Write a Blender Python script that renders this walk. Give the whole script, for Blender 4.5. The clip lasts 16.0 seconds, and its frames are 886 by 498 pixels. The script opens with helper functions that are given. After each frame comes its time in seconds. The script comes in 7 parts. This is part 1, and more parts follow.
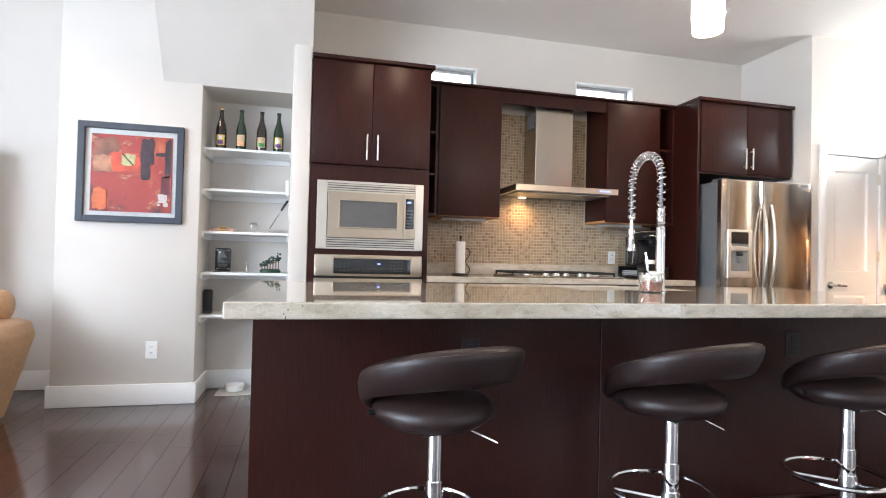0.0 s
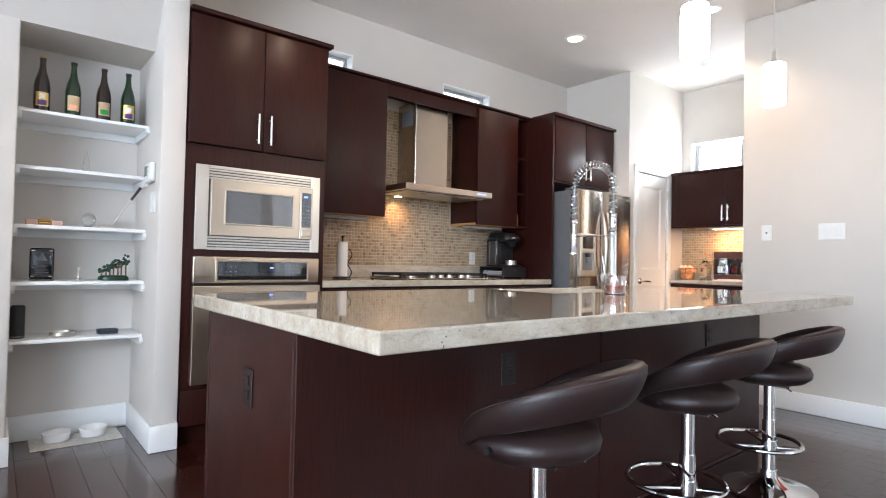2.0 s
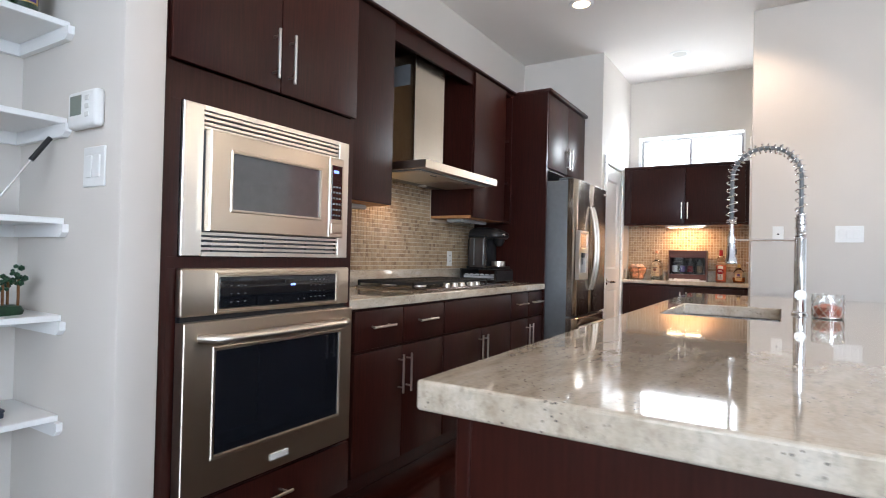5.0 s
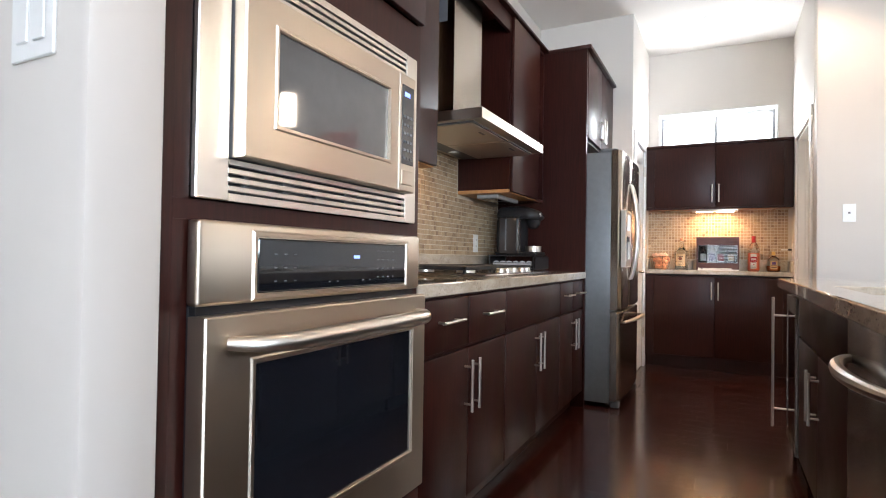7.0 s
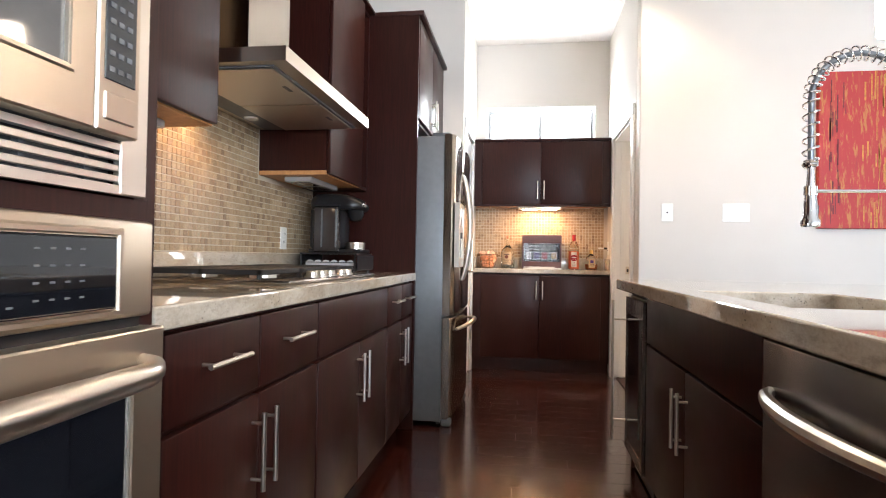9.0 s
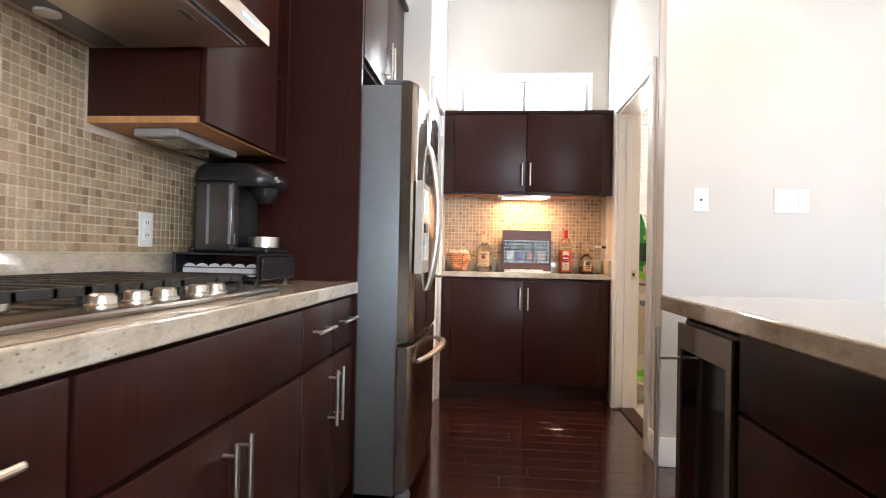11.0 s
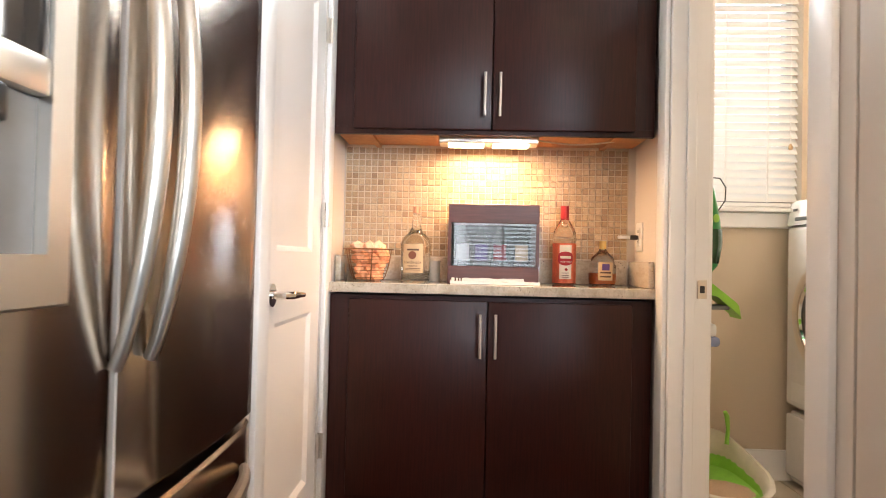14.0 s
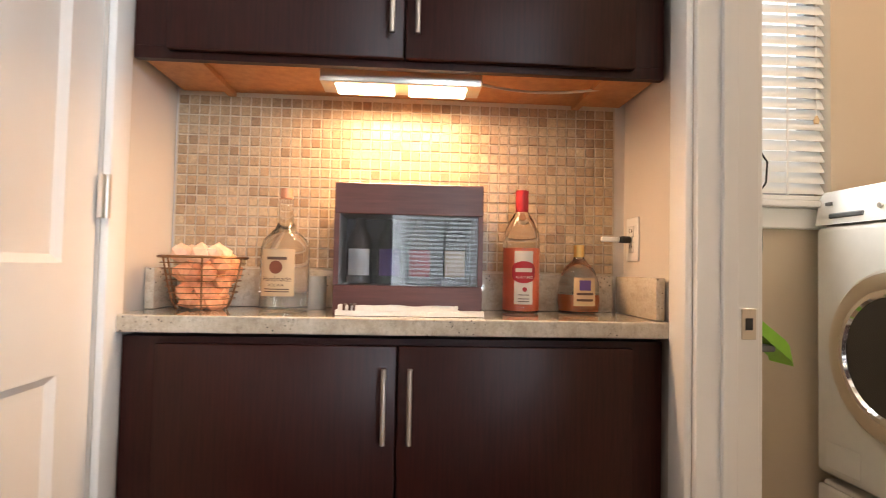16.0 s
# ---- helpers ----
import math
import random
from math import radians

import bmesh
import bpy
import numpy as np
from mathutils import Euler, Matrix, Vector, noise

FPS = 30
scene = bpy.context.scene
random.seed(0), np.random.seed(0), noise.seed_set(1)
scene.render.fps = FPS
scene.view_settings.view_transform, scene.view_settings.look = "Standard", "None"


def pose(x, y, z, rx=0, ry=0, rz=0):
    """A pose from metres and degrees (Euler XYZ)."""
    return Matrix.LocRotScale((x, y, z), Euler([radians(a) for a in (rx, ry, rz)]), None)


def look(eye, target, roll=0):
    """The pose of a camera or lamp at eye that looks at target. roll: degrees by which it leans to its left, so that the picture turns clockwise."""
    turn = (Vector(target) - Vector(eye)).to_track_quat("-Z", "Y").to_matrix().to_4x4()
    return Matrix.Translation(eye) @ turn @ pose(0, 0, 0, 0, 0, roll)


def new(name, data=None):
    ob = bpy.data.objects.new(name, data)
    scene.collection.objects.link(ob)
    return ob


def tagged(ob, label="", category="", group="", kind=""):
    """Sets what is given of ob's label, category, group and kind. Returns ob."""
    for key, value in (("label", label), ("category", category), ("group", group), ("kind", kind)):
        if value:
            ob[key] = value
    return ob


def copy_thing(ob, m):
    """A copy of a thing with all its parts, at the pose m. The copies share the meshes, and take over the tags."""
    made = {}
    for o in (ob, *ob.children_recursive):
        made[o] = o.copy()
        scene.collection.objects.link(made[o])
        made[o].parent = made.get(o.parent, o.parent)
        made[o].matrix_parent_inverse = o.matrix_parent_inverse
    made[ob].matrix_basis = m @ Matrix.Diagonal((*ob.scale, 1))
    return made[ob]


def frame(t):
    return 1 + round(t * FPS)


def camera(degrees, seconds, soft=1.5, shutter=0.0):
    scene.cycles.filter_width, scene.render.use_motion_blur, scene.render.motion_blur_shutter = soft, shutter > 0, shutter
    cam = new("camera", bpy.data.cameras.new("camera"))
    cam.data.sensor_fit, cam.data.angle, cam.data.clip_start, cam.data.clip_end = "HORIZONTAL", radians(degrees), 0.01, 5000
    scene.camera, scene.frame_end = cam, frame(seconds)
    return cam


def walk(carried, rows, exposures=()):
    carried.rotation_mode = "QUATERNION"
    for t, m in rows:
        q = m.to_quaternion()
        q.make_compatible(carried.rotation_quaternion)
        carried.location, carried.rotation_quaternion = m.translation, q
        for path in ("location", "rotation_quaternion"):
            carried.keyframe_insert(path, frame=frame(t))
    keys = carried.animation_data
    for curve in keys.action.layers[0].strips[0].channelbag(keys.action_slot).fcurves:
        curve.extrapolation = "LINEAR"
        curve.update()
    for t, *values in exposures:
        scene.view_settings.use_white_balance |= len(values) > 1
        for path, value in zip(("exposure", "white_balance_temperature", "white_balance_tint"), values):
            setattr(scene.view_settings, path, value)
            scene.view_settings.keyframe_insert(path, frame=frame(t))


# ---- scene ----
cam = camera(77.6, 16.0, 1.0, 0.25)
EXPO, SOUTH_W, EAST_W, WEST_W, CAN_W, BAR_W, SKYGLOW = 0.1, 1.5, 24, 215, 41, 16, 2.3
PATH = [
    (0, (0.027, 0.217, 1.052), (0.509, 2.158, 1.087), 1.4),
    (0.5, (-0.222, 0.389, 1.037), (0.47, 2.265, 1.084), 1.3),
    (1, (-0.426, 0.535, 1.041), (0.461, 2.327, 1.083), 1.4),
    (1.5, (-0.612, 0.724, 1.052), (0.473, 2.403, 1.095), 1.3),
    (2, (-0.786, 0.898, 1.06), (0.479, 2.446, 1.107), 1.2),
    (2.5, (-0.937, 1.148, 1.055), (0.495, 2.543, 1.103), 1.0),
    (3, (-1.0, 1.412, 1.062), (0.506, 2.727, 1.11), 1.1),
    (3.5, (-1.02, 1.658, 1.085), (0.558, 2.886, 1.128), 1.0),
    (4, (-1.031, 1.994, 1.109), (0.638, 3.096, 1.143), 1.3),
    (4.5, (-0.999, 2.317, 1.114), (0.697, 3.376, 1.143), 1.3),
    (5, (-0.935, 2.605, 1.122), (0.769, 3.652, 1.146), 1.3),
    (5.2, (-0.901, 2.732, 1.118), (0.808, 3.771, 1.141), 1.2),
    (7.5, (-0.466, 3.415, 0.99), (1.353, 4.245, 1.02), 0.9),
    (8, (-0.342, 3.44, 0.989), (1.527, 4.151, 1.017), 0.9),
    (8.5, (-0.141, 3.506, 1.004), (1.796, 4.003, 1.033), 0.9),
    (9, (0.026, 3.565, 1.015), (2.004, 3.86, 1.044), 1.0),
    (11.5, (1.353, 3.661, 1.035), (3.347, 3.822, 1.058), 1.2),
    (12, (1.693, 3.631, 1.024), (3.689, 3.76, 1.047), 1.2),
    (12.5, (2.028, 3.606, 1.024), (4.024, 3.724, 1.044), 1.3),
    (13, (2.373, 3.603, 1.024), (4.371, 3.694, 1.048), 1.2),
    (13.5, (2.688, 3.57, 0.983), (4.685, 3.654, 1.043), 1.3),
    (14, (2.967, 3.533, 1.015), (4.965, 3.606, 1.05), 1.3),
    (14.5, (3.251, 3.54, 1.044), (5.251, 3.566, 1.073), 1.3),
    (15, (3.482, 3.521, 1.029), (5.481, 3.521, 1.077), 1.2),
    (15.5, (3.685, 3.503, 1.041), (5.684, 3.467, 1.091), 1.3),
    (16, (3.8, 3.419, 1.032), (5.795, 3.291, 1.102), 1.2),
]
walk(cam, [(t, look(eye, target, roll)) for t, eye, target, roll in PATH], exposures=[(0, EXPO + 0.45, 6350, 10), (1.5, EXPO + 0.25, 6250, 10), (3, EXPO + 0.12, 6200, 10), (5, EXPO - 0.06, 6150, 10), (8, EXPO + 0.44, 6350, 10), (11.5, EXPO + 0.55, 6400, 10), (12.5, EXPO + 0.52, 6450, 10), (13.3, EXPO + 0.51, 6500, 10), (14, EXPO + 0.68, 6500, 10), (14.8, EXPO + 0.58, 6500, 10), (15.5, EXPO + 0.32, 6500, 10), (16, EXPO + 0.28, 6500, 10)])

# ---- world, daylight and lamps ----
world = bpy.data.worlds.new("sky")
scene.world = world
world.use_nodes = True
wn = world.node_tree.nodes
sky = wn.new("ShaderNodeTexSky")
sky.sky_type, sky.sun_disc = 'NISHITA', False
sky.sun_elevation, sky.sun_rotation = radians(50), radians(200)
wn["Background"].inputs[1].default_value = 0.12
world.node_tree.links.new(sky.outputs[0], wn["Background"].inputs[0])

sun = new("sun", bpy.data.lights.new("sun", 'SUN'))
sun.data.energy, sun.data.angle, sun.data.color = 1.2, radians(8), (1.0, 0.95, 0.88)
sun.matrix_basis = look((0, 0, 20), (4, 6, 0))


def area(name, eye, target, w, h, watts, colour):
    ob = new(name, bpy.data.lights.new(name, 'AREA'))
    ob.data.shape, ob.data.size, ob.data.size_y = 'RECTANGLE', w, h
    ob.data.energy, ob.data.color = watts, colour
    ob.matrix_basis = look(eye, target)
    return ob


DAY = (0.86, 0.91, 1.0)
WARM = (1.0, 0.735, 0.53)
# weak fill at the supposed, unseen south windows
for wx in (-1.9, 2.95):
    area("daylight_south", (wx, -4.05, 1.55), (wx, 0, 2.5), 1.5, 2.2, SOUTH_W, DAY)
area("daylight_east", (3.74, -2.6, 1.55), (0, -2.6, 1.3), 2.2, 2.2, EAST_W, DAY)
# west sky light, set at two added windows
for wy, share in ((0.1, 1.05), (-2.4, 0.62)):
    area("daylight_west", (-4.85, wy, 1.85), (0, wy, 3.5), 2.2, 1.75, WEST_W * share, (0.71, 0.84, 1.0))
area("daylight_bar", (5.36, 3.435, 2.27), (4.4, 3.435, 2.6), 0.9, 0.28, BAR_W, (0.92, 0.97, 1.0))
area("daylight_laundry", (5.56, 2.26, 1.85), (4.5, 2.26, 1.85), 0.60, 0.9, 15, (1, 0.97, 0.92))


def spot(name, eye, target, watts, colour, r, cone=120):
    ob = new(name, bpy.data.lights.new(name, 'SPOT'))
    ob.data.energy, ob.data.color, ob.data.shadow_soft_size = watts, colour, r
    ob.data.spot_size, ob.data.spot_blend = radians(cone), 0.6
    ob.matrix_basis = look(eye, target)


# the last two cans are unseen, added for warm light
CANS = ((3.155, 3.93), (3.47, 2.90), (0.75, 3.45), (-1.4, 3.3))
for cx, cy in CANS:
    spot("recessed_lamp", (cx, cy, 3.045), (cx, cy, 0), CAN_W, WARM, 0.05)
PENDANTS = ((1.522, 2.043), (2.513, 2.088))
area("bar_strip_lamp", (5.14, 3.44, 1.450), (5.2, 3.44, 0.9), 0.30, 0.06, 6.1, (1.0, 0.58, 0.29))
spot("hood_lamp", (1.86, 4.72, 1.597), (1.86, 4.77, 0.9), 8, (1.0, 0.60, 0.30), 0.03, 150)
# added fill with no fixture, brightens the tan laundry walls
spot("laundry_lamp", (4.7, 1.3, 3.0), (4.7, 1.5, 0), 38, WARM, 0.06, 150)


# ---- materials ----
def material(name):
    m = bpy.data.materials.new(name)
    m.use_nodes = True
    return m, m.node_tree.nodes, m.node_tree.links, m.node_tree.nodes["Principled BSDF"]


def setin(b, **kw):
    for k, v in kw.items():
        b.inputs[k.replace("_", " ")].default_value = v


def coords(n, l, scale=(1, 1, 1), rot=(0, 0, 0)):
    tc, mp = n.new("ShaderNodeTexCoord"), n.new("ShaderNodeMapping")
    mp.inputs["Scale"].default_value = scale
    mp.inputs["Rotation"].default_value = rot
    geo = n.new("ShaderNodeNewGeometry")
    l.new(geo.outputs["Position"], mp.inputs[0])
    return mp.outputs[0]


def noise_tex(n, l, vec, scale, detail=4, rough=0.55):
    t = n.new("ShaderNodeTexNoise")
    t.inputs["Scale"].default_value, t.inputs["Detail"].default_value, t.inputs["Roughness"].default_value = scale, detail, rough
    l.new(vec, t.inputs["Vector"])
    return t.outputs["Fac"]


def ramp(n, l, fac, stops):
    r = n.new("ShaderNodeValToRGB")
    e = r.color_ramp.elements
    while len(e) < len(stops):
        e.new(0.5)
    for i, (p, c) in enumerate(stops):
        e[i].position = p
        e[i].color = (*c, 1) if len(c) == 3 else c
    l.new(fac, r.inputs[0])
    return r.outputs[0]


def mixc(n, l, fac, a, b, mode='MIX'):
    m = n.new("ShaderNodeMix")
    m.data_type, m.blend_type = 'RGBA', mode
    for s, v in ((0, fac), (6, a), (7, b)):
        if hasattr(v, "links"):
            l.new(v, m.inputs[s])
        else:
            m.inputs[s].default_value = v if s == 0 else (*v, 1)
    return m.outputs[2]


def bump(n, l, b, h, strength, dist=0.002):
    u = n.new("ShaderNodeBump")
    u.inputs["Strength"].default_value, u.inputs["Distance"].default_value = strength, dist
    l.new(h, u.inputs["Height"])
    l.new(u.outputs[0], b.inputs["Normal"])


def grey(v):
    return (v, v, v)


def paint(name, col, rough=0.6, tex=0.12, var=0.04, scale=90):
    m, n, l, b = material(name)
    v = coords(n, l)
    big = noise_tex(n, l, v, 1.3, 3)
    lo, hi = tuple(c * (1 - var) for c in col), tuple(min(1, c * (1 + var)) for c in col)
    l.new(ramp(n, l, big, [(0.3, lo), (0.7, hi)]), b.inputs["Base Color"])
    setin(b, Roughness=rough)
    bump(n, l, b, noise_tex(n, l, v, scale, 3), tex, 0.001)
    return m


def wood(name, dark, light, rough, coat, scale=(3, 3, 0.35), per=None, grain=14, spec=0.5):
    """Stained wood: long grain along the axis with the small scale; per: 'object' or 'island' shifts the tone board by board."""
    m, n, l, b = material(name)
    v = coords(n, l, scale)
    src = None
    if per:
        if per == 'object':
            src = n.new("ShaderNodeObjectInfo").outputs["Random"]
        else:
            src = n.new("ShaderNodeNewGeometry").outputs["Random Per Island"]
        ad = n.new("ShaderNodeVectorMath")
        mu = n.new("ShaderNodeMath")
        mu.operation = 'MULTIPLY'
        mu.inputs[1].default_value = 37.0
        l.new(src, mu.inputs[0])
        l.new(v, ad.inputs[0])
        l.new(mu.outputs[0], ad.inputs[1])
        v = ad.outputs[0]
    g = noise_tex(n, l, v, grain, 6, 0.62)
    col = ramp(n, l, g, [(0.25, dark), (0.75, light)])
    cloud = noise_tex(n, l, coords(n, l), 2.6, 3)
    col = mixc(n, l, 1.0, col, ramp(n, l, cloud, [(0.3, grey(0.85)), (0.75, grey(1.1))]), 'MULTIPLY')
    if src is not None:
        col = mixc(n, l, 1.0, col, ramp(n, l, src, [(0, grey(0.78)), (1, grey(1.16))]), 'MULTIPLY')
    l.new(col, b.inputs["Base Color"])
    rr = ramp(n, l, noise_tex(n, l, coords(n, l), 7, 4), [(0.3, grey(rough * 0.92)), (0.75, grey(rough * 1.1))])
    l.new(rr, b.inputs["Roughness"])
    setin(b, Coat_Weight=coat, Coat_Roughness=0.12, Specular_IOR_Level=spec)
    bump(n, l, b, g, 0.05, 0.001)
    return m


def metal(name, col, rough, stretch=(1, 1, 1), brush=0.0, scale=60, aniso=0.0):
    m, n, l, b = material(name)
    v = coords(n, l, stretch)
    g = noise_tex(n, l, v, scale, 4)
    l.new(ramp(n, l, g, [(0.3, tuple(c * 0.995 for c in col)), (0.7, col)]), b.inputs["Base Color"])
    setin(b, Metallic=1.0, Anisotropic=aniso, Anisotropic_Rotation=0.25)
    l.new(ramp(n, l, g, [(0.2, grey(rough * 0.99)), (0.8, grey(rough * 1.01))]), b.inputs["Roughness"])
    if brush:
        bump(n, l, b, g, brush, 0.0004)
    return m


def plain(name, col, rough=0.5, metallic=0.0, coat=0.0, var=0.06, scale=25, tex=0.0, trans=0.0, ior=1.45):
    m, n, l, b = material(name)
    g = noise_tex(n, l, coords(n, l), scale, 3)
    l.new(ramp(n, l, g, [(0.3, tuple(c * (1 - var) for c in col)), (0.7, tuple(min(1, c * (1 + var)) for c in col))]), b.inputs["Base Color"])
    setin(b, Roughness=rough, Metallic=metallic, Coat_Weight=coat, Transmission_Weight=trans, IOR=ior)
    if tex:
        bump(n, l, b, g, tex, 0.001)
    return m


def glow(name, col, strength):
    m, n, l, b = material(name)
    setin(b, Base_Color=(*col, 1), Emission_Color=(*col, 1), Emission_Strength=strength)
    return m


def granite(name):
    m, n, l, b = material(name)
    v = coords(n, l)
    vs = coords(n, l, (0.8, 2.4, 2.0), (0, 0, 0.2))
    warm = ramp(n, l, noise_tex(n, l, vs, 7.5, 7, 0.7), [(0.30, (0.40, 0.325, 0.24)), (0.5, (0.52, 0.45, 0.355)), (0.7, (0.62, 0.56, 0.47))])
    vein = ramp(n, l, noise_tex(n, l, vs, 26, 7, 0.75), [(0.36, grey(0.45)), (0.47, grey(1.0))])
    col = mixc(n, l, 0.42, warm, vein, 'MULTIPLY')
    fine = ramp(n, l, noise_tex(n, l, v, 140, 3, 0.6), [(0.35, grey(0.72)), (0.62, grey(1.08))])
    col = mixc(n, l, 0.32, col, fine, 'MULTIPLY')
    vo = n.new("ShaderNodeTexVoronoi")
    vo.inputs["Scale"].default_value = 85
    l.new(v, vo.inputs["Vector"])
    speck = ramp(n, l, vo.outputs["Distance"], [(0.13, grey(1)), (0.20, grey(0))])
    gate = ramp(n, l, noise_tex(n, l, v, 9, 4), [(0.52, grey(0)), (0.60, grey(1))])
    sp = mixc(n, l, 1.0, speck, gate, 'MULTIPLY')
    col = mixc(n, l, sp, col, (0.05, 0.045, 0.045))
    l.new(col, b.inputs["Base Color"])
    setin(b, Roughness=0.05, Coat_Weight=0.5, Coat_Roughness=0.02)
    return m


def tile_mat(name, per):
    m, n, l, b = material(name)
    src = n.new("ShaderNodeObjectInfo").outputs["Random"] if per == 'object' else n.new("ShaderNodeNewGeometry").outputs["Random Per Island"]
    col = ramp(n, l, src, [(0.0, (0.27, 0.17, 0.095)), (0.2, (0.37, 0.25, 0.14)), (0.5, (0.44, 0.31, 0.18)), (0.75, (0.42, 0.305, 0.19)), (1.0, (0.52, 0.385, 0.235))])
    mott = ramp(n, l, noise_tex(n, l, coords(n, l), 130, 4, 0.65), [(0.3, grey(0.7)), (0.7, grey(1.15))])
    l.new(mixc(n, l, 1.0, col, mott, 'MULTIPLY'), b.inputs["Base Color"])
    setin(b, Roughness=0.33, Coat_Weight=0.25, Coat_Roughness=0.15)
    bump(n, l, b, noise_tex(n, l, coords(n, l), 160, 4), 0.35, 0.0012)
    return m


def abstract(name, a, bcol, ccol, dcol, stretch, dabs=((1, 1, 1.6), 0.58, 0.64)):
    """A painted canvas: broad strokes and dabs in four colours."""
    m, n, l, b = material(name)
    v = coords(n, l, stretch)
    base = ramp(n, l, noise_tex(n, l, v, 3.0, 7, 0.6), [(0.36, bcol), (0.44, a), (0.58, a), (0.66, ccol)])
    dab = ramp(n, l, noise_tex(n, l, coords(n, l, dabs[0]), 9.0, 8, 0.72), [(dabs[1], grey(0)), (dabs[2], grey(1))])
    col = mixc(n, l, dab, base, dcol)
    l.new(col, b.inputs["Base Color"])
    setin(b, Roughness=0.55)
    bump(n, l, b, noise_tex(n, l, v, 40, 6, 0.7), 0.4, 0.002)
    return m


M_WALL = paint("greige_wall_paint", (0.65, 0.606, 0.556), 0.62, 0.22, 0.03, 70)
M_LWALL = paint("tan_wall_paint", (0.60, 0.50, 0.38), 0.62, 0.22, 0.03, 70)
M_CEIL = paint("white_ceiling_paint", (0.85, 0.81, 0.775), 0.75, 0.25, 0.02, 60)
M_TRIM = paint("white_trim_paint", (0.83, 0.83, 0.82), 0.32, 0.04, 0.02, 30)
M_DOOR = paint("white_door_paint", (0.82, 0.80, 0.77), 0.35, 0.05, 0.02, 50)
M_CAB = wood("espresso_stained_maple", (0.0150, 0.0035, 0.0026), (0.044, 0.0096, 0.0062), 0.38, 0.0, (9, 9, 0.5), spec=0.24)
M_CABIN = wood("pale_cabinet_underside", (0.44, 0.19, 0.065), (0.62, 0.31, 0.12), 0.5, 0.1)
M_FLOOR_A = wood("dark_floor_board", (0.017, 0.0043, 0.0033), (0.049, 0.0112, 0.0073), 0.17, 0.55, (9, 0.7, 3), 'object', 5)
M_FLOOR_B = wood("dark_floor_board_far", (0.017, 0.0043, 0.0033), (0.049, 0.0112, 0.0073), 0.17, 0.55, (9, 0.7, 3), 'island', 5)
M_SUB = plain("floor_joint_shadow_gap", (0.006, 0.004, 0.003), 0.8)
M_GRAN = granite("speckled_cream_granite")
M_TILE_A = tile_mat("stone_mosaic", 'object')
M_TILE_B = tile_mat("stone_mosaic_far", 'island')
M_GROUT = plain("pale_grout", (0.60, 0.52, 0.40), 0.85, tex=0.2, scale=200)
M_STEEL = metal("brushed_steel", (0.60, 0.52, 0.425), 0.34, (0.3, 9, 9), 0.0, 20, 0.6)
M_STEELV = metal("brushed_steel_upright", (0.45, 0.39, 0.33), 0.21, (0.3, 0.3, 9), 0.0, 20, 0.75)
# darkened steel; on the dishwasher it stands in for mirrored dark cabinets
M_DIMSTEEL = metal("darkened_brushed_steel", (0.30, 0.275, 0.255), 0.27, (0.3, 9, 9), 0.0, 20, 0.3)
M_SINK = metal("satin_sink_steel", (0.55, 0.57, 0.60), 0.22)
M_NICKEL = metal("satin_nickel", (0.66, 0.61, 0.54), 0.30, (1, 1, 1), 0.0, 8)
M_CHROME = metal("chrome", (0.80, 0.80, 0.80), 0.06)
M_ALU = metal("bright_aluminium_trim", (0.72, 0.67, 0.60), 0.34)
M_GREYSIDE = plain("grey_enamel", (0.165, 0.175, 0.185), 0.35, 0.3)
M_BLACK = plain("black_plastic", (0.012, 0.012, 0.013), 0.28)
M_BLACKM = plain("black_cast_iron", (0.016, 0.016, 0.016), 0.6, tex=0.3, scale=120)
M_BGLASS = plain("black_glass", (0.008, 0.009, 0.012), 0.04, coat=1.0)
M_COOLGLASS = plain("dim_cooler_glass", (0.006, 0.006, 0.007), 0.06, ior=1.25)
M_GREYGLASS = plain("grey_microwave_window", (0.10, 0.095, 0.09), 0.06, coat=1.0)
M_LEATHER = plain("dark_brown_leather", (0.021, 0.0105, 0.0098), 0.42, coat=0.05, var=0.2, scale=140, tex=0.35)
M_TAN = plain("tan_leather", (0.50, 0.31, 0.17), 0.45, var=0.1, scale=30, tex=0.2)
M_WHITEP = plain("white_plastic", (0.80, 0.80, 0.78), 0.35, var=0.02)
M_OUTLET = plain("dark_brown_plastic", (0.014, 0.007, 0.006), 0.5)
M_SLOT = plain("dark_slot", (0.03, 0.03, 0.03), 0.6)
M_GLASS = plain("clear_glass", (0.97, 0.98, 0.97), 0.02, var=0.0, trans=1.0)
M_PANE = plain("window_glass", (0.98, 0.99, 0.99), 0.01, var=0.0, trans=1.0, ior=1.02)
M_GREENG = plain("green_bottle_glass", (0.012, 0.03, 0.012), 0.06, coat=0.6)
M_BROWNG = plain("brown_bottle_glass", (0.022, 0.010, 0.006), 0.06, coat=0.6)
M_SKYGLOW = glow("bright_overcast_sky", (0.93, 0.97, 1.0), SKYGLOW)
M_SKYFAR = glow("overcast_sky_far", (0.88, 0.94, 1.0), 0.4)
# sky glow turned down so the laundry slats don't wash out
M_SKYDIM = glow("dimmed_laundry_sky", (0.92, 0.96, 1.0), 0.9)
M_SHADE = glow("lit_opal_glass", (1.0, 0.82, 0.62), 31.0)
M_LAMP = glow("lit_lamp_lens", (1.0, 0.78, 0.50), 8.0)
M_LED = glow("blue_display_digits", (0.25, 0.35, 1.0), 1.2)
M_PAPER = plain("white_paper", (0.82, 0.80, 0.77), 0.8, var=0.03, scale=80, tex=0.2)
M_CREAM = plain("cream_label_paper", (0.58, 0.41, 0.24), 0.6, var=0.05)
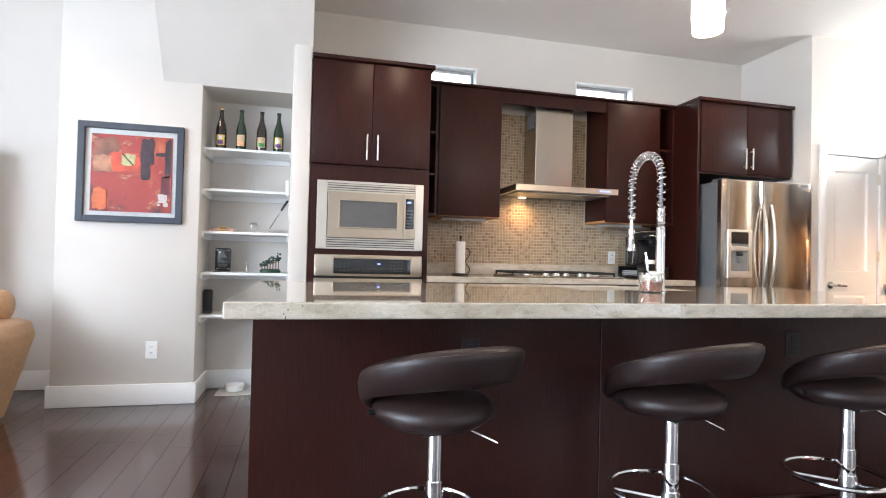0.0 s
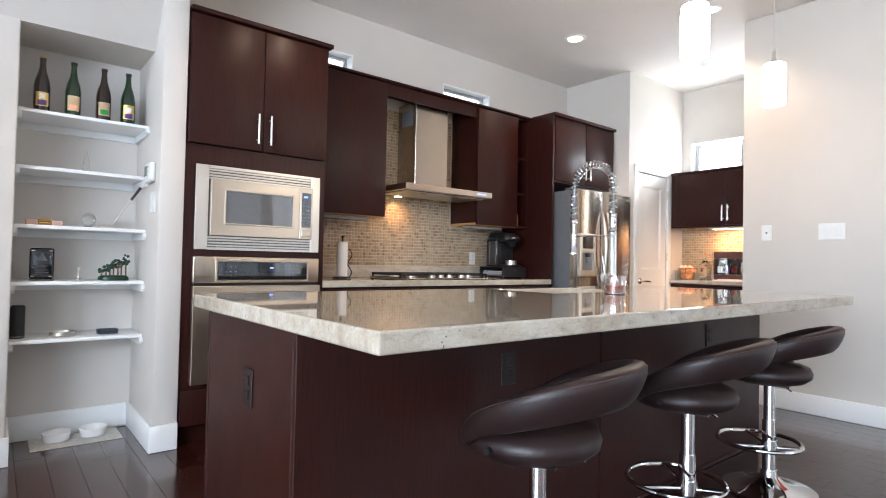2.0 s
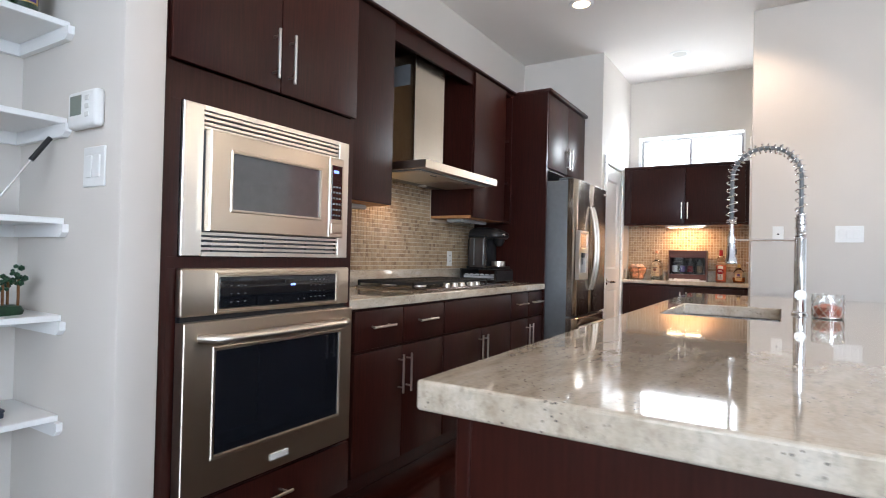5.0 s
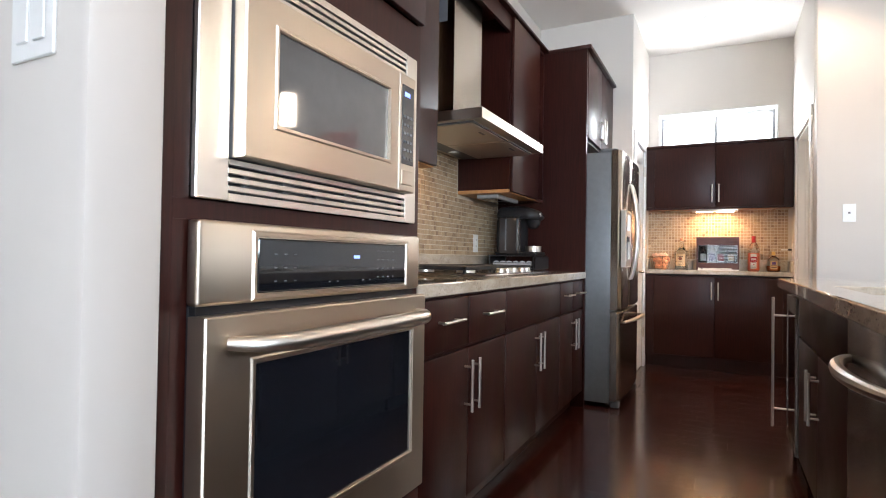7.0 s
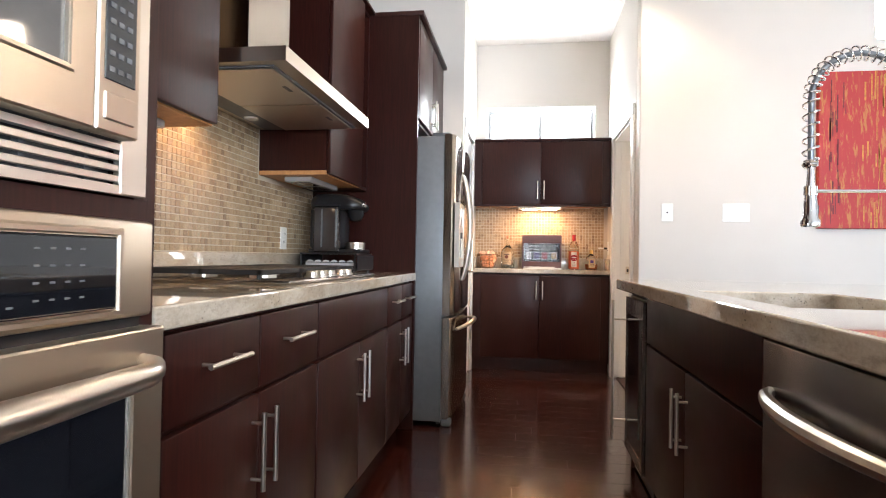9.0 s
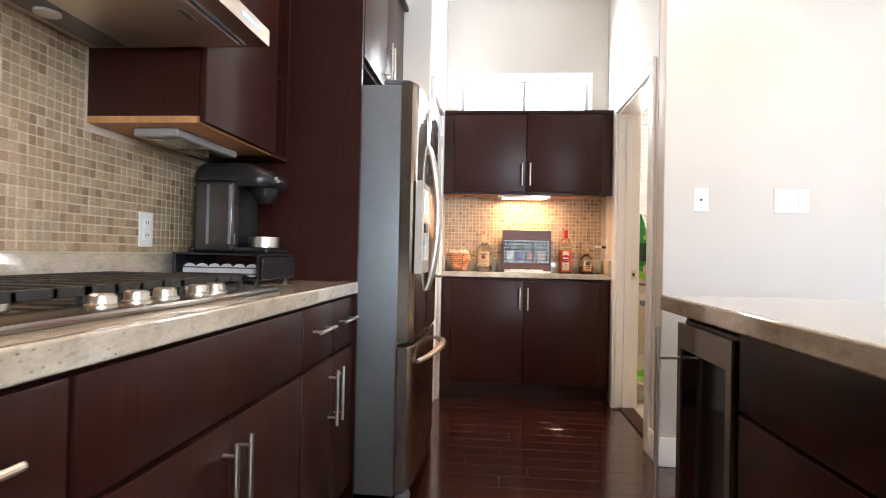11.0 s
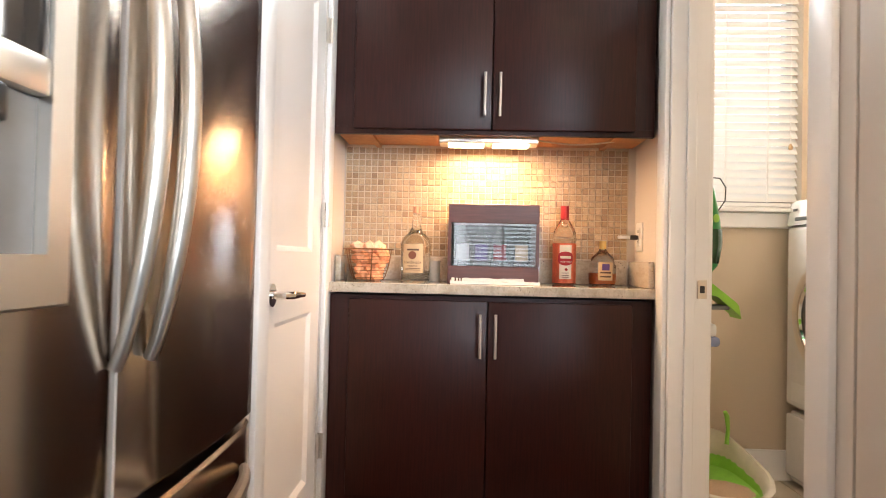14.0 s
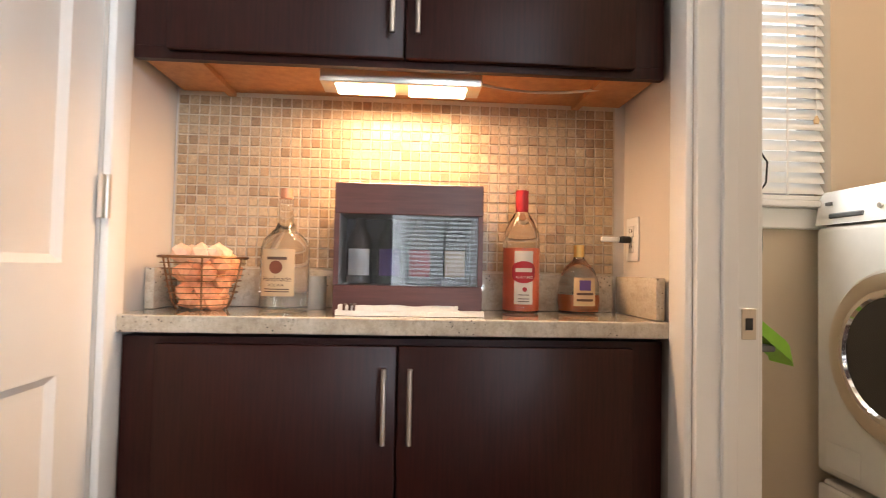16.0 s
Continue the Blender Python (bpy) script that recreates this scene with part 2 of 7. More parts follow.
M_INK = plain("dark_label_ink", (0.10, 0.05, 0.03), 0.6)
M_REDL = plain("red_label", (0.36, 0.014, 0.022), 0.45)
M_PINK = plain("pink_grapefruit_drink", (0.95, 0.24, 0.13), 0.08, coat=0.5)
M_WHISKY = plain("amber_drink", (0.42, 0.12, 0.035), 0.08, coat=0.5)
M_CLEARLIQ = plain("clear_spirit", (0.93, 0.90, 0.80), 0.03, trans=0.9, ior=1.36)
M_PURPLE = plain("purple_label_ink", (0.10, 0.05, 0.22), 0.5)
M_GOLD = metal("gold_foil", (0.72, 0.50, 0.18), 0.3)
M_WBOX = wood("red_brown_wood_veneer", (0.085, 0.026, 0.020), (0.16, 0.055, 0.042), 0.42, 0.1, (3, 0.5, 6))
M_BRONZE = plain("bronze_wire", (0.26, 0.13, 0.06), 0.4, 0.8)
M_SALT = plain("pink_salt_stones", (0.86, 0.37, 0.19), 0.55, var=0.25, scale=30, tex=0.3)
M_GREEN = plain("green_plastic", (0.02, 0.24, 0.045), 0.3)
M_LIME = plain("lime_plastic", (0.25, 0.55, 0.06), 0.35)
M_DKGREEN = plain("dark_green_resin", (0.012, 0.045, 0.02), 0.35, var=0.4, scale=60, tex=0.4)
M_CERAM = plain("white_ceramic", (0.78, 0.77, 0.74), 0.2, coat=0.3, var=0.02)
M_BEIGEP = plain("beige_plastic", (0.62, 0.55, 0.43), 0.4)
M_LITTER = plain("clay_litter", (0.45, 0.30, 0.19), 0.9, var=0.35, scale=220, tex=0.8)
M_LTILE = paint("cream_floor_tile", (0.62, 0.54, 0.42), 0.3, 0.1, 0.08, 20)
M_FRAME = plain("blue_black_frame", (0.035, 0.042, 0.06), 0.42, var=0.1)
M_ART = abstract("abstract_red_print", (0.25, 0.020, 0.012), (0.030, 0.010, 0.016), (0.40, 0.085, 0.025), (0.34, 0.15, 0.08), (1, 1, 0.7))
M_CANVAS = abstract("red_gold_canvas", (0.40, 0.016, 0.014), (0.13, 0.012, 0.014), (0.40, 0.06, 0.02), (0.44, 0.15, 0.03), (1, 3.0, 0.35), ((1, 4.5, 0.9), 0.53, 0.60))
M_BRASSW = wood("honey_wood", (0.25, 0.12, 0.05), (0.45, 0.24, 0.10), 0.5, 0.1)


# ---- building helpers ----
ORG = {}


def box(bm, a, b, bev=0.0, seg=1):
    vs = [bm.verts.new((x, y, z)) for z in (a[2], b[2]) for y in (a[1], b[1]) for x in (a[0], b[0])]
    fs = [bm.faces.new([vs[i] for i in q]) for q in ((0, 2, 3, 1), (4, 5, 7, 6), (0, 1, 5, 4), (2, 6, 7, 3), (0, 4, 6, 2), (1, 3, 7, 5))]
    if bev > 0:
        es = list({e for f in fs for e in f.edges})
        bmesh.ops.bevel(bm, geom=es, offset=bev, segments=seg, affect='EDGES', profile=0.5)
    return bm


def nb(a=None, b=None, bev=0.0, seg=1):
    bm = bmesh.new()
    if a is not None:
        box(bm, a, b, bev, seg)
    return bm


def rings(bm, loops, closed=False, cap=True):
    """Skin a list of vertex-position loops of equal length."""
    rows = [[bm.verts.new(p) for p in lp] for lp in loops]
    k = len(rows[0])
    n = len(rows)
    for i in range(n if closed else n - 1):
        r0, r1 = rows[i], rows[(i + 1) % n]
        for j in range(k):
            bm.faces.new((r0[j], r0[(j + 1) % k], r1[(j + 1) % k], r1[j]))
    if cap and not closed:
        bm.faces.new(list(reversed(rows[0])))
        bm.faces.new(rows[-1])
    return bm


def lathe(bm, c, prof, seg=24):
    """Turned body: prof is (radius, height) from the bottom up, round a vertical axis through c."""
    return rings(bm, [[(c[0] + max(r, 1e-4) * math.cos(2 * math.pi * j / seg), c[1] + max(r, 1e-4) * math.sin(2 * math.pi * j / seg), c[2] + z)
                       for j in range(seg)] for r, z in prof])


def cyl(bm, p0, p1, r, seg=12, r2=None):
    p0, p1 = Vector(p0), Vector(p1)
    q = (p1 - p0).to_track_quat('Z', 'Y')
    return rings(bm, [[p + q @ Vector((rr * math.cos(2 * math.pi * j / seg), rr * math.sin(2 * math.pi * j / seg), 0)) for j in range(seg)]
                      for p, rr in ((p0, r), (p1, r if r2 is None else r2))])


def tube(bm, pts, r, seg=8, closed=False):
    pts = [Vector(p) for p in pts]
    n = len(pts)
    loops = []
    up = Vector((0, 0, 1))
    prev = None
    for i, p in enumerate(pts):
        a = pts[(i - 1) % n] if (closed or i > 0) else p
        b = pts[(i + 1) % n] if (closed or i < n - 1) else p
        t = (b - a).normalized()
        if prev is None:
            ref = up if abs(t.z) < 0.9 else Vector((1, 0, 0))
            u = t.cross(ref).normalized()
        else:
            u = (prev - t * prev.dot(t)).normalized()
        prev = u
        w = t.cross(u)
        rr = r[i] if isinstance(r, (list, tuple)) else r
        loops.append([p + rr * (math.cos(2 * math.pi * j / seg) * u + math.sin(2 * math.pi * j / seg) * w) for j in range(seg)])
    return rings(bm, loops, closed)


def mesh_of(name, bm, mat, smooth=35):
    bmesh.ops.recalc_face_normals(bm, faces=bm.faces)
    me = bpy.data.meshes.new(name)
    bm.to_mesh(me)
    bm.free()
    if mat:
        me.materials.append(mat)
    if smooth:
        me.polygons.foreach_set("use_smooth", [True] * len(me.polygons))
        me.set_sharp_from_angle(angle=radians(smooth))
    return me


def thing(name, at, label, category, group="", kind=""):
    ob = new(name)
    ob.location = at
    ob.empty_display_size = 0.05
    ORG[ob.name] = Vector(at)
    return tagged(ob, label, category, group, kind)


def part(name, bm, mat, parent, label="", smooth=35):
    org = ORG[parent.name]
    bmesh.ops.translate(bm, verts=bm.verts, vec=-org)
    ob = new(name, mesh_of(name, bm, mat, smooth))
    ob.parent = parent
    ORG[ob.name] = org
    return tagged(ob, label)


def solo(name, bm, mat, label, category, group="", kind="", smooth=35):
    """A thing that is one mesh, with its origin at the middle of its base."""
    xs, ys, zs = zip(*[v.co for v in bm.verts])
    org = Vector(((min(xs) + max(xs)) / 2, (min(ys) + max(ys)) / 2, min(zs)))
    bmesh.ops.translate(bm, verts=bm.verts, vec=-org)
    ob = new(name, mesh_of(name, bm, mat, smooth))
    ob.location = org
    ORG[ob.name] = org
    return tagged(ob, label, category, group, kind)


def structure(name, bm, mat, label, category="wall", smooth=None):
    return solo(name, bm, mat, label, category, "", "structure", smooth or 30)


def plate_with_hole(bm, axis, at, depth, u0, u1, z0, z1, holes):
    """An upright slab with rectangular openings cut right through. axis 'x': it faces x and u is y. axis 'y': it faces y and u is x."""
    us = sorted({u0, u1, *[h[0] for h in holes], *[h[1] for h in holes]})
    zs = sorted({z0, z1, *[h[2] for h in holes], *[h[3] for h in holes]})
    for i in range(len(us) - 1):
        run = None
        for j in range(len(zs) - 1):
            um, zm = (us[i] + us[i + 1]) / 2, (zs[j] + zs[j + 1]) / 2
            solid = not any(h[0] < um < h[1] and h[2] < zm < h[3] for h in holes)
            if solid:
                run = [zs[j], zs[j + 1]] if run is None else [run[0], zs[j + 1]]
            if run and (not solid or j == len(zs) - 2):
                if axis == 'x':
                    box(bm, (at, us[i], run[0]), (at + depth, us[i + 1], run[1]))
                else:
                    box(bm, (us[i], at, run[0]), (us[i + 1], at + depth, run[1]))
                run = None
    return bm

# ---- structure ----
CEIL = 3.065
XW, XE, YS, YN = -5.0, 3.892, -4.2, 4.85

# kitchen back wall with its two slit windows; the stair wall stands further back to the west
SLITS = ((1.0, 1.45, 2.50, 2.735), (2.400, 3.004, 2.50, 2.720))
bm = plate_with_hole(nb(), 'y', YN, 0.16, -0.72, 4.35, 0, CEIL, SLITS)
structure("wall_north", bm, M_WALL, "greige painted kitchen wall with two slit windows")
structure("wall_north_stair", nb((-5.16, 4.95, 0), (-1.6, 5.1, CEIL)), M_WALL, "greige painted wall beside the stair")

# picture wall, its niche and the pier beside the oven tower
bm = nb((-1.6, 4.39, 0), (-0.71, 5.1, CEIL), 0.012, 2)
structure("wall_picture", bm, M_WALL, "pale greige wall that carries the framed print")
structure("wall_niche_back", nb((-0.71, 4.82, 0), (-0.095, 4.85, 2.235)), M_WALL, "greige back of the shelf niche")
structure("wall_niche_head", nb((-0.71, 4.392, 2.235), (-0.095, 4.85, CEIL)), M_WALL, "greige head over the shelf niche")
bm = nb((-0.095, 4.19, 0), (0.035, 4.85, CEIL), 0.014, 2)
structure("wall_pier", bm, M_WALL, "greige rounded pier between niche and oven tower")
bm = bmesh.new()
sec = ((4.392, 2.238), (4.188, 2.53), (3.80, CEIL), (4.392, CEIL))
rings(bm, [[(x, y, z) for y, z in sec] for x in (-0.965, 0.036)])
structure("stair_soffit", bm, M_WALL, "grey sloping underside of the stair above the niche", "soffit")

# pantry projection with its door opening
bm = plate_with_hole(nb(), 'y', 4.05, 0.12, 4.225, 5.32, 0, CEIL, [(4.385, 4.97, 0, 2.04)])
structure("wall_pantry", bm, M_WALL, "greige pantry wall with a white door")
structure("wall_pantry_return", nb((4.225, 4.17, 0), (4.34, 4.85, CEIL)), M_WALL, "greige return wall beside the refrigerator")
# bar wall with its high window, one wall with the laundry's outer wall further out
bm = plate_with_hole(nb(), 'x', 5.32, 0.16, 2.62, 4.3, 0, CEIL, [(2.925, 3.955, 2.085, 2.462)])
structure("wall_bar", bm, M_WALL, "pale wall behind the bar with a wide high window")
# wall between passage and laundry
bm = plate_with_hole(nb(), 'y', 2.68, 0.13, 4.012, 5.32, 0, CEIL, [(4.13, 4.94, 0, 2.05)])
structure("wall_laundry", bm, M_WALL, "greige wall with the open laundry doorway")
EW = (-3.7, -1.5, 0.45, 2.65)
structure("wall_east_south", plate_with_hole(nb(), 'x', 3.892, 0.12, -4.2, -0.5, 0, CEIL, [EW]), M_WALL, "greige living room wall with a wide window")
structure("wall_east", nb((3.892, -0.5, 0), (4.012, 2.81, CEIL), 0.012, 2), M_WALL, "warm greige wall with switches and a red canvas")
# laundry room
bm = plate_with_hole(nb(), 'x', 5.66, 0.14, 0.2, 2.68, 0, CEIL, [(1.92, 2.60, 1.29, 2.40)])
structure("wall_laundry_east", bm, M_LWALL, "tan laundry wall with a blinded window")
structure("wall_laundry_south", nb((4.0125, 0.08, 0), (5.80, 0.2, CEIL)), M_LWALL, "tan laundry end wall")
structure("wall_laundry_lining", nb((4.0125, 0.2, 0), (4.018, 2.66, CEIL)), M_LWALL, "tan side of the laundry wall")
bm = plate_with_hole(nb(), 'y', 2.672, 0.006, 4.019, 5.66, 0, CEIL, [(4.13, 4.94, 0, 2.05)])
structure("wall_laundry_north", bm, M_LWALL, "tan laundry side of the doorway wall")
structure("floor_laundry_bed", nb((4.0125, 0.2, -0.06), (5.66, 2.72, -0.010)), M_GROUT, "grout bed of the laundry floor", "floor")

# unseen living room that closes the place round and behind; south windows are only supposed
SW = [(wx - 0.75, wx + 0.75, 0.45, 2.65) for wx in (-1.9, 2.95)]
structure("wall_south", plate_with_hole(nb(), 'y', -4.36, 0.16, -5.16, 3.987, 0, CEIL, SW), M_WALL, "greige wall of the unseen living room with tall windows")
# only the 2.65 window is known; the others are added to carry west light
WW = [(wy - 1.15, wy + 1.15, 0.35, 2.75) for wy in (0.1, 2.65, -2.4)]
structure("wall_west", plate_with_hole(nb(), 'x', -5.16, 0.16, -4.2, 4.95, 0, CEIL, WW), M_WALL, "greige wall of the unseen living room with tall windows")
structure("ceiling", nb((-5.16, -4.36, CEIL), (5.82, 5.1, CEIL + 0.12)), M_CEIL, "smooth white painted ceiling", "ceiling")
structure("subfloor", nb((-5.16, -4.36, -0.10), (5.32, 5.1, -0.012)), M_SUB, "dark bed under the floor boards", "floor")

# glow of the sky outside each window
def backdrop(a, b, mat=None):
    structure("backdrop", nb(a, b), mat or M_SKYGLOW, "bright overcast sky outside a window", "sky")


backdrop((6.05, 2.4, 1.9), (6.06, 4.5, 3.6))
backdrop((6.4, 1.2, 0.6), (6.41, 3.0, 3.2), M_SKYDIM)
backdrop((0.4, 5.6, 2.3), (3.6, 5.61, 3.6))
backdrop((-5.2, -5.4, -0.5), (4.9, -5.39, 4.5), M_SKYFAR)
backdrop((5.2, -5.0, -0.5), (5.21, 0.0, 4.5), M_SKYFAR)
backdrop((-6.4, -4.4, -0.5), (-6.39, 4.8, 4.5))


def window(name, axis, at, u0, u1, z0, z1, fr=0.04, bars=1, depth=0.05, label="white framed fixed window"):
    mid = (u0 + u1) / 2
    base = (at, mid, z0) if axis == 'x' else (mid, at, z0)
    w = thing(name, base, label, "window", "", "structure")

    def bb(u, v, z, zz, d0=0.0, d1=depth, bev=0.004):
        return nb((at + d0, u, z), (at + d1, v, zz), bev) if axis == 'x' else nb((u, at + d0, z), (v, at + d1, zz), bev)
    f = bb(u0 + .002, u0 + fr, z0 + .002, z1 - .002)
    for args in ((u1 - fr, u1 - .002, z0 + .002, z1 - .002), (u0 + fr, u1 - fr, z0 + .002, z0 + fr), (u0 + fr, u1 - fr, z1 - fr, z1 - .002)):
        if axis == 'x':
            box(f, (at, args[0], args[2]), (at + depth, args[1], args[3]), 0.004)
        else:
            box(f, (args[0], at, args[2]), (args[1], at + depth, args[3]), 0.004)
    part("window_frame", f, M_FRAMEW, w)
    for k in range(bars):
        u = u0 + (u1 - u0) * (k + 1) / (bars + 1)
        part("mullion", bb(u - fr * 0.4, u + fr * 0.4, z0 + fr, z1 - fr, 0.008, depth - 0.008), M_FRAMEW, w)
    for k in range(bars + 1):
        ua = u0 + (u1 - u0) * k / (bars + 1) + fr * 0.45
        ub = u0 + (u1 - u0) * (k + 1) / (bars + 1) - fr * 0.45
        p = part("pane", bb(ua, ub, z0 + fr - .005, z1 - fr + .005, depth * 0.45, depth * 0.55, 0), M_PANE, w)
        p.visible_shadow = False
    return w


M_FRAMEW = plain("grey_vinyl_frame", (0.34, 0.34, 0.34), 0.4)
window("window_bar", 'x', 5.40, 2.94, 3.94, 2.095, 2.445, 0.026, 1, 0.05, "grey framed slider window above the bar")
window("window_slit_1", 'y', 4.93, 1.01, 1.44, 2.51, 2.725, 0.022, 0, 0.04, "narrow slit window above the cabinets")
window("window_slit_2", 'y', 4.93, 2.41, 2.994, 2.51, 2.710, 0.022, 0, 0.04, "narrow slit window above the cabinets")
window("window_laundry", 'x', 5.73, 1.925, 2.595, 1.295, 2.395, 0.04, 0, 0.05, "laundry window behind white blinds")
for i, (a, b, c, d) in enumerate(SW):
    window("window_living", 'y', -4.30, a, b, c, d, 0.06, 1, 0.06, "tall living room window")
window("window_living", 'x', 3.90, *EW, 0.06, 1, 0.06, "tall living room window")
for i, (a, b, c, d) in enumerate(WW):
    window("window_living", 'x', -5.10, a, b, c, d, 0.06, 1, 0.06, "tall living room window")

# white lining of the window reveals over cabinets and bar
def lining(name, axis, a0, a1, u0, u1, z0, z1, t=0.012):
    bm = bmesh.new()
    for u, v, z, zz in ((u0, u0 + t, z0, z1), (u1 - t, u1, z0, z1), (u0 + t, u1 - t, z0, z0 + t), (u0 + t, u1 - t, z1 - t, z1)):
        if axis == 'x':
            box(bm, (a0, u, z), (a1, v, zz))
        else:
            box(bm, (u, a0, z), (v, a1, zz))
    structure(name, bm, M_TRIM, "white painted window reveal", "trim")


lining("trim_bar_window", 'x', 5.317, 5.40, 2.926, 3.954, 2.086, 2.461)
lining("trim_slit_window", 'y', 4.847, 4.93, 1.001, 1.449, 2.501, 2.734)
lining("trim_slit_window", 'y', 4.847, 4.93, 2.401, 3.003, 2.501, 2.719)

# baseboards
def baseboard(p, q, side, h=0.145, t=0.016):
    """A skirting board from p to q in plan; side is the unit direction into the room."""
    a = (min(p[0], q[0], p[0] + side[0] * t, q[0] + side[0] * t), min(p[1], q[1], p[1] + side[1] * t, q[1] + side[1] * t), 0.001)
    b = (max(p[0], q[0], p[0] + side[0] * t, q[0] + side[0] * t), max(p[1], q[1], p[1] + side[1] * t, q[1] + side[1] * t), h)
    structure("baseboard", nb(a, b, 0.005, 2), M_TRIM, "white painted baseboard", "baseboard")


baseboard((-5.0, 4.95), (-1.62, 4.95), (0, -1))
baseboard((-1.60, 4.40), (-1.60, 4.95), (-1, 0))
baseboard((-1.616, 4.39), (-0.694, 4.39), (0, -1))
baseboard((-0.71, 4.39), (-0.71, 4.82), (1, 0))
baseboard((-0.694, 4.82), (-0.111, 4.82), (0, -1))
baseboard((-0.095, 4.19), (-0.095, 4.82), (-1, 0))
baseboard((-0.111, 4.19), (0.033, 4.19), (0, -1))
baseboard((3.892, -4.2), (3.892, 2.81), (-1, 0))
baseboard((3.876, 2.81), (4.048, 2.81), (0, 1))
baseboard((5.66, 0.2), (5.66, 2.66), (-1, 0))
baseboard((-5.0, -4.2), (3.875, -4.2), (0, 1))
baseboard((-5.0, -4.18), (-5.0, 4.93), (1, 0))
structure("threshold", nb((4.13, 2.68, -0.01), (4.94, 2.775, 0.012), 0.005), M_CAB, "dark wooden threshold strip", "trim")


def casing(name, x0, x1, top, face, out, w=0.075, t=0.018):
    """Door casing of two legs and a head on a wall that faces along y; out is -1 or 1."""
    y0, y1 = sorted((face, face + out * t))
    c = thing(name, ((x0 + x1) / 2, face, 0), "white painted door casing", "door casing", "", "structure")
    part("leg", nb((x0 - w, y0, 0.001), (x0, y1, top), 0.005, 2), M_TRIM, c)
    part("leg", nb((x1, y0, 0.001), (x1 + w, y1, top), 0.005, 2), M_TRIM, c)
    part("head", nb((x0 - w, y0, top), (x1 + w, y1, top + w), 0.005, 2), M_TRIM, c)


casing("casing_pantry", 4.385, 4.97, 2.04, 4.05, -1)
casing("casing_laundry", 4.13, 4.94, 2.05, 2.81, 1)
casing("casing_laundry_inner", 4.13, 4.94, 2.05, 2.672, -1)
j = thing("jamb_laundry", (4.535, 2.74, 0), "white laundry door jamb with a steel strike plate", "door jamb", "", "structure")
part("jamb", nb((4.926, 2.672, 0.013), (4.942, 2.81, 2.05), 0.002), M_TRIM, j)
part("jamb", nb((4.128, 2.672, 0.013), (4.144, 2.81, 2.05), 0.002), M_TRIM, j)
part("jamb_head", nb((4.144, 2.672, 2.036), (4.926, 2.81, 2.052), 0.002), M_TRIM, j)
part("stop", nb((4.914, 2.725, 0.013), (4.926, 2.758, 2.036), 0.002), M_TRIM, j)
sp = part("strike_plate", nb((4.9235, 2.680, 0.895), (4.9258, 2.712, 0.960), 0.001), M_NICKEL, j, "satin nickel strike plate")
part("latch_hole", nb((4.9225, 2.688, 0.915), (4.9236, 2.704, 0.940)), M_SLOT, sp)


def panel_door(name, x0, x1, y0, y1, z0, z1, label):
    """A moulded two-panel door: a slab with sunk fields and raised centres on both faces."""
    d = thing(name, ((x0 + x1) / 2, (y0 + y1) / 2, z0), label, "door", "", "structure")
    st = 0.105
    zs = ((z0 + 0.22, z0 + 0.81), (z0 + 1.015, z1 - 0.13))
    cells = [(x0, x0 + st, z0, z1), (x1 - st, x1, z0, z1), (x0 + st, x1 - st, z0, zs[0][0]), (x0 + st, x1 - st, zs[0][1], zs[1][0]), (x0 + st, x1 - st, zs[1][1], z1)]
    for k, (a, b, c, e) in enumerate(cells):
        part("stile" if k < 2 else "rail", nb((a, y0, c), (b, y1, e)), M_DOOR, d)
    for c, e in zs:
        bm = bmesh.new()
        a, b = x0 + st, x1 - st
        loops = []
        for ins, dep in ((0, 0.0), (0.016, 0.012), (0.028, 0.012), (0.070, 0.003)):
            loops.append([(a + ins, y0 + dep, c + ins), (b - ins, y0 + dep, c + ins), (b - ins, y0 + dep, e - ins), (a + ins, y0 + dep, e - ins)])
        rings(bm, loops, cap=False)
        bm.verts.ensure_lookup_table()
        bm.faces.new(bm.verts[-4:])
        part("panel", bm, M_DOOR, d)
    return d


pd = panel_door("door_pantry", 4.389, 4.966, 4.056, 4.094, 0.012, 2.036, "closed white two-panel pantry door with lever handle")
lv = part("door_handle", cyl(nb(), (4.447, 4.058, 0.905), (4.447, 4.046, 0.905), 0.032, 24), M_CHROME, pd, "chrome lever handle")
part("lever", tube(nb(), [(4.447, 4.05, 0.905), (4.447, 4.01, 0.905), (4.465, 3.998, 0.905), (4.52, 3.996, 0.903), (4.565, 3.998, 0.900)], [0.011, 0.011, 0.012, 0.010, 0.009], 12), M_CHROME, lv)
for hz in (0.28, 1.12, 1.80):
    h = part("hinge", nb((4.955, 4.040, hz), (4.978, 4.049, hz + 0.09), 0.001), M_NICKEL, pd, "satin nickel hinge")
    part("knuckle", cyl(nb(), (4.968, 4.035, hz), (4.968, 4.035, hz + 0.09), 0.006, 10), M_NICKEL, h)


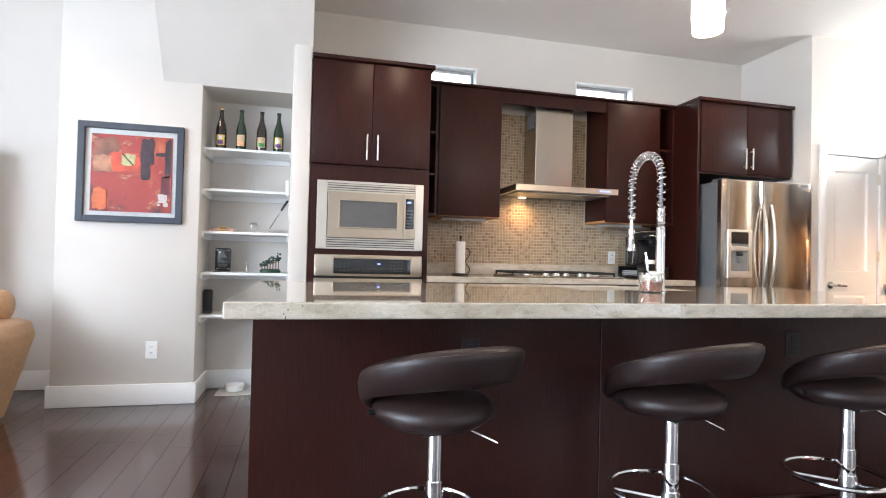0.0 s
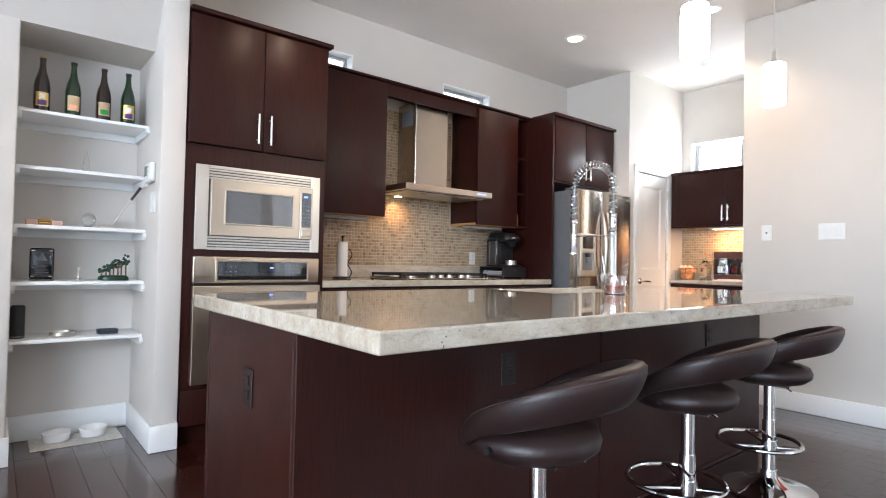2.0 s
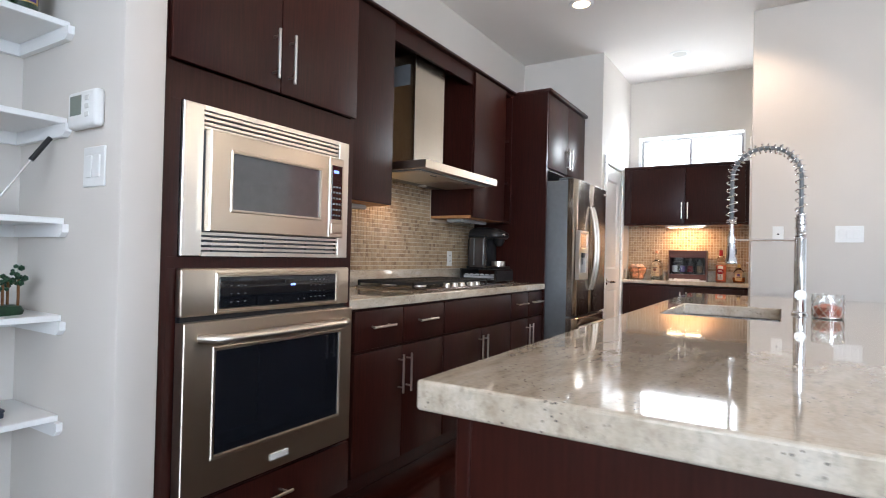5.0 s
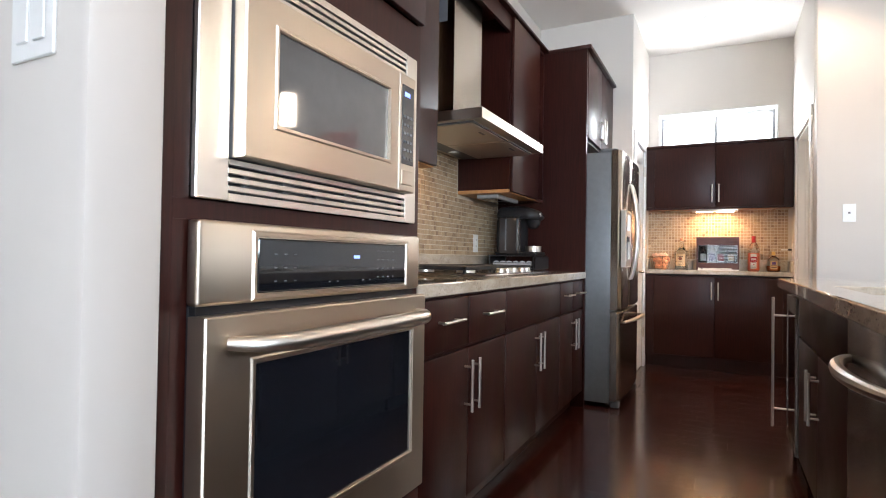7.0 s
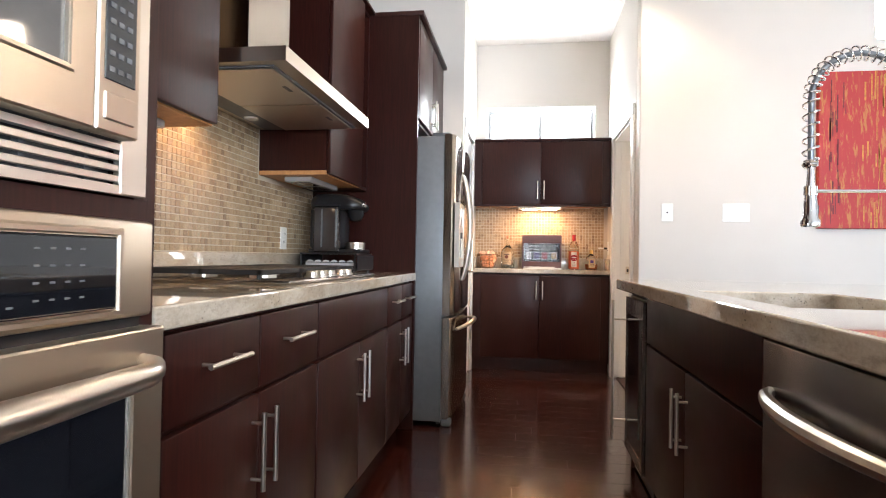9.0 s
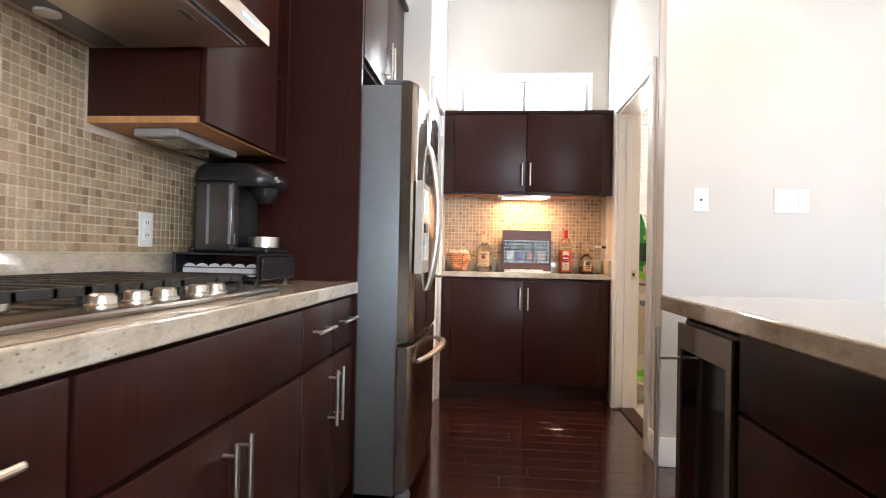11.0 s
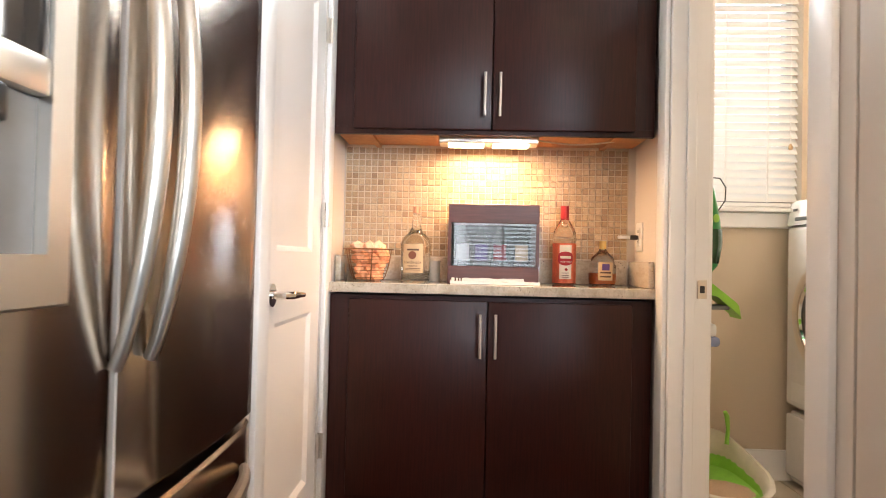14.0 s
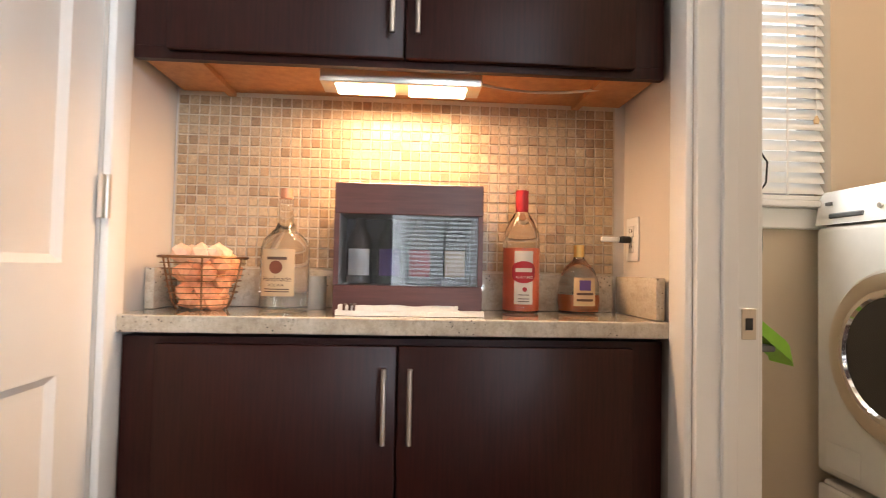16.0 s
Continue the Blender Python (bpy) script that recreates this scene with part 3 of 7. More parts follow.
# ---- plates on walls ----
def wall_plate(name, at, axis, sign, w, h, gangs, kindp, mat=None, label="", category="switch"):
    """Switch or outlet plate. axis: the wall's normal axis; sign: which way it faces."""
    mat = mat or M_WHITEP

    def bx(u, z, uu, zz, d0, d1, bev):
        a0, a1 = sorted((d0 * sign, d1 * sign))
        if axis == 'x':
            return nb((at[0] + a0, at[1] + u, at[2] + z), (at[0] + a1, at[1] + uu, at[2] + zz), bev)
        return nb((at[0] + u, at[1] + a0, at[2] + z), (at[0] + uu, at[1] + a1, at[2] + zz), bev)
    p = thing(name, at, label, category)
    part("plate", bx(-w / 2, -h / 2, w / 2, h / 2, 0.0, 0.006, 0.002), mat, p)
    for g in range(gangs):
        u = (g - (gangs - 1) / 2) * 0.046
        if kindp == "rocker":
            part("rocker", bx(u - 0.016, -0.033, u + 0.016, 0.033, 0.0055, 0.010, 0.002), mat, p)
        elif kindp == "jack":
            part("socket", bx(u - 0.006, -0.006, u + 0.006, 0.006, 0.0055, 0.0075, 0.001), M_SLOT, p)
        else:
            for dz in (-0.021, 0.021):
                r = part("receptacle", bx(u - 0.016, dz - 0.015, u + 0.016, dz + 0.015, 0.0055, 0.009, 0.003), mat, p)
                part("slot", bx(u - 0.008, dz - 0.003, u - 0.005, dz + 0.007, 0.0088, 0.0096, 0), M_SLOT if mat is M_WHITEP else M_BLACK, r)
                part("slot", bx(u + 0.005, dz - 0.003, u + 0.008, dz + 0.007, 0.0088, 0.0096, 0), M_SLOT if mat is M_WHITEP else M_BLACK, r)
    return p


wall_plate("jack_plate", (3.892, 2.629, 1.339), 'x', -1, 0.072, 0.118, 1, "jack", None, "white phone jack plate on greige wall", "wall plate")
wall_plate("switch_plate", (3.892, 2.198, 1.339), 'x', -1, 0.165, 0.118, 3, "rocker", None, "white three-gang rocker switch plate", "switch")
wall_plate("wall_outlet", (3.892, 2.638, 0.366), 'x', -1, 0.075, 0.118, 1, "outlet", None, "white duplex outlet on greige wall", "outlet")
wall_plate("wall_outlet", (-0.987, 4.39, 0.375), 'y', -1, 0.075, 0.118, 1, "outlet", None, "white duplex outlet under the framed print", "outlet")
wall_plate("wall_outlet", (2.80, 4.842, 1.10), 'y', -1, 0.075, 0.118, 1, "outlet", None, "white outlet on the mosaic backsplash", "outlet")
wall_plate("wall_outlet", (1.0, 4.842, 1.12), 'y', -1, 0.075, 0.118, 1, "outlet", None, "white outlet on the mosaic backsplash", "outlet")
wall_plate("wall_outlet", (5.25, 2.81, 1.12), 'y', 1, 0.075, 0.118, 1, "outlet", None, "white outlet beside the bar mosaic", "outlet")
wall_plate("switch_plate", (-0.095, 4.325, 1.36), 'x', -1, 0.118, 0.118, 2, "rocker", None, "white two-gang switch plate on the pier", "switch")
th = thing("thermostat", (-0.095, 4.355, 1.525), "white digital thermostat on the pier", "thermostat")
part("body", nb((-0.127, 4.275, 1.472), (-0.096, 4.435, 1.582), 0.012, 3), M_WHITEP, th)
part("display", nb((-0.1285, 4.35, 1.51), (-0.1265, 4.415, 1.568), 0.001), plain("grey_lcd", (0.20, 0.23, 0.20), 0.2), th)
for k in range(3):
    part("button", nb((-0.1295, 4.305, 1.50 + k * 0.024), (-0.1265, 4.330, 1.514 + k * 0.024), 0.002), M_CERAM, th)

# ---- cabinets ----
def bar_handle(parent, p0, p1, out, r=0.006):
    """A straight bar pull on two posts; out is the offset from the door to the bar."""
    p0, p1, o = Vector(p0), Vector(p1), Vector(out)
    h = part("handle", cyl(nb(), p0 + o, p1 + o, r, 10), M_NICKEL, parent, "satin nickel bar pull")
    d = (p1 - p0)
    for f in (0.14, 0.86):
        part("post", cyl(nb(), p0 + d * f, p0 + d * f + o, r * 0.75, 8), M_NICKEL, h)
    return h


def framed(bm, outer, inner, y0, y1):
    """A flat plate facing y with one rectangular opening: outer and inner are (x0, x1, z0, z1)."""
    def q(r, y, e=0.0):
        return [(r[0] + e, y, r[2] + e), (r[1] - e, y, r[2] + e), (r[1] - e, y, r[3] - e), (r[0] + e, y, r[3] - e)]
    return rings(bm, [q(outer, y1), q(outer, y0 + 0.003), q(outer, y0, 0.003), q(inner, y0), q(inner, y1)], closed=True)


def slab(parent, name, a, b, bev=0.004):
    return part(name, nb(a, b, bev, 2), M_CAB, parent)


CABL = "dark espresso-stained wood "
# oven tower
TX0, TX1, TF = 0.037, 0.897, 4.202
tw = thing("oven_tower", ((TX0 + TX1) / 2, 4.5, 0), CABL + "tall cabinet housing oven and microwave", "cabinet")
for x in (TX0, TX1 - 0.02):
    part("side_panel", nb((x, TF, 0.10), (x + 0.02, 4.848, 2.45)), M_CAB, tw)
for z0, z1 in ((1.59, 1.702), (1.064, 1.10), (0.30, 0.335), (2.425, 2.45)):
    part("rail", nb((TX0 + 0.0202, TF, z0), (TX1 - 0.0202, TF + 0.02, z1)), M_CAB, tw)
part("back_panel", nb((TX0 + 0.0202, 4.80, 0.10), (TX1 - 0.0202, 4.848, 2.45)), M_CAB, tw)
for z in (0.10, 0.305, 1.068, 1.597, 2.43):
    part("deck", nb((TX0 + 0.0202, TF + 0.0202, z), (TX1 - 0.0202, 4.7998, z + 0.018)), M_CAB, tw)
for x in (TX0 + 0.0202, TX1 - 0.052):
    for z0, z1 in ((0.3352, 1.0638), (1.1002, 1.5898)):
        part("stile", nb((x, TF, z0), (x + 0.0318, TF + 0.02, z1)), M_CAB, tw)
part("cornice", nb((TX0 - 0.0, TF - 0.04, 2.451), (TX1 + 0.022, 4.848, 2.478), 0.005, 2), M_CAB, tw)
part("toe_kick", nb((TX0, TF + 0.06, 0.001), (TX1, TF + 0.08, 0.099)), M_CAB, tw)
mid = (TX0 + TX1) / 2
d = slab(tw, "door", (TX0 + 0.006, TF - 0.021, 1.706), (mid - 0.002, TF - 0.001, 2.440))
bar_handle(d, (mid - 0.038, TF - 0.021, 1.745), (mid - 0.038, TF - 0.021, 1.925), (0, -0.032, 0))
d = slab(tw, "door", (mid + 0.002, TF - 0.021, 1.706), (TX1 - 0.006, TF - 0.001, 2.440))
bar_handle(d, (mid + 0.038, TF - 0.021, 1.745), (mid + 0.038, TF - 0.021, 1.925), (0, -0.032, 0))
d = slab(tw, "drawer", (TX0 + 0.006, TF - 0.021, 0.115), (TX1 - 0.006, TF - 0.001, 0.315))
bar_handle(d, (mid - 0.08, TF - 0.021, 0.235), (mid + 0.08, TF - 0.021, 0.235), (0, -0.032, 0))

M_HOUSING = plain("grey_light_housing", (0.34, 0.33, 0.31), 0.4)
M_POD = plain("pod_white", (0.42, 0.42, 0.43), 0.5)
M_BADGE = plain("pale_silver_badge", (0.50, 0.49, 0.46), 0.4)
M_KEYGREY = plain("grey_key_print", (0.13, 0.13, 0.13), 0.5)
# built-in microwave with louvred trim kit
MX0, MX1, MZ0, MZ1, MF = 0.091, 0.856, 1.103, 1.589, 4.188
mw = thing("microwave", ((MX0 + MX1) / 2, 4.3, MZ0), "stainless built-in microwave with louvred trim kit", "microwave")
bm = nb((MX0, MF, MZ0), (MX0 + 0.072, MF + 0.014, MZ1), 0.002)
box(bm, (MX1 - 0.06, MF, MZ0), (MX1, MF + 0.014, MZ1), 0.002)
for z0, z1 in ((MZ0, MZ0 + 0.014), (MZ0 + 0.068, MZ0 + 0.078), (MZ1 - 0.078, MZ1 - 0.068), (MZ1 - 0.016, MZ1)):
    box(bm, (MX0 + 0.072, MF, z0), (MX1 - 0.06, MF + 0.014, z1))
part("trim_frame", bm, M_ALU, mw, "bright aluminium trim frame")
part("vent_shadow", nb((MX0 + 0.06, MF + 0.03, MZ0 + 0.005), (MX1 - 0.05, MF + 0.034, MZ1 - 0.005)), M_GREYSIDE, mw)
for zb in (MZ0 + 0.014, MZ1 - 0.068):
    for k in range(3):
        z = zb + 0.005 + k * 0.0165
        part("louvre", nb((MX0 + 0.0725, MF + 0.002, z), (MX1 - 0.0605, MF + 0.012, z + 0.0100), 0.001), M_ALU, mw)
    for k in range(6):
        x = MX0 + 0.072 + (MX1 - MX0 - 0.132) * (k + 0.5) / 6
        part("louvre_rib", nb((x - 0.004, MF + 0.013, zb + 0.001), (x + 0.004, MF + 0.024, zb + 0.051)), M_GREYSIDE, mw)
BX0, BX1, BZ0, BZ1, BF = MX0 + 0.076, MX1 - 0.064, MZ0 + 0.081, MZ1 - 0.081, 4.155
part("body", nb((BX0, BF + 0.03, BZ0), (BX1, 4.62, BZ1)), M_GREYSIDE, mw)
split = BX1 - 0.085
dr = bmesh.new()
wx0, wx1, wz0, wz1 = BX0 + 0.085, split - 0.05, BZ0 + 0.075, BZ1 - 0.062
framed(dr, (BX0, split - 0.002, BZ0, BZ1), (wx0, wx1, wz0, wz1), BF, BF + 0.03)
door = part("door", dr, M_STEEL, mw, "brushed stainless door with grey window")
bm = bmesh.new()
rings(bm, [[(wx0 - i, BF - d, wz0 - i), (wx1 + i, BF - d, wz0 - i), (wx1 + i, BF - d, wz1 + i), (wx0 - i, BF - d, wz1 + i)] for i, d in ((0.010, 0.0), (0.007, 0.003), (0.002, 0.003), (0.0, -0.008))], cap=False)
part("window_bezel", bm, M_STEEL, door)
part("window", nb((wx0, BF + 0.006, wz0), (wx1, BF + 0.012, wz1)), M_GREYGLASS, door, "grey reflective window")
part("control_panel", nb((split, BF, BZ0), (BX1, BF + 0.03, BZ1), 0.003), M_STEEL, mw)
kp = part("keypad", nb((split + 0.012, BF - 0.002, BZ0 + 0.075), (BX1 - 0.012, BF + 0.002, BZ1 - 0.03), 0.001), M_BGLASS, mw, "black glass keypad")
part("digits", nb((split + 0.022, BF - 0.003, BZ1 - 0.062), (split + 0.05, BF - 0.0021, BZ1 - 0.05)), M_LED, kp)
for r in range(6):
    for c in range(3):
        x, z = split + 0.019 + c * 0.017, BZ0 + 0.088 + r * 0.023
        part("key", nb((x, BF - 0.0032, z), (x + 0.010, BF - 0.0019, z + 0.007)), M_KEYGREY if (r == 0 and c > 0) else M_GREYSIDE, kp)
part("open_button", nb((split + 0.012, BF - 0.003, BZ0 + 0.018), (BX1 - 0.012, BF + 0.002, BZ0 + 0.058), 0.002), M_STEEL, mw)

# wall oven
OX0, OX1 = 0.083, 0.852
ov = thing("wall_oven", ((OX0 + OX1) / 2, 4.4, 0.335), "stainless built-in wall oven with black glass door", "oven")
part("body", nb((OX0 + 0.02, 4.19, 0.345), (OX1 - 0.02, 4.78, 1.05)), M_GREYSIDE, ov)
cp = part("control_panel", nb((OX0, 4.168, 0.912), (OX1, 4.20, 1.064), 0.008, 3), M_STEEL, ov, "stainless control panel")
disp = part("display", nb((OX0 + 0.135, 4.1655, 0.930), (OX1 - 0.085, 4.170, 1.036), 0.003), M_BGLASS, cp, "black glass display")
part("clock_digits", nb((0.525, 4.1645, 0.998), (0.548, 4.1658, 1.006)), M_LED, disp, "blue lit clock digits")
for i, (kx, kz) in enumerate([(0.26 + 0.028 * a, 0.950 + 0.027 * b) for a in range(3) for b in range(3)] + [(0.43, 0.944), (0.46, 0.944), (0.56, 0.944), (0.59, 0.944)] + [(0.625 + 0.024 * a, 0.950 + 0.022 * b) for a in range(4) for b in range(4)]):
    part("key_mark", nb((kx, 4.1647, kz), (kx + 0.008, 4.1657, kz + 0.0028)), M_KEYGREY, disp)
bezel = bmesh.new()
x0, x1, z0, z1 = OX0 + 0.135, OX1 - 0.085, 0.930, 1.036
rings(bezel, [[(x0 - i, 4.168 - d, z0 - i), (x1 + i, 4.168 - d, z0 - i), (x1 + i, 4.168 - d, z1 + i), (x0 - i, 4.168 - d, z1 + i)] for i, d in ((0.014, 0.0), (0.010, 0.004), (0.004, 0.004), (0.0, -0.003))], cap=False)
part("display_bezel", bezel, M_STEEL, cp)
part("vent_gap", nb((OX0 + 0.01, 4.185, 0.895), (OX1 - 0.01, 4.20, 0.911)), M_BLACK, ov)
bm = bmesh.new()
gx0, gx1, gz0, gz1 = OX0 + 0.115, OX1 - 0.075, 0.465, 0.800
framed(bm, (OX0, OX1, 0.345, 0.895), (gx0, gx1, gz0, gz1), 4.146, 4.19)
od = part("door", bm, M_STEEL, ov, "stainless oven door")
bm = bmesh.new()
rings(bm, [[(gx0 - i, 4.146 - d, gz0 - i), (gx1 + i, 4.146 - d, gz0 - i), (gx1 + i, 4.146 - d, gz1 + i), (gx0 - i, 4.146 - d, gz1 + i)] for i, d in ((0.014, 0.0), (0.010, 0.003), (0.003, 0.003), (0.0, -0.006))], cap=False)
part("window_bezel", bm, M_STEEL, od)
part("window", nb((gx0, 4.150, gz0), (gx1, 4.156, gz1)), M_BGLASS, od, "black glass oven window")
part("badge", nb((0.425, 4.1405, 0.378), (0.512, 4.1458, 0.403), 0.002), M_BADGE, od)
HW = OX1 - OX0 - 0.10
hp, hr = [], []
for i in range(25):
    f = i / 24
    hp.append((OX0 + 0.05 + HW * f, 4.146 - 0.070 * min(1.0, math.sin(math.pi * f) * 2.6) ** 0.55 - 0.008 * math.sin(math.pi * f), 0.846))
    hr.append(0.0125 + 0.0075 * math.sin(math.pi * f) ** 0.5)
part("handle", tube(nb(), hp, hr, 16), M_NICKEL, od, "curved satin steel handle")

# base run under the cooktop counter: three units
BF0, DF = 4.238, 4.216
UNITS = ((0.90, 1.72, "two doors and two drawers"), (1.72, 2.62, "two doors under a false front"), (2.62, 3.208, "two doors and two small drawers"))
for k, (x0, x1, what) in enumerate(UNITS):
    u = thing("base_cabinet", ((x0 + x1) / 2, 4.5, 0), CABL + "base cabinet with " + what, "cabinet", "base cabinets under the cooktop counter")
    part("body", nb((x0 + 0.0005, BF0, 0.10), (x1 - 0.0005, 4.846, 0.872)), M_CAB, u)
    part("toe_kick", nb((x0 + 0.0005, BF0 + 0.06, 0.001), (x1 - 0.0005, BF0 + 0.075, 0.099)), M_CAB, u)
    xs, xm = x0 + (0.055 if k == 0 else 0.006), (1.325 if k == 0 else 2.175 if k == 1 else 2.925)
    xe = x1 - 0.006
    if k == 1:
        slab(u, "false_front", (xs, DF, 0.682), (xe, BF0 - 0.001, 0.862))
    else:
        for a, b in ((xs, xm - 0.004), (xm + 0.004, xe)):
            d = slab(u, "drawer", (a, DF, 0.682), (b, BF0 - 0.001, 0.862))
            c = (a + b) / 2
            L = min(0.085, (b - a) * 0.36)
            bar_handle(d, (c - L, DF, 0.785), (c + L, DF, 0.785), (0, -0.032, 0))
    for a, b, s in ((xs, xm - 0.002, 1), (xm + 0.002, xe, -1)):
        d = slab(u, "door", (a, DF, 0.115), (b, BF0 - 0.001, 0.668))
        hx = (b - 0.032) if s > 0 else (a + 0.032)
        bar_handle(d, (hx, DF, 0.440), (hx, DF, 0.630), (0, -0.032, 0))

# counter slab and upstand along the back wall
ct = thing("back_countertop", (2.05, 4.5, 0.88), "cream speckled granite countertop with low upstand", "countertop")
part("slab", nb((0.899, 4.198, 0.874), (3.209, 4.846, 0.92), 0.005, 3), M_GRAN, ct, smooth=0)
part("upstand", nb((0.899, 4.822, 0.9205), (3.209, 4.846, 1.018), 0.003, 2), M_GRAN, ct)

# upper cabinets
UF = 4.505
def upper(name, x0, x1, doors, z0=1.397, z1=2.45, label=""):
    u = thing(name, ((x0 + x1) / 2, 4.68, z0), label, "cabinet", "upper cabinets along the kitchen wall")
    for a in (x0, x1 - 0.018):
        part("side_panel", nb((a, UF, z0 + 0.02), (a + 0.018, 4.846, z1)), M_CAB, u)
    part("top_panel", nb((x0 + 0.0185, UF, z1 - 0.018), (x1 - 0.0185, 4.846, z1)), M_CAB, u)
    part("back_panel", nb((x0 + 0.0185, 4.828, z0 + 0.02), (x1 - 0.0185, 4.846, z1 - 0.0185)), M_CAB, u)
    if doors:
        part("face_frame", nb((x0 + 0.0185, UF, z0 + 0.02), (x1 - 0.0185, UF + 0.018, z1 - 0.0185)), M_CAB, u)
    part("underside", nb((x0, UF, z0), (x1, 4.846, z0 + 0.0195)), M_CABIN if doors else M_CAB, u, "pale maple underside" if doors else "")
    if doors:
        w = (x1 - x0) / doors
        for i in range(doors):
            slab(u, "door", (x0 + i * w + 0.004, UF - 0.021, z0 + 0.004), (x0 + (i + 1) * w - 0.004, UF - 0.001, z1 - 0.006))
    else:
        for z in (1.72, 2.06):
            part("shelf", nb((x0 + 0.0185, UF + 0.02, z), (x1 - 0.0185, 4.827, z + 0.018)), M_CAB, u)
    return u


upper("open_shelf_cabinet", 0.90, 1.030, 0, label=CABL + "narrow open shelf unit beside the tower")
upper("upper_cabinet", 1.0315, 1.562, 1, label=CABL + "upper cabinet with one slab door")
upper("upper_cabinet", 2.522, 3.040, 1, label=CABL + "upper cabinet with one slab door")
upper("open_shelf_cabinet", 3.0415, 3.205, 0, label=CABL + "narrow open shelf unit beside the refrigerator panel")
solo("hood_valance", nb((1.5635, UF, 2.352), (2.5205, UF + 0.02, 2.45)), M_CAB, CABL + "valance bridging above the hood", "valance")
bm = nb((0.922, UF - 0.035, 2.4515), (3.204, 4.846, 2.470), 0.004)
solo("cabinet_cornice", bm, M_CAB, CABL + "flat cornice board on the upper cabinets", "cornice")
for x0, x1 in ((1.10, 1.48), (2.58, 2.96)):
    u = thing("undercabinet_light", ((x0 + x1) / 2, 4.68, 1.37), "slim white under-cabinet light, switched off", "light")
    part("housing", nb((x0, 4.60, 1.372), (x1, 4.74, 1.3965), 0.004), M_HOUSING, u)
    part("lens", nb((x0 + 0.03, 4.62, 1.3695), (x0 + 0.17, 4.72, 1.3725)), M_GREYGLASS, u)
    part("lens", nb((x1 - 0.17, 4.62, 1.3695), (x1 - 0.03, 4.72, 1.3725)), M_GREYGLASS, u)

# refrigerator surround
fc = thing("refrigerator_cabinet", (3.70, 4.5, 0), CABL + "refrigerator surround with two-door cabinet above", "cabinet")
part("side_panel", nb((3.2105, 4.205, 0.001), (3.232, 4.846, 2.45)), M_CAB, fc)
part("body", nb((3.2325, 4.225, 1.83), (4.186, 4.846, 2.445)), M_CAB, fc)
part("cornice", nb((3.206, 4.178, 2.4455), (4.190, 4.846, 2.474), 0.005, 2), M_CAB, fc)
for a, b, hx in ((3.245, 3.708, 3.675), (3.712, 4.180, 3.745)):
    d = slab(fc, "door", (a, 4.203, 1.845), (b, 4.224, 2.44))
    bar_handle(d, (hx, 4.203, 1.885), (hx, 4.203, 2.065), (0, -0.032, 0))

# range hood
hd = thing("range_hood", (2.075, 4.6, 1.62), "stainless chimney range hood with slim flat canopy", "range hood")
bm = bmesh.new()
rings(bm, [[(1.625, 4.304, z), (2.530, 4.304, z), (2.530, 4.838, z), (1.625, 4.838, z)] for z in (1.614, 1.660)])
part("canopy", bm, M_STEEL, hd)
part("filter_recess", nb((1.66, 4.36, 1.608), (2.50, 4.80, 1.6138)), M_GREYSIDE, hd)
for a, b in ((1.67, 2.07), (2.085, 2.49)):
    f = part("filter", nb((a, 4.37, 1.6025), (b, 4.70, 1.6079), 0.002), M_ALU, hd, "aluminium grease filter")
    part("catch", nb(((a + b) / 2 - 0.03, 4.40, 1.600), ((a + b) / 2 + 0.03, 4.415, 1.6024), 0.001), M_GREYSIDE, f)
for hx in (1.86, 2.27):
    part("lamp_lens", cyl(nb(), (hx, 4.755, 1.6078), (hx, 4.755, 1.601), 0.03, 20), M_LAMP if hx < 2 else M_CERAM, hd, "lit halogen lens" if hx < 2 else "unlit halogen lens")
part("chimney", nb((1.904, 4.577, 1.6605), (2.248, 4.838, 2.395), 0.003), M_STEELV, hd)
part("chimney_slots", nb((1.9025, 4.62, 2.20), (1.9038, 4.78, 2.33)), M_GREYSIDE, hd)
part("controls", nb((2.36, 4.3025, 1.632), (2.46, 4.3038, 1.644)), M_LED, hd)

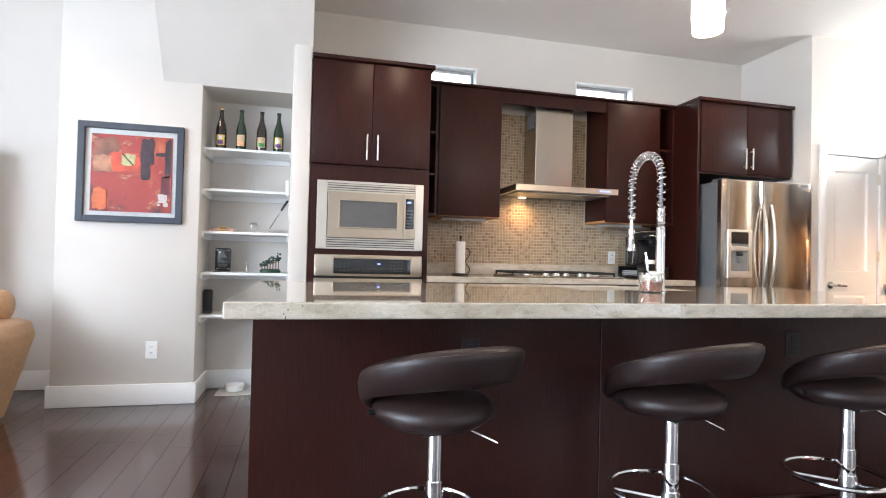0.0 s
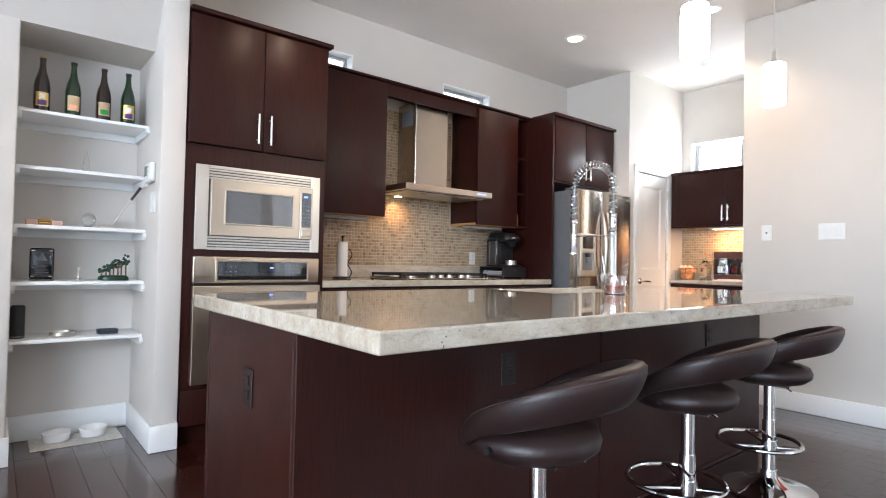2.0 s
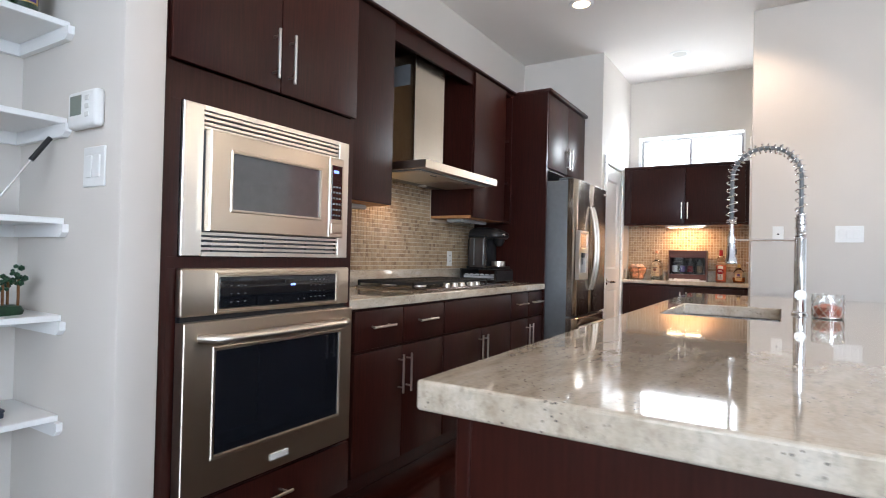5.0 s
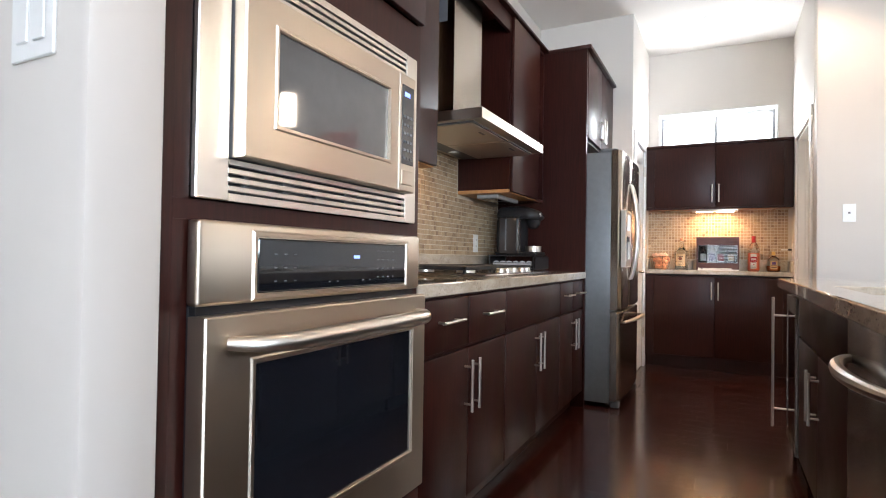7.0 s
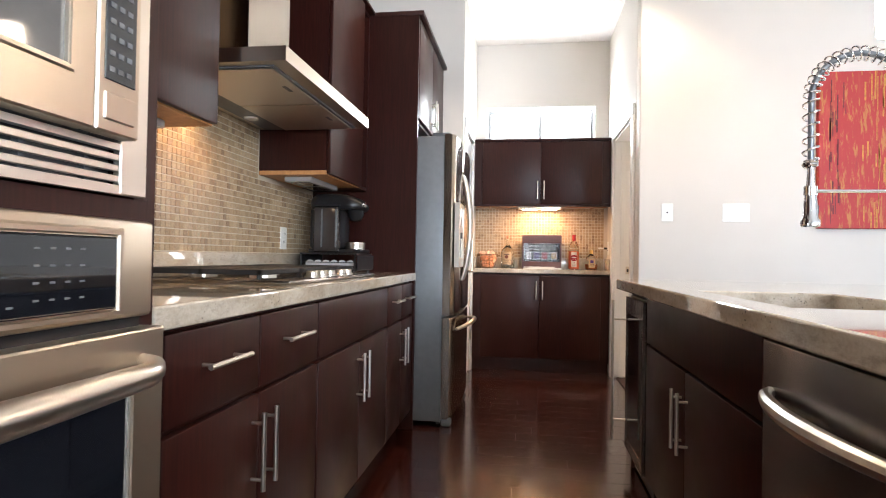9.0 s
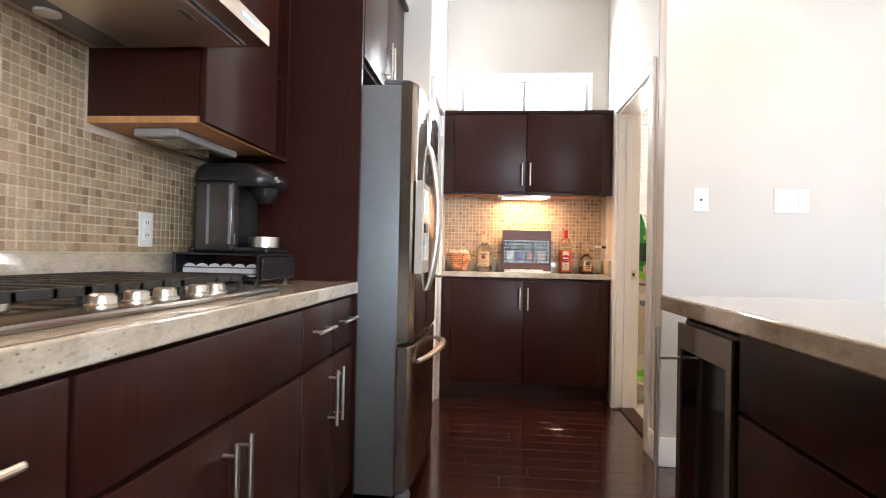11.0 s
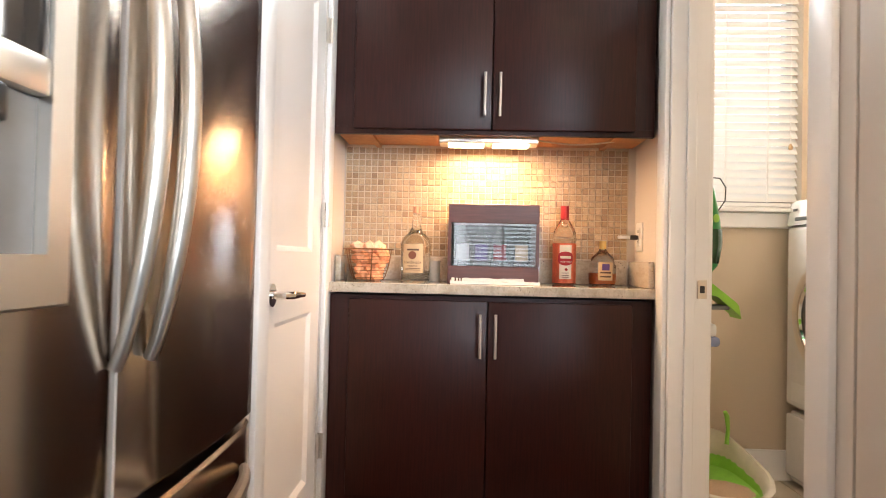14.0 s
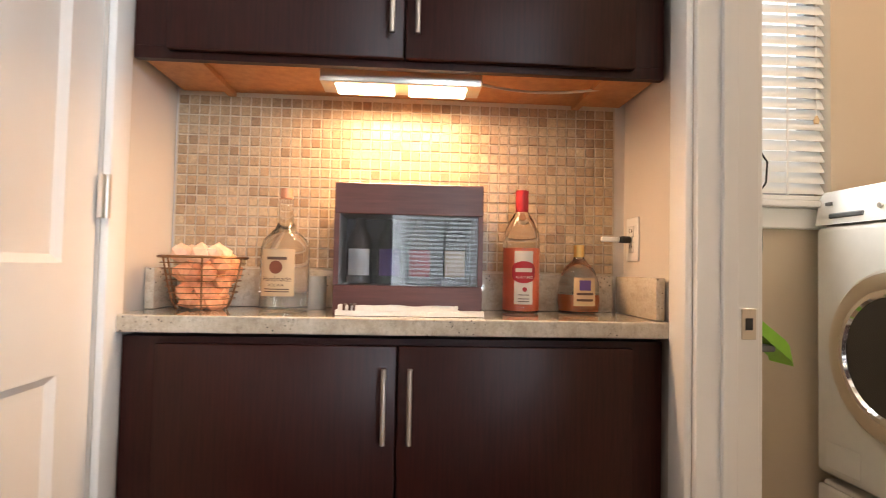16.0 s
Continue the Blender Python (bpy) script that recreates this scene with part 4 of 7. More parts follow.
# gas cooktop
ck = thing("gas_cooktop", (2.08, 4.54, 0.92), "stainless gas cooktop with black cast-iron grates", "cooktop")
part("tray", nb((1.62, 4.272, 0.9205), (2.58, 4.79, 0.934), 0.006, 2), M_DIMSTEEL, ck)
for i, (bx_, by_) in enumerate(((1.80, 4.45), (1.80, 4.67), (2.10, 4.58), (2.40, 4.45), (2.40, 4.67))):
    b = part("burner", cyl(nb(), (bx_, by_, 0.934), (bx_, by_, 0.948), 0.045, 20), M_ALU, ck)
    part("burner_cap", cyl(nb(), (bx_, by_, 0.948), (bx_, by_, 0.957), 0.034, 20), M_BLACKM, b)
for gx0, gx1 in ((1.645, 1.945), (1.955, 2.245), (2.255, 2.555)):
    bm = bmesh.new()
    gy0, gy1, gz = 4.385, 4.780, 0.960
    for p0, p1 in (((gx0, gy0), (gx1, gy0)), ((gx0, gy1), (gx1, gy1)), ((gx0, gy0), (gx0, gy1)), ((gx1, gy0), (gx1, gy1)), ((gx0, (gy0 + gy1) / 2), (gx1, (gy0 + gy1) / 2)), (((gx0 + gx1) / 2, gy0), ((gx0 + gx1) / 2, gy1)), ((gx0 + 0.07, gy0), (gx0 + 0.07, gy1)), ((gx1 - 0.07, gy0), (gx1 - 0.07, gy1))):
        box(bm, (min(p0[0], p1[0]) - 0.007, min(p0[1], p1[1]) - 0.007, gz - 0.012), (max(p0[0], p1[0]) + 0.007, max(p0[1], p1[1]) + 0.007, gz + 0.006), 0.002)
    for x in (gx0, gx1):
        for y in (gy0, gy1):
            box(bm, (x - 0.006, y - 0.006, 0.9342), (x + 0.006, y + 0.006, gz - 0.008))
    part("grate", bm, M_BLACKM, ck, "black cast-iron grate")
for kx in (1.90, 1.99, 2.078, 2.205, 2.28):
    kn = part("knob", lathe(nb(), (kx, 4.314, 0.9342), [(0.027, 0), (0.027, 0.005), (0.022, 0.007), (0.021, 0.020), (0.018, 0.023), (0.001, 0.0235)], 24), M_NICKEL, ck, "silver burner knob")

# ---- refrigerator ----
fr = thing("refrigerator", (3.69, 4.4, 0), "stainless french-door refrigerator with water dispenser", "refrigerator")
FX0, FX1 = 3.285, 4.195
part("body", nb((FX0 + 0.004, 4.052, 0.03), (FX1 - 0.004, 4.80, 1.742), 0.006, 2), M_GREYSIDE, fr, "grey enamelled case")
part("hinge_cover", nb((FX0 + 0.01, 4.02, 1.7425), (FX0 + 0.10, 4.13, 1.765), 0.006, 2), M_GREYSIDE, fr)
part("hinge_cover", nb((FX1 - 0.10, 4.02, 1.7425), (FX1 - 0.01, 4.13, 1.765), 0.006, 2), M_GREYSIDE, fr)
part("grille", nb((FX0 + 0.02, 4.06, 0.012), (FX1 - 0.02, 4.08, 0.0299)), M_BLACK, fr)
for x in (FX0 + 0.04, FX1 - 0.04):
    part("foot", nb((x - 0.03, 3.99, 0.001), (x + 0.03, 4.05, 0.045), 0.012, 2), M_GREYSIDE, fr)


def bowed(x0, x1, z0, z1, yf, yb, bow, n=12, cut=None):
    """A door leaf whose front swells gently outward between x0 and x1."""
    bm = bmesh.new()
    loops = []
    for i in range(n + 1):
        f = i / n
        x = x0 + (x1 - x0) * f
        e = min(f, 1 - f) * (x1 - x0)
        edge = 0.016 * max(0, 1 - e / 0.014) ** 2
        y = yf - bow * math.sin(math.pi * f) + edge
        loops.append([(x, y + 0.006, z0), (x, y, z0 + 0.008), (x, y, z1 - 0.008), (x, y + 0.006, z1), (x, yb, z1), (x, yb, z0)])
    return rings(bm, loops)


fm = 3.702
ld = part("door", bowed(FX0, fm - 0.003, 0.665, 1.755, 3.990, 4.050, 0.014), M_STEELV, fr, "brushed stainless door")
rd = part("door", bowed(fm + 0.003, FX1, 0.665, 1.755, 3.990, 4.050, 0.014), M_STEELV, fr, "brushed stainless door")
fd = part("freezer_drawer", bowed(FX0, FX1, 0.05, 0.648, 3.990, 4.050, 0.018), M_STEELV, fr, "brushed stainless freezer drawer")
for dd, hx in ((ld, fm - 0.036), (rd, fm + 0.044)):
    pts = [(hx, 3.980 - 0.050 * math.sin(math.pi * i / 24) ** 0.75, 0.862 + 0.70 * i / 24) for i in range(25)]
    part("handle", tube(nb(), pts, [0.009 + 0.006 * math.sin(math.pi * i / 24) for i in range(25)], 12), M_NICKEL, dd, "bowed satin steel handle")
part("door_gasket", nb((fm - 0.0028, 4.000, 0.67), (fm + 0.0028, 4.048, 1.75)), plain("pale_door_gasket", (0.55, 0.53, 0.50), 0.5), fr, "pale gasket strip between the doors")
pts = [(FX0 + 0.10 + 0.71 * i / 20, 3.975 - 0.075 * math.sin(math.pi * i / 20) ** 0.8, 0.575 + 0.02 * math.sin(math.pi * i / 20)) for i in range(21)]
part("handle", tube(nb(), pts, [0.010 + 0.006 * math.sin(math.pi * i / 20) for i in range(21)], 10), M_NICKEL, fd, "bowed satin steel handle")
dx0, dx1, dz0, dz1 = 3.307, 3.547, 0.955, 1.345
dp = part("dispenser", framed(nb(), (dx0, dx1, dz0, dz1), (dx0 + 0.035, dx1 - 0.035, dz0 + 0.055, dz1 - 0.020), 3.955, 3.987), M_ALU, ld, "silver dispenser surround")
part("dispenser_bar", nb((dx0 + 0.0355, 3.956, dz1 - 0.175), (dx1 - 0.0355, 3.986, dz1 - 0.1352), 0.004, 2), M_ALU, dp)
part("dispenser_display", nb((dx0 + 0.0355, 3.960, dz1 - 0.1345), (dx1 - 0.0355, 3.972, dz1 - 0.0205)), M_BGLASS, dp, "black touch display")
part("dispenser_recess", nb((dx0 + 0.0355, 3.970, dz0 + 0.0555), (dx1 - 0.0355, 3.978, dz1 - 0.1755)), plain("grey_dispenser_back", (0.22, 0.21, 0.20), 0.3), dp, "dark dispenser recess")
part("dispenser_spout", nb((3.397, 3.952, dz1 - 0.215), (3.457, 3.9695, dz1 - 0.177), 0.006, 2), M_BLACK, dp)
part("dispenser_paddle", nb((3.407, 3.960, dz1 - 0.27), (3.447, 3.9695, dz1 - 0.22), 0.004, 2), M_GREYSIDE, dp)
part("badge", nb((4.075, 3.973, 1.700), (4.135, 3.979, 1.715), 0.001), M_ALU, rd)

# ---- island ----
IX0, IX1, IY0, IY1 = -0.190, 2.905, 1.822, 3.108
isl = thing("kitchen_island", (1.36, 2.65, 0), CABL + "island with panelled sides", "kitchen island")
PX0, PX1, PY0, PY1 = -0.150, 2.865, 2.285, 3.058
seam = 1.225
part("front_panel", nb((PX0, PY0, 0.001), (seam - 0.003, PY0 + 0.02, 0.868), 0.002), M_CAB, isl)
part("front_panel", nb((seam + 0.003, PY0, 0.001), (PX1, PY0 + 0.02, 0.868), 0.002), M_CAB, isl)
part("seam_strip", nb((seam - 0.0028, PY0 + 0.006, 0.001), (seam + 0.0028, PY0 + 0.02, 0.868)), M_BLACK, isl)
part("end_panel", nb((PX0, PY0 + 0.0205, 0.001), (PX0 + 0.02, PY1 - 0.03, 0.868), 0.002), M_CAB, isl)
part("end_panel", nb((PX1 - 0.02, PY0 + 0.0205, 0.001), (PX1, PY1 - 0.022, 0.868), 0.002), M_CAB, isl)
part("corner_post", nb((PX0 - 0.001, PY1 - 0.0295, 0.001), (PX0 + 0.02, PY1 - 0.004, 0.868), 0.002), M_CAB, isl)
bm = nb((PX0 + 0.0205, PY1 - 0.045, 0.10), (0.672, PY1 - 0.025, 0.868))
box(bm, (PX0 + 0.0205, PY1 - 0.12, 0.001), (2.84, PY1 - 0.10, 0.0995))
part("back_frame", bm, M_CAB, isl)
part("shoe_mould", nb((PX0, PY0 - 0.012, 0.001), (PX1, PY0 - 0.0005, 0.02), 0.005, 2), M_CAB, isl)
sk = thing("sink_cabinet", (1.90, 2.9, 0), CABL + "sink cabinet with two doors on the island", "cabinet")
part("body", nb((1.295, 2.56, 0.10), (2.438, PY1 - 0.0225, 0.62)), M_CAB, sk)
part("face_frame", nb((1.295, PY1 - 0.0425, 0.62), (2.438, PY1 - 0.0225, 0.868)), M_CAB, sk)
part("false_front", nb((1.301, PY1 - 0.022, 0.672), (2.432, PY1, 0.86), 0.003, 2), M_CAB, sk)
for a, b, hx in ((1.301, 1.873, 1.841), (1.877, 2.432, 1.909)):
    d = part("door", nb((a, PY1 - 0.022, 0.115), (b, PY1, 0.662), 0.003, 2), M_CAB, sk)
    bar_handle(d, (hx, PY1, 0.410), (hx, PY1, 0.602), (0, 0.032, 0))

dwv = thing("dishwasher", (0.98, 2.9, 0), "stainless dishwasher with bowed handle, darkened for dark reflections", "dishwasher")
part("body", nb((0.680, 2.50, 0.10), (1.283, 3.03, 0.862)), M_GREYSIDE, dwv)
part("kick_plate", nb((0.682, 2.96, 0.012), (1.281, 2.975, 0.0995)), M_BLACK, dwv)
dd = part("door", nb((0.682, 3.031, 0.11), (1.281, 3.066, 0.855), 0.006, 2), M_DIMSTEEL, dwv, "brushed stainless door, dark reflections put into its colour")
pts = [(0.725 + 0.510 * i / 20, 3.068 + 0.060 * math.sin(math.pi * i / 20) ** 0.6, 0.752) for i in range(21)]
part("handle", tube(nb(), pts, [0.012 + 0.005 * math.sin(math.pi * i / 20) for i in range(21)], 10), M_NICKEL, dd, "bowed satin steel handle")

wc = thing("wine_cooler", (2.62, 2.9, 0), "undercounter wine cooler with black glass door", "wine cooler")
part("body", nb((2.444, 2.52, 0.10), (2.842, 3.046, 0.845)), M_BLACK, wc)
part("grille", nb((2.446, 3.00, 0.012), (2.840, 3.02, 0.0995)), M_BLACK, wc)
bm = bmesh.new()
for a, b, c, e in ((2.446, 2.478, 0.11, 0.838), (2.812, 2.842, 0.11, 0.838), (2.478, 2.812, 0.11, 0.16), (2.478, 2.812, 0.760, 0.838)):
    box(bm, (a, 3.047, c), (b, 3.070, e))
wd = part("door_frame", bm, M_DIMSTEEL, wc, "stainless door frame")
part("door_glass", nb((2.478, 3.060, 0.16), (2.812, 3.067, 0.760)), M_COOLGLASS, wd, "black door glass")
bar_handle(wd, (2.838, 3.070, 0.14), (2.838, 3.070, 0.82), (0, 0.062, 0), 0.007)

# countertop with the sink cut out
SX0, SX1, SY0, SY1 = 1.30, 1.93, 2.605, 2.998
itop = thing("island_countertop", (1.36, 2.46, 0.87), "thick cream speckled granite island countertop", "countertop")
bm = bmesh.new()
xs, ys = [IX0, SX0, SX1, IX1], [IY0, SY0, SY1, IY1]
grid = {}
for k, z in enumerate((0.870, 0.920)):
    for i, x in enumerate(xs):
        for jj, y in enumerate(ys):
            grid[i, jj, k] = bm.verts.new((x, y, z))
for i in range(3):
    for jj in range(3):
        if (i, jj) == (1, 1):
            continue
        bm.faces.new([grid[i, jj, 1], grid[i + 1, jj, 1], grid[i + 1, jj + 1, 1], grid[i, jj + 1, 1]])
        bm.faces.new([grid[i, jj, 0], grid[i, jj + 1, 0], grid[i + 1, jj + 1, 0], grid[i + 1, jj, 0]])
for i in range(3):
    bm.faces.new([grid[i, 0, 0], grid[i + 1, 0, 0], grid[i + 1, 0, 1], grid[i, 0, 1]])
    bm.faces.new([grid[i, 3, 0], grid[i, 3, 1], grid[i + 1, 3, 1], grid[i + 1, 3, 0]])
    bm.faces.new([grid[0, i, 0], grid[0, i, 1], grid[0, i + 1, 1], grid[0, i + 1, 0]])
    bm.faces.new([grid[3, i, 0], grid[3, i + 1, 0], grid[3, i + 1, 1], grid[3, i, 1]])
for a, b in (((1, 1), (2, 1)), ((2, 1), (2, 2)), ((2, 2), (1, 2)), ((1, 2), (1, 1))):
    bm.faces.new([grid[(*a, 0)], grid[(*a, 1)], grid[(*b, 1)], grid[(*b, 0)]])
bmesh.ops.recalc_face_normals(bm, faces=bm.faces)
sharp = [e for e in bm.edges if len(e.link_faces) == 2 and e.calc_face_angle(0) > 1.0]
bmesh.ops.bevel(bm, geom=sharp, offset=0.006, segments=3, affect='EDGES', profile=0.5)
part("slab", bm, M_GRAN, itop, smooth=0)
sn = thing("undermount_sink", (1.615, 2.80, 0.66), "stainless undermount kitchen sink", "sink")
bm = bmesh.new()
loops = []
for ins, z in ((-0.012, 0.869), (0.004, 0.869), (0.010, 0.70), (0.03, 0.672), (0.20, 0.668)):
    loops.append([(SX0 + ins, SY0 + ins, z), (SX1 - ins, SY0 + ins, z), (SX1 - ins, SY1 - ins, z), (SX0 + ins, SY1 - ins, z)])
rings(bm, [[(SX0 - 0.012, SY0 - 0.012, 0.862), (SX1 + 0.012, SY0 - 0.012, 0.862), (SX1 + 0.012, SY1 + 0.012, 0.862), (SX0 - 0.012, SY1 + 0.012, 0.862)]] + loops, cap=False)
f = bm.faces.new([v for v in bm.verts if abs(v.co.z - 0.668) < 1e-5][:4])
part("bowl", bm, M_SINK, sn)
part("drain", cyl(nb(), (1.615, 2.80, 0.6682), (1.615, 2.80, 0.672), 0.045, 20), M_CHROME, sn)

for name, at, axis, sign in (("island_outlet", (0.66, PY0, 0.685), 'y', -1), ("island_outlet", (2.20, PY0, 0.70), 'y', -1), ("island_outlet", (PX0, 2.625, 0.655), 'x', -1)):
    wall_plate(name, at, axis, sign, 0.075, 0.12, 1, "outlet", M_OUTLET, "dark brown outlet on the dark island panel", "outlet")

# spring-neck faucet
fa = thing("spring_faucet", (1.682, 2.54, 0.92), "chrome pull-down faucet with exposed spring neck", "faucet")
part("base", lathe(nb(), (1.682, 2.54, 0.9205), [(0.030, 0), (0.030, 0.006), (0.024, 0.012), (0.022, 0.09), (0.021, 0.30), (0.022, 0.305), (0.018, 0.31), (0.014, 0.315)], 24), M_CHROME, fa)
lvv = part("lever_hub", cyl(nb(), (1.662, 2.54, 1.0), (1.607, 2.54, 1.0), 0.020, 20), M_CHROME, fa)
part("lever", tube(nb(), [(1.617, 2.54, 1.01), (1.614, 2.545, 1.06), (1.607, 2.55, 1.105)], [0.006, 0.006, 0.005], 8), M_CHROME, lvv)
arc = []
for i in range(17):
    a = math.pi * i / 16
    arc.append((1.682, 2.54 + 0.123 - 0.123 * math.cos(a), 1.472 + 0.123 * math.sin(a)))
neck = [(1.682, 2.54, 1.22 + 0.252 * i / 6) for i in range(6)] + arc + [(1.682, 2.786, 1.472 - 0.19 * i / 5) for i in range(1, 6)]
part("hose", tube(nb(), neck, 0.008, 10), M_GREYSIDE, fa, "grey braided hose")


def along(pts, f):
    f = min(max(f, 0), 0.99999) * (len(pts) - 1)
    i = int(f)
    a, b = Vector(pts[i]), Vector(pts[i + 1])
    return a.lerp(b, f - i), (b - a).normalized()


coil, N, turns = [], 900, 31
for i in range(N):
    f = i / (N - 1)
    p, t = along(neck, f)
    u = Vector((1, 0, 0))
    w = t.cross(u)
    r = 0.0195
    a = 2 * math.pi * turns * f
    coil.append(p + r * (math.cos(a) * u + math.sin(a) * w))
part("spring", tube(nb(), coil, 0.0025, 5), M_CHROME, fa, "open chrome spring")
tight = [(1.682 + 0.0165 * math.cos(2 * math.pi * 16 * i / 320), 2.54 + 0.0165 * math.sin(2 * math.pi * 16 * i / 320), 1.235 + 0.085 * i / 320) for i in range(321)]
part("spring_collar", tube(nb(), tight, 0.0024, 5), M_CHROME, fa)
tight = [(1.682 + 0.0165 * math.cos(2 * math.pi * 4 * i / 90), 2.786 + 0.0165 * math.sin(2 * math.pi * 4 * i / 90), 1.282 + 0.02 * i / 90) for i in range(91)]
part("spring_end", tube(nb(), tight, 0.0026, 5), M_CHROME, fa)
part("holder_arm", cyl(nb(), (1.682, 2.54, 1.215), (1.682, 2.775, 1.215), 0.0045, 10), M_CHROME, fa)
part("holder_ring", cyl(nb(), (1.682, 2.786, 1.203), (1.682, 2.786, 1.228), 0.017, 16), M_CHROME, fa)
sh = part("spray_head", lathe(nb(), (1.682, 2.786, 1.115), [(0.020, 0), (0.024, 0.004), (0.024, 0.018), (0.019, 0.026), (0.016, 0.075), (0.012, 0.10), (0.009, 0.15), (0.008, 0.17)], 20), M_CHROME, fa)
part("spray_button", nb((1.679, 2.765, 1.152), (1.6823, 2.772, 1.177), 0.002), M_BLACK, sh)

# patterned candle glass beside the faucet
jr = thing("candle_glass", (1.575, 2.455, 0.9205), "silver lattice candle glass with reddish filling", "candle holder")
part("glass", lathe(nb(), (1.575, 2.455, 0.9205), [(0.047, 0), (0.050, 0.004), (0.051, 0.09), (0.049, 0.09), (0.047, 0.006), (0.001, 0.006)], 28), M_GLASS, jr)
part("filling", lathe(nb(), (1.575, 2.455, 0.9275), [(0.044, 0), (0.045, 0.035), (0.02, 0.045), (0.001, 0.046)], 20), plain("reddish_wax", (0.42, 0.10, 0.05), 0.5, var=0.4, scale=60), jr)
bm = bmesh.new()
for s in (1, -1):
    for k in range(10):
        a0 = 2 * math.pi * k / 10
        tube(bm, [(1.575 + 0.0515 * math.cos(a0 + s * 1.3 * i / 10), 2.455 + 0.0515 * math.sin(a0 + s * 1.3 * i / 10), 0.924 + 0.084 * i / 10) for i in range(11)], 0.0014, 4)
part("lattice", bm, M_CHROME, jr, "silver lattice overlay")

# ---- bar stools ----
def bar_stool(x, y, turn):
    s = thing("bar_stool", (0, 0, 0), "dark brown leather crescent-back stool on a chrome pedestal", "bar stool", "stools along the island")
    part("base", lathe(nb(), (0, 0, 0.001), [(0.20, 0), (0.205, 0.004), (0.20, 0.012), (0.14, 0.024), (0.07, 0.042), (0.040, 0.07), (0.036, 0.10), (0.001, 0.101)], 40), M_CHROME, s)
    part("column", cyl(nb(), (0, 0, 0.10), (0, 0, 0.34), 0.030, 20), M_CHROME, s)
    part("piston", cyl(nb(), (0, 0, 0.34), (0, 0, 0.525), 0.025, 20), M_CHROME, s)
    ring = part("footrest", tube(nb(), [(0.18 * math.cos(2 * math.pi * i / 36), 0.045 + 0.18 * math.sin(2 * math.pi * i / 36), 0.225) for i in range(36)], 0.0095, 8, True), M_CHROME, s)
    for a in (0.5, 2.64, 4.71):
        part("footrest_arm", cyl(nb(), (0.022 * math.cos(a), 0.022 * math.sin(a), 0.210), (0.178 * math.cos(a), 0.045 + 0.178 * math.sin(a), 0.225), 0.006, 8), M_CHROME, ring)
    part("collar", cyl(nb(), (0, 0, 0.200), (0, 0, 0.240), 0.036, 20), M_CHROME, s)
    part("lever", tube(nb(), [(0.02, 0, 0.508), (0.10, -0.035, 0.498), (0.20, -0.065, 0.448)], 0.005, 8), M_CHROME, s)
    part("seat_plate", nb((-0.09, -0.09, 0.512), (0.09, 0.09, 0.522)), M_BLACK, s)
    prof = [(0.10, 0.0), (0.165, 0.006), (0.192, 0.028), (0.197, 0.05), (0.185, 0.075), (0.15, 0.09), (0.08, 0.092), (0.001, 0.088)]
    seat = part("seat", lathe(nb(), (0, 0.02, 0.522), prof, 36), M_LEATHER, s, smooth=60)
    # padded crescent: low at its ends beside the seat, high behind
    loops, n, ends = [], 48, []
    seam_pts = []
    for i in range(n + 1):
        f = i / n
        a = math.radians(-90 + (f - 0.5) * 268)
        up = math.sin(math.pi * f)
        R = 0.215 + 0.035 * up
        cz = 0.560 + 0.185 * up ** 0.75
        hh = 0.026 + 0.034 * up ** 0.8
        tt = 0.020 + 0.014 * up
        if i in (0, n):
            hh, tt = 0.006, 0.006
        tilt = 0.40 * up
        c = Vector((R * math.cos(a), R * math.sin(a), cz))
        o = Vector((math.cos(a), math.sin(a), 0))
        lp = []
        for j2 in range(14):
            th2 = 2 * math.pi * j2 / 14
            du = tt * math.copysign(abs(math.cos(th2)) ** 0.75, math.cos(th2))
            dv = hh * math.copysign(abs(math.sin(th2)) ** 0.75, math.sin(th2))
            lp.append(c + o * (du + tilt * dv) + Vector((0, 0, dv - tilt * du * 0.3)))
        loops.append(lp)
        if 4 <= i <= n - 4:
            th2 = 0.95
            du, dv = tt * math.cos(th2) ** 0.75 + 0.0008, hh * math.sin(th2) ** 0.75
            seam_pts.append(c + o * (du + tilt * dv) + Vector((0, 0, dv - tilt * du * 0.3)))
    back = part("backrest", rings(nb(), loops), M_LEATHER, s, smooth=70)
    part("stitching", tube(nb(), seam_pts, 0.0012, 4), plain("brown_thread", (0.09, 0.055, 0.045), 0.7), back)
    for sgn in (1, -1):
        part("bracket", cyl(nb(), (sgn * 0.186, 0.05, 0.566), (sgn * 0.212, 0.05, 0.566), 0.009, 12), M_BLACK, s)
    s.matrix_basis = pose(x, y, 0, 0, 0, turn)
    return s


st = bar_stool(0.447, 1.955, 16)
copy_thing(st, pose(1.323, 1.955, 0, 0, 0, 14))
copy_thing(st, pose(2.13, 1.96, 0, 0, 0, 12))

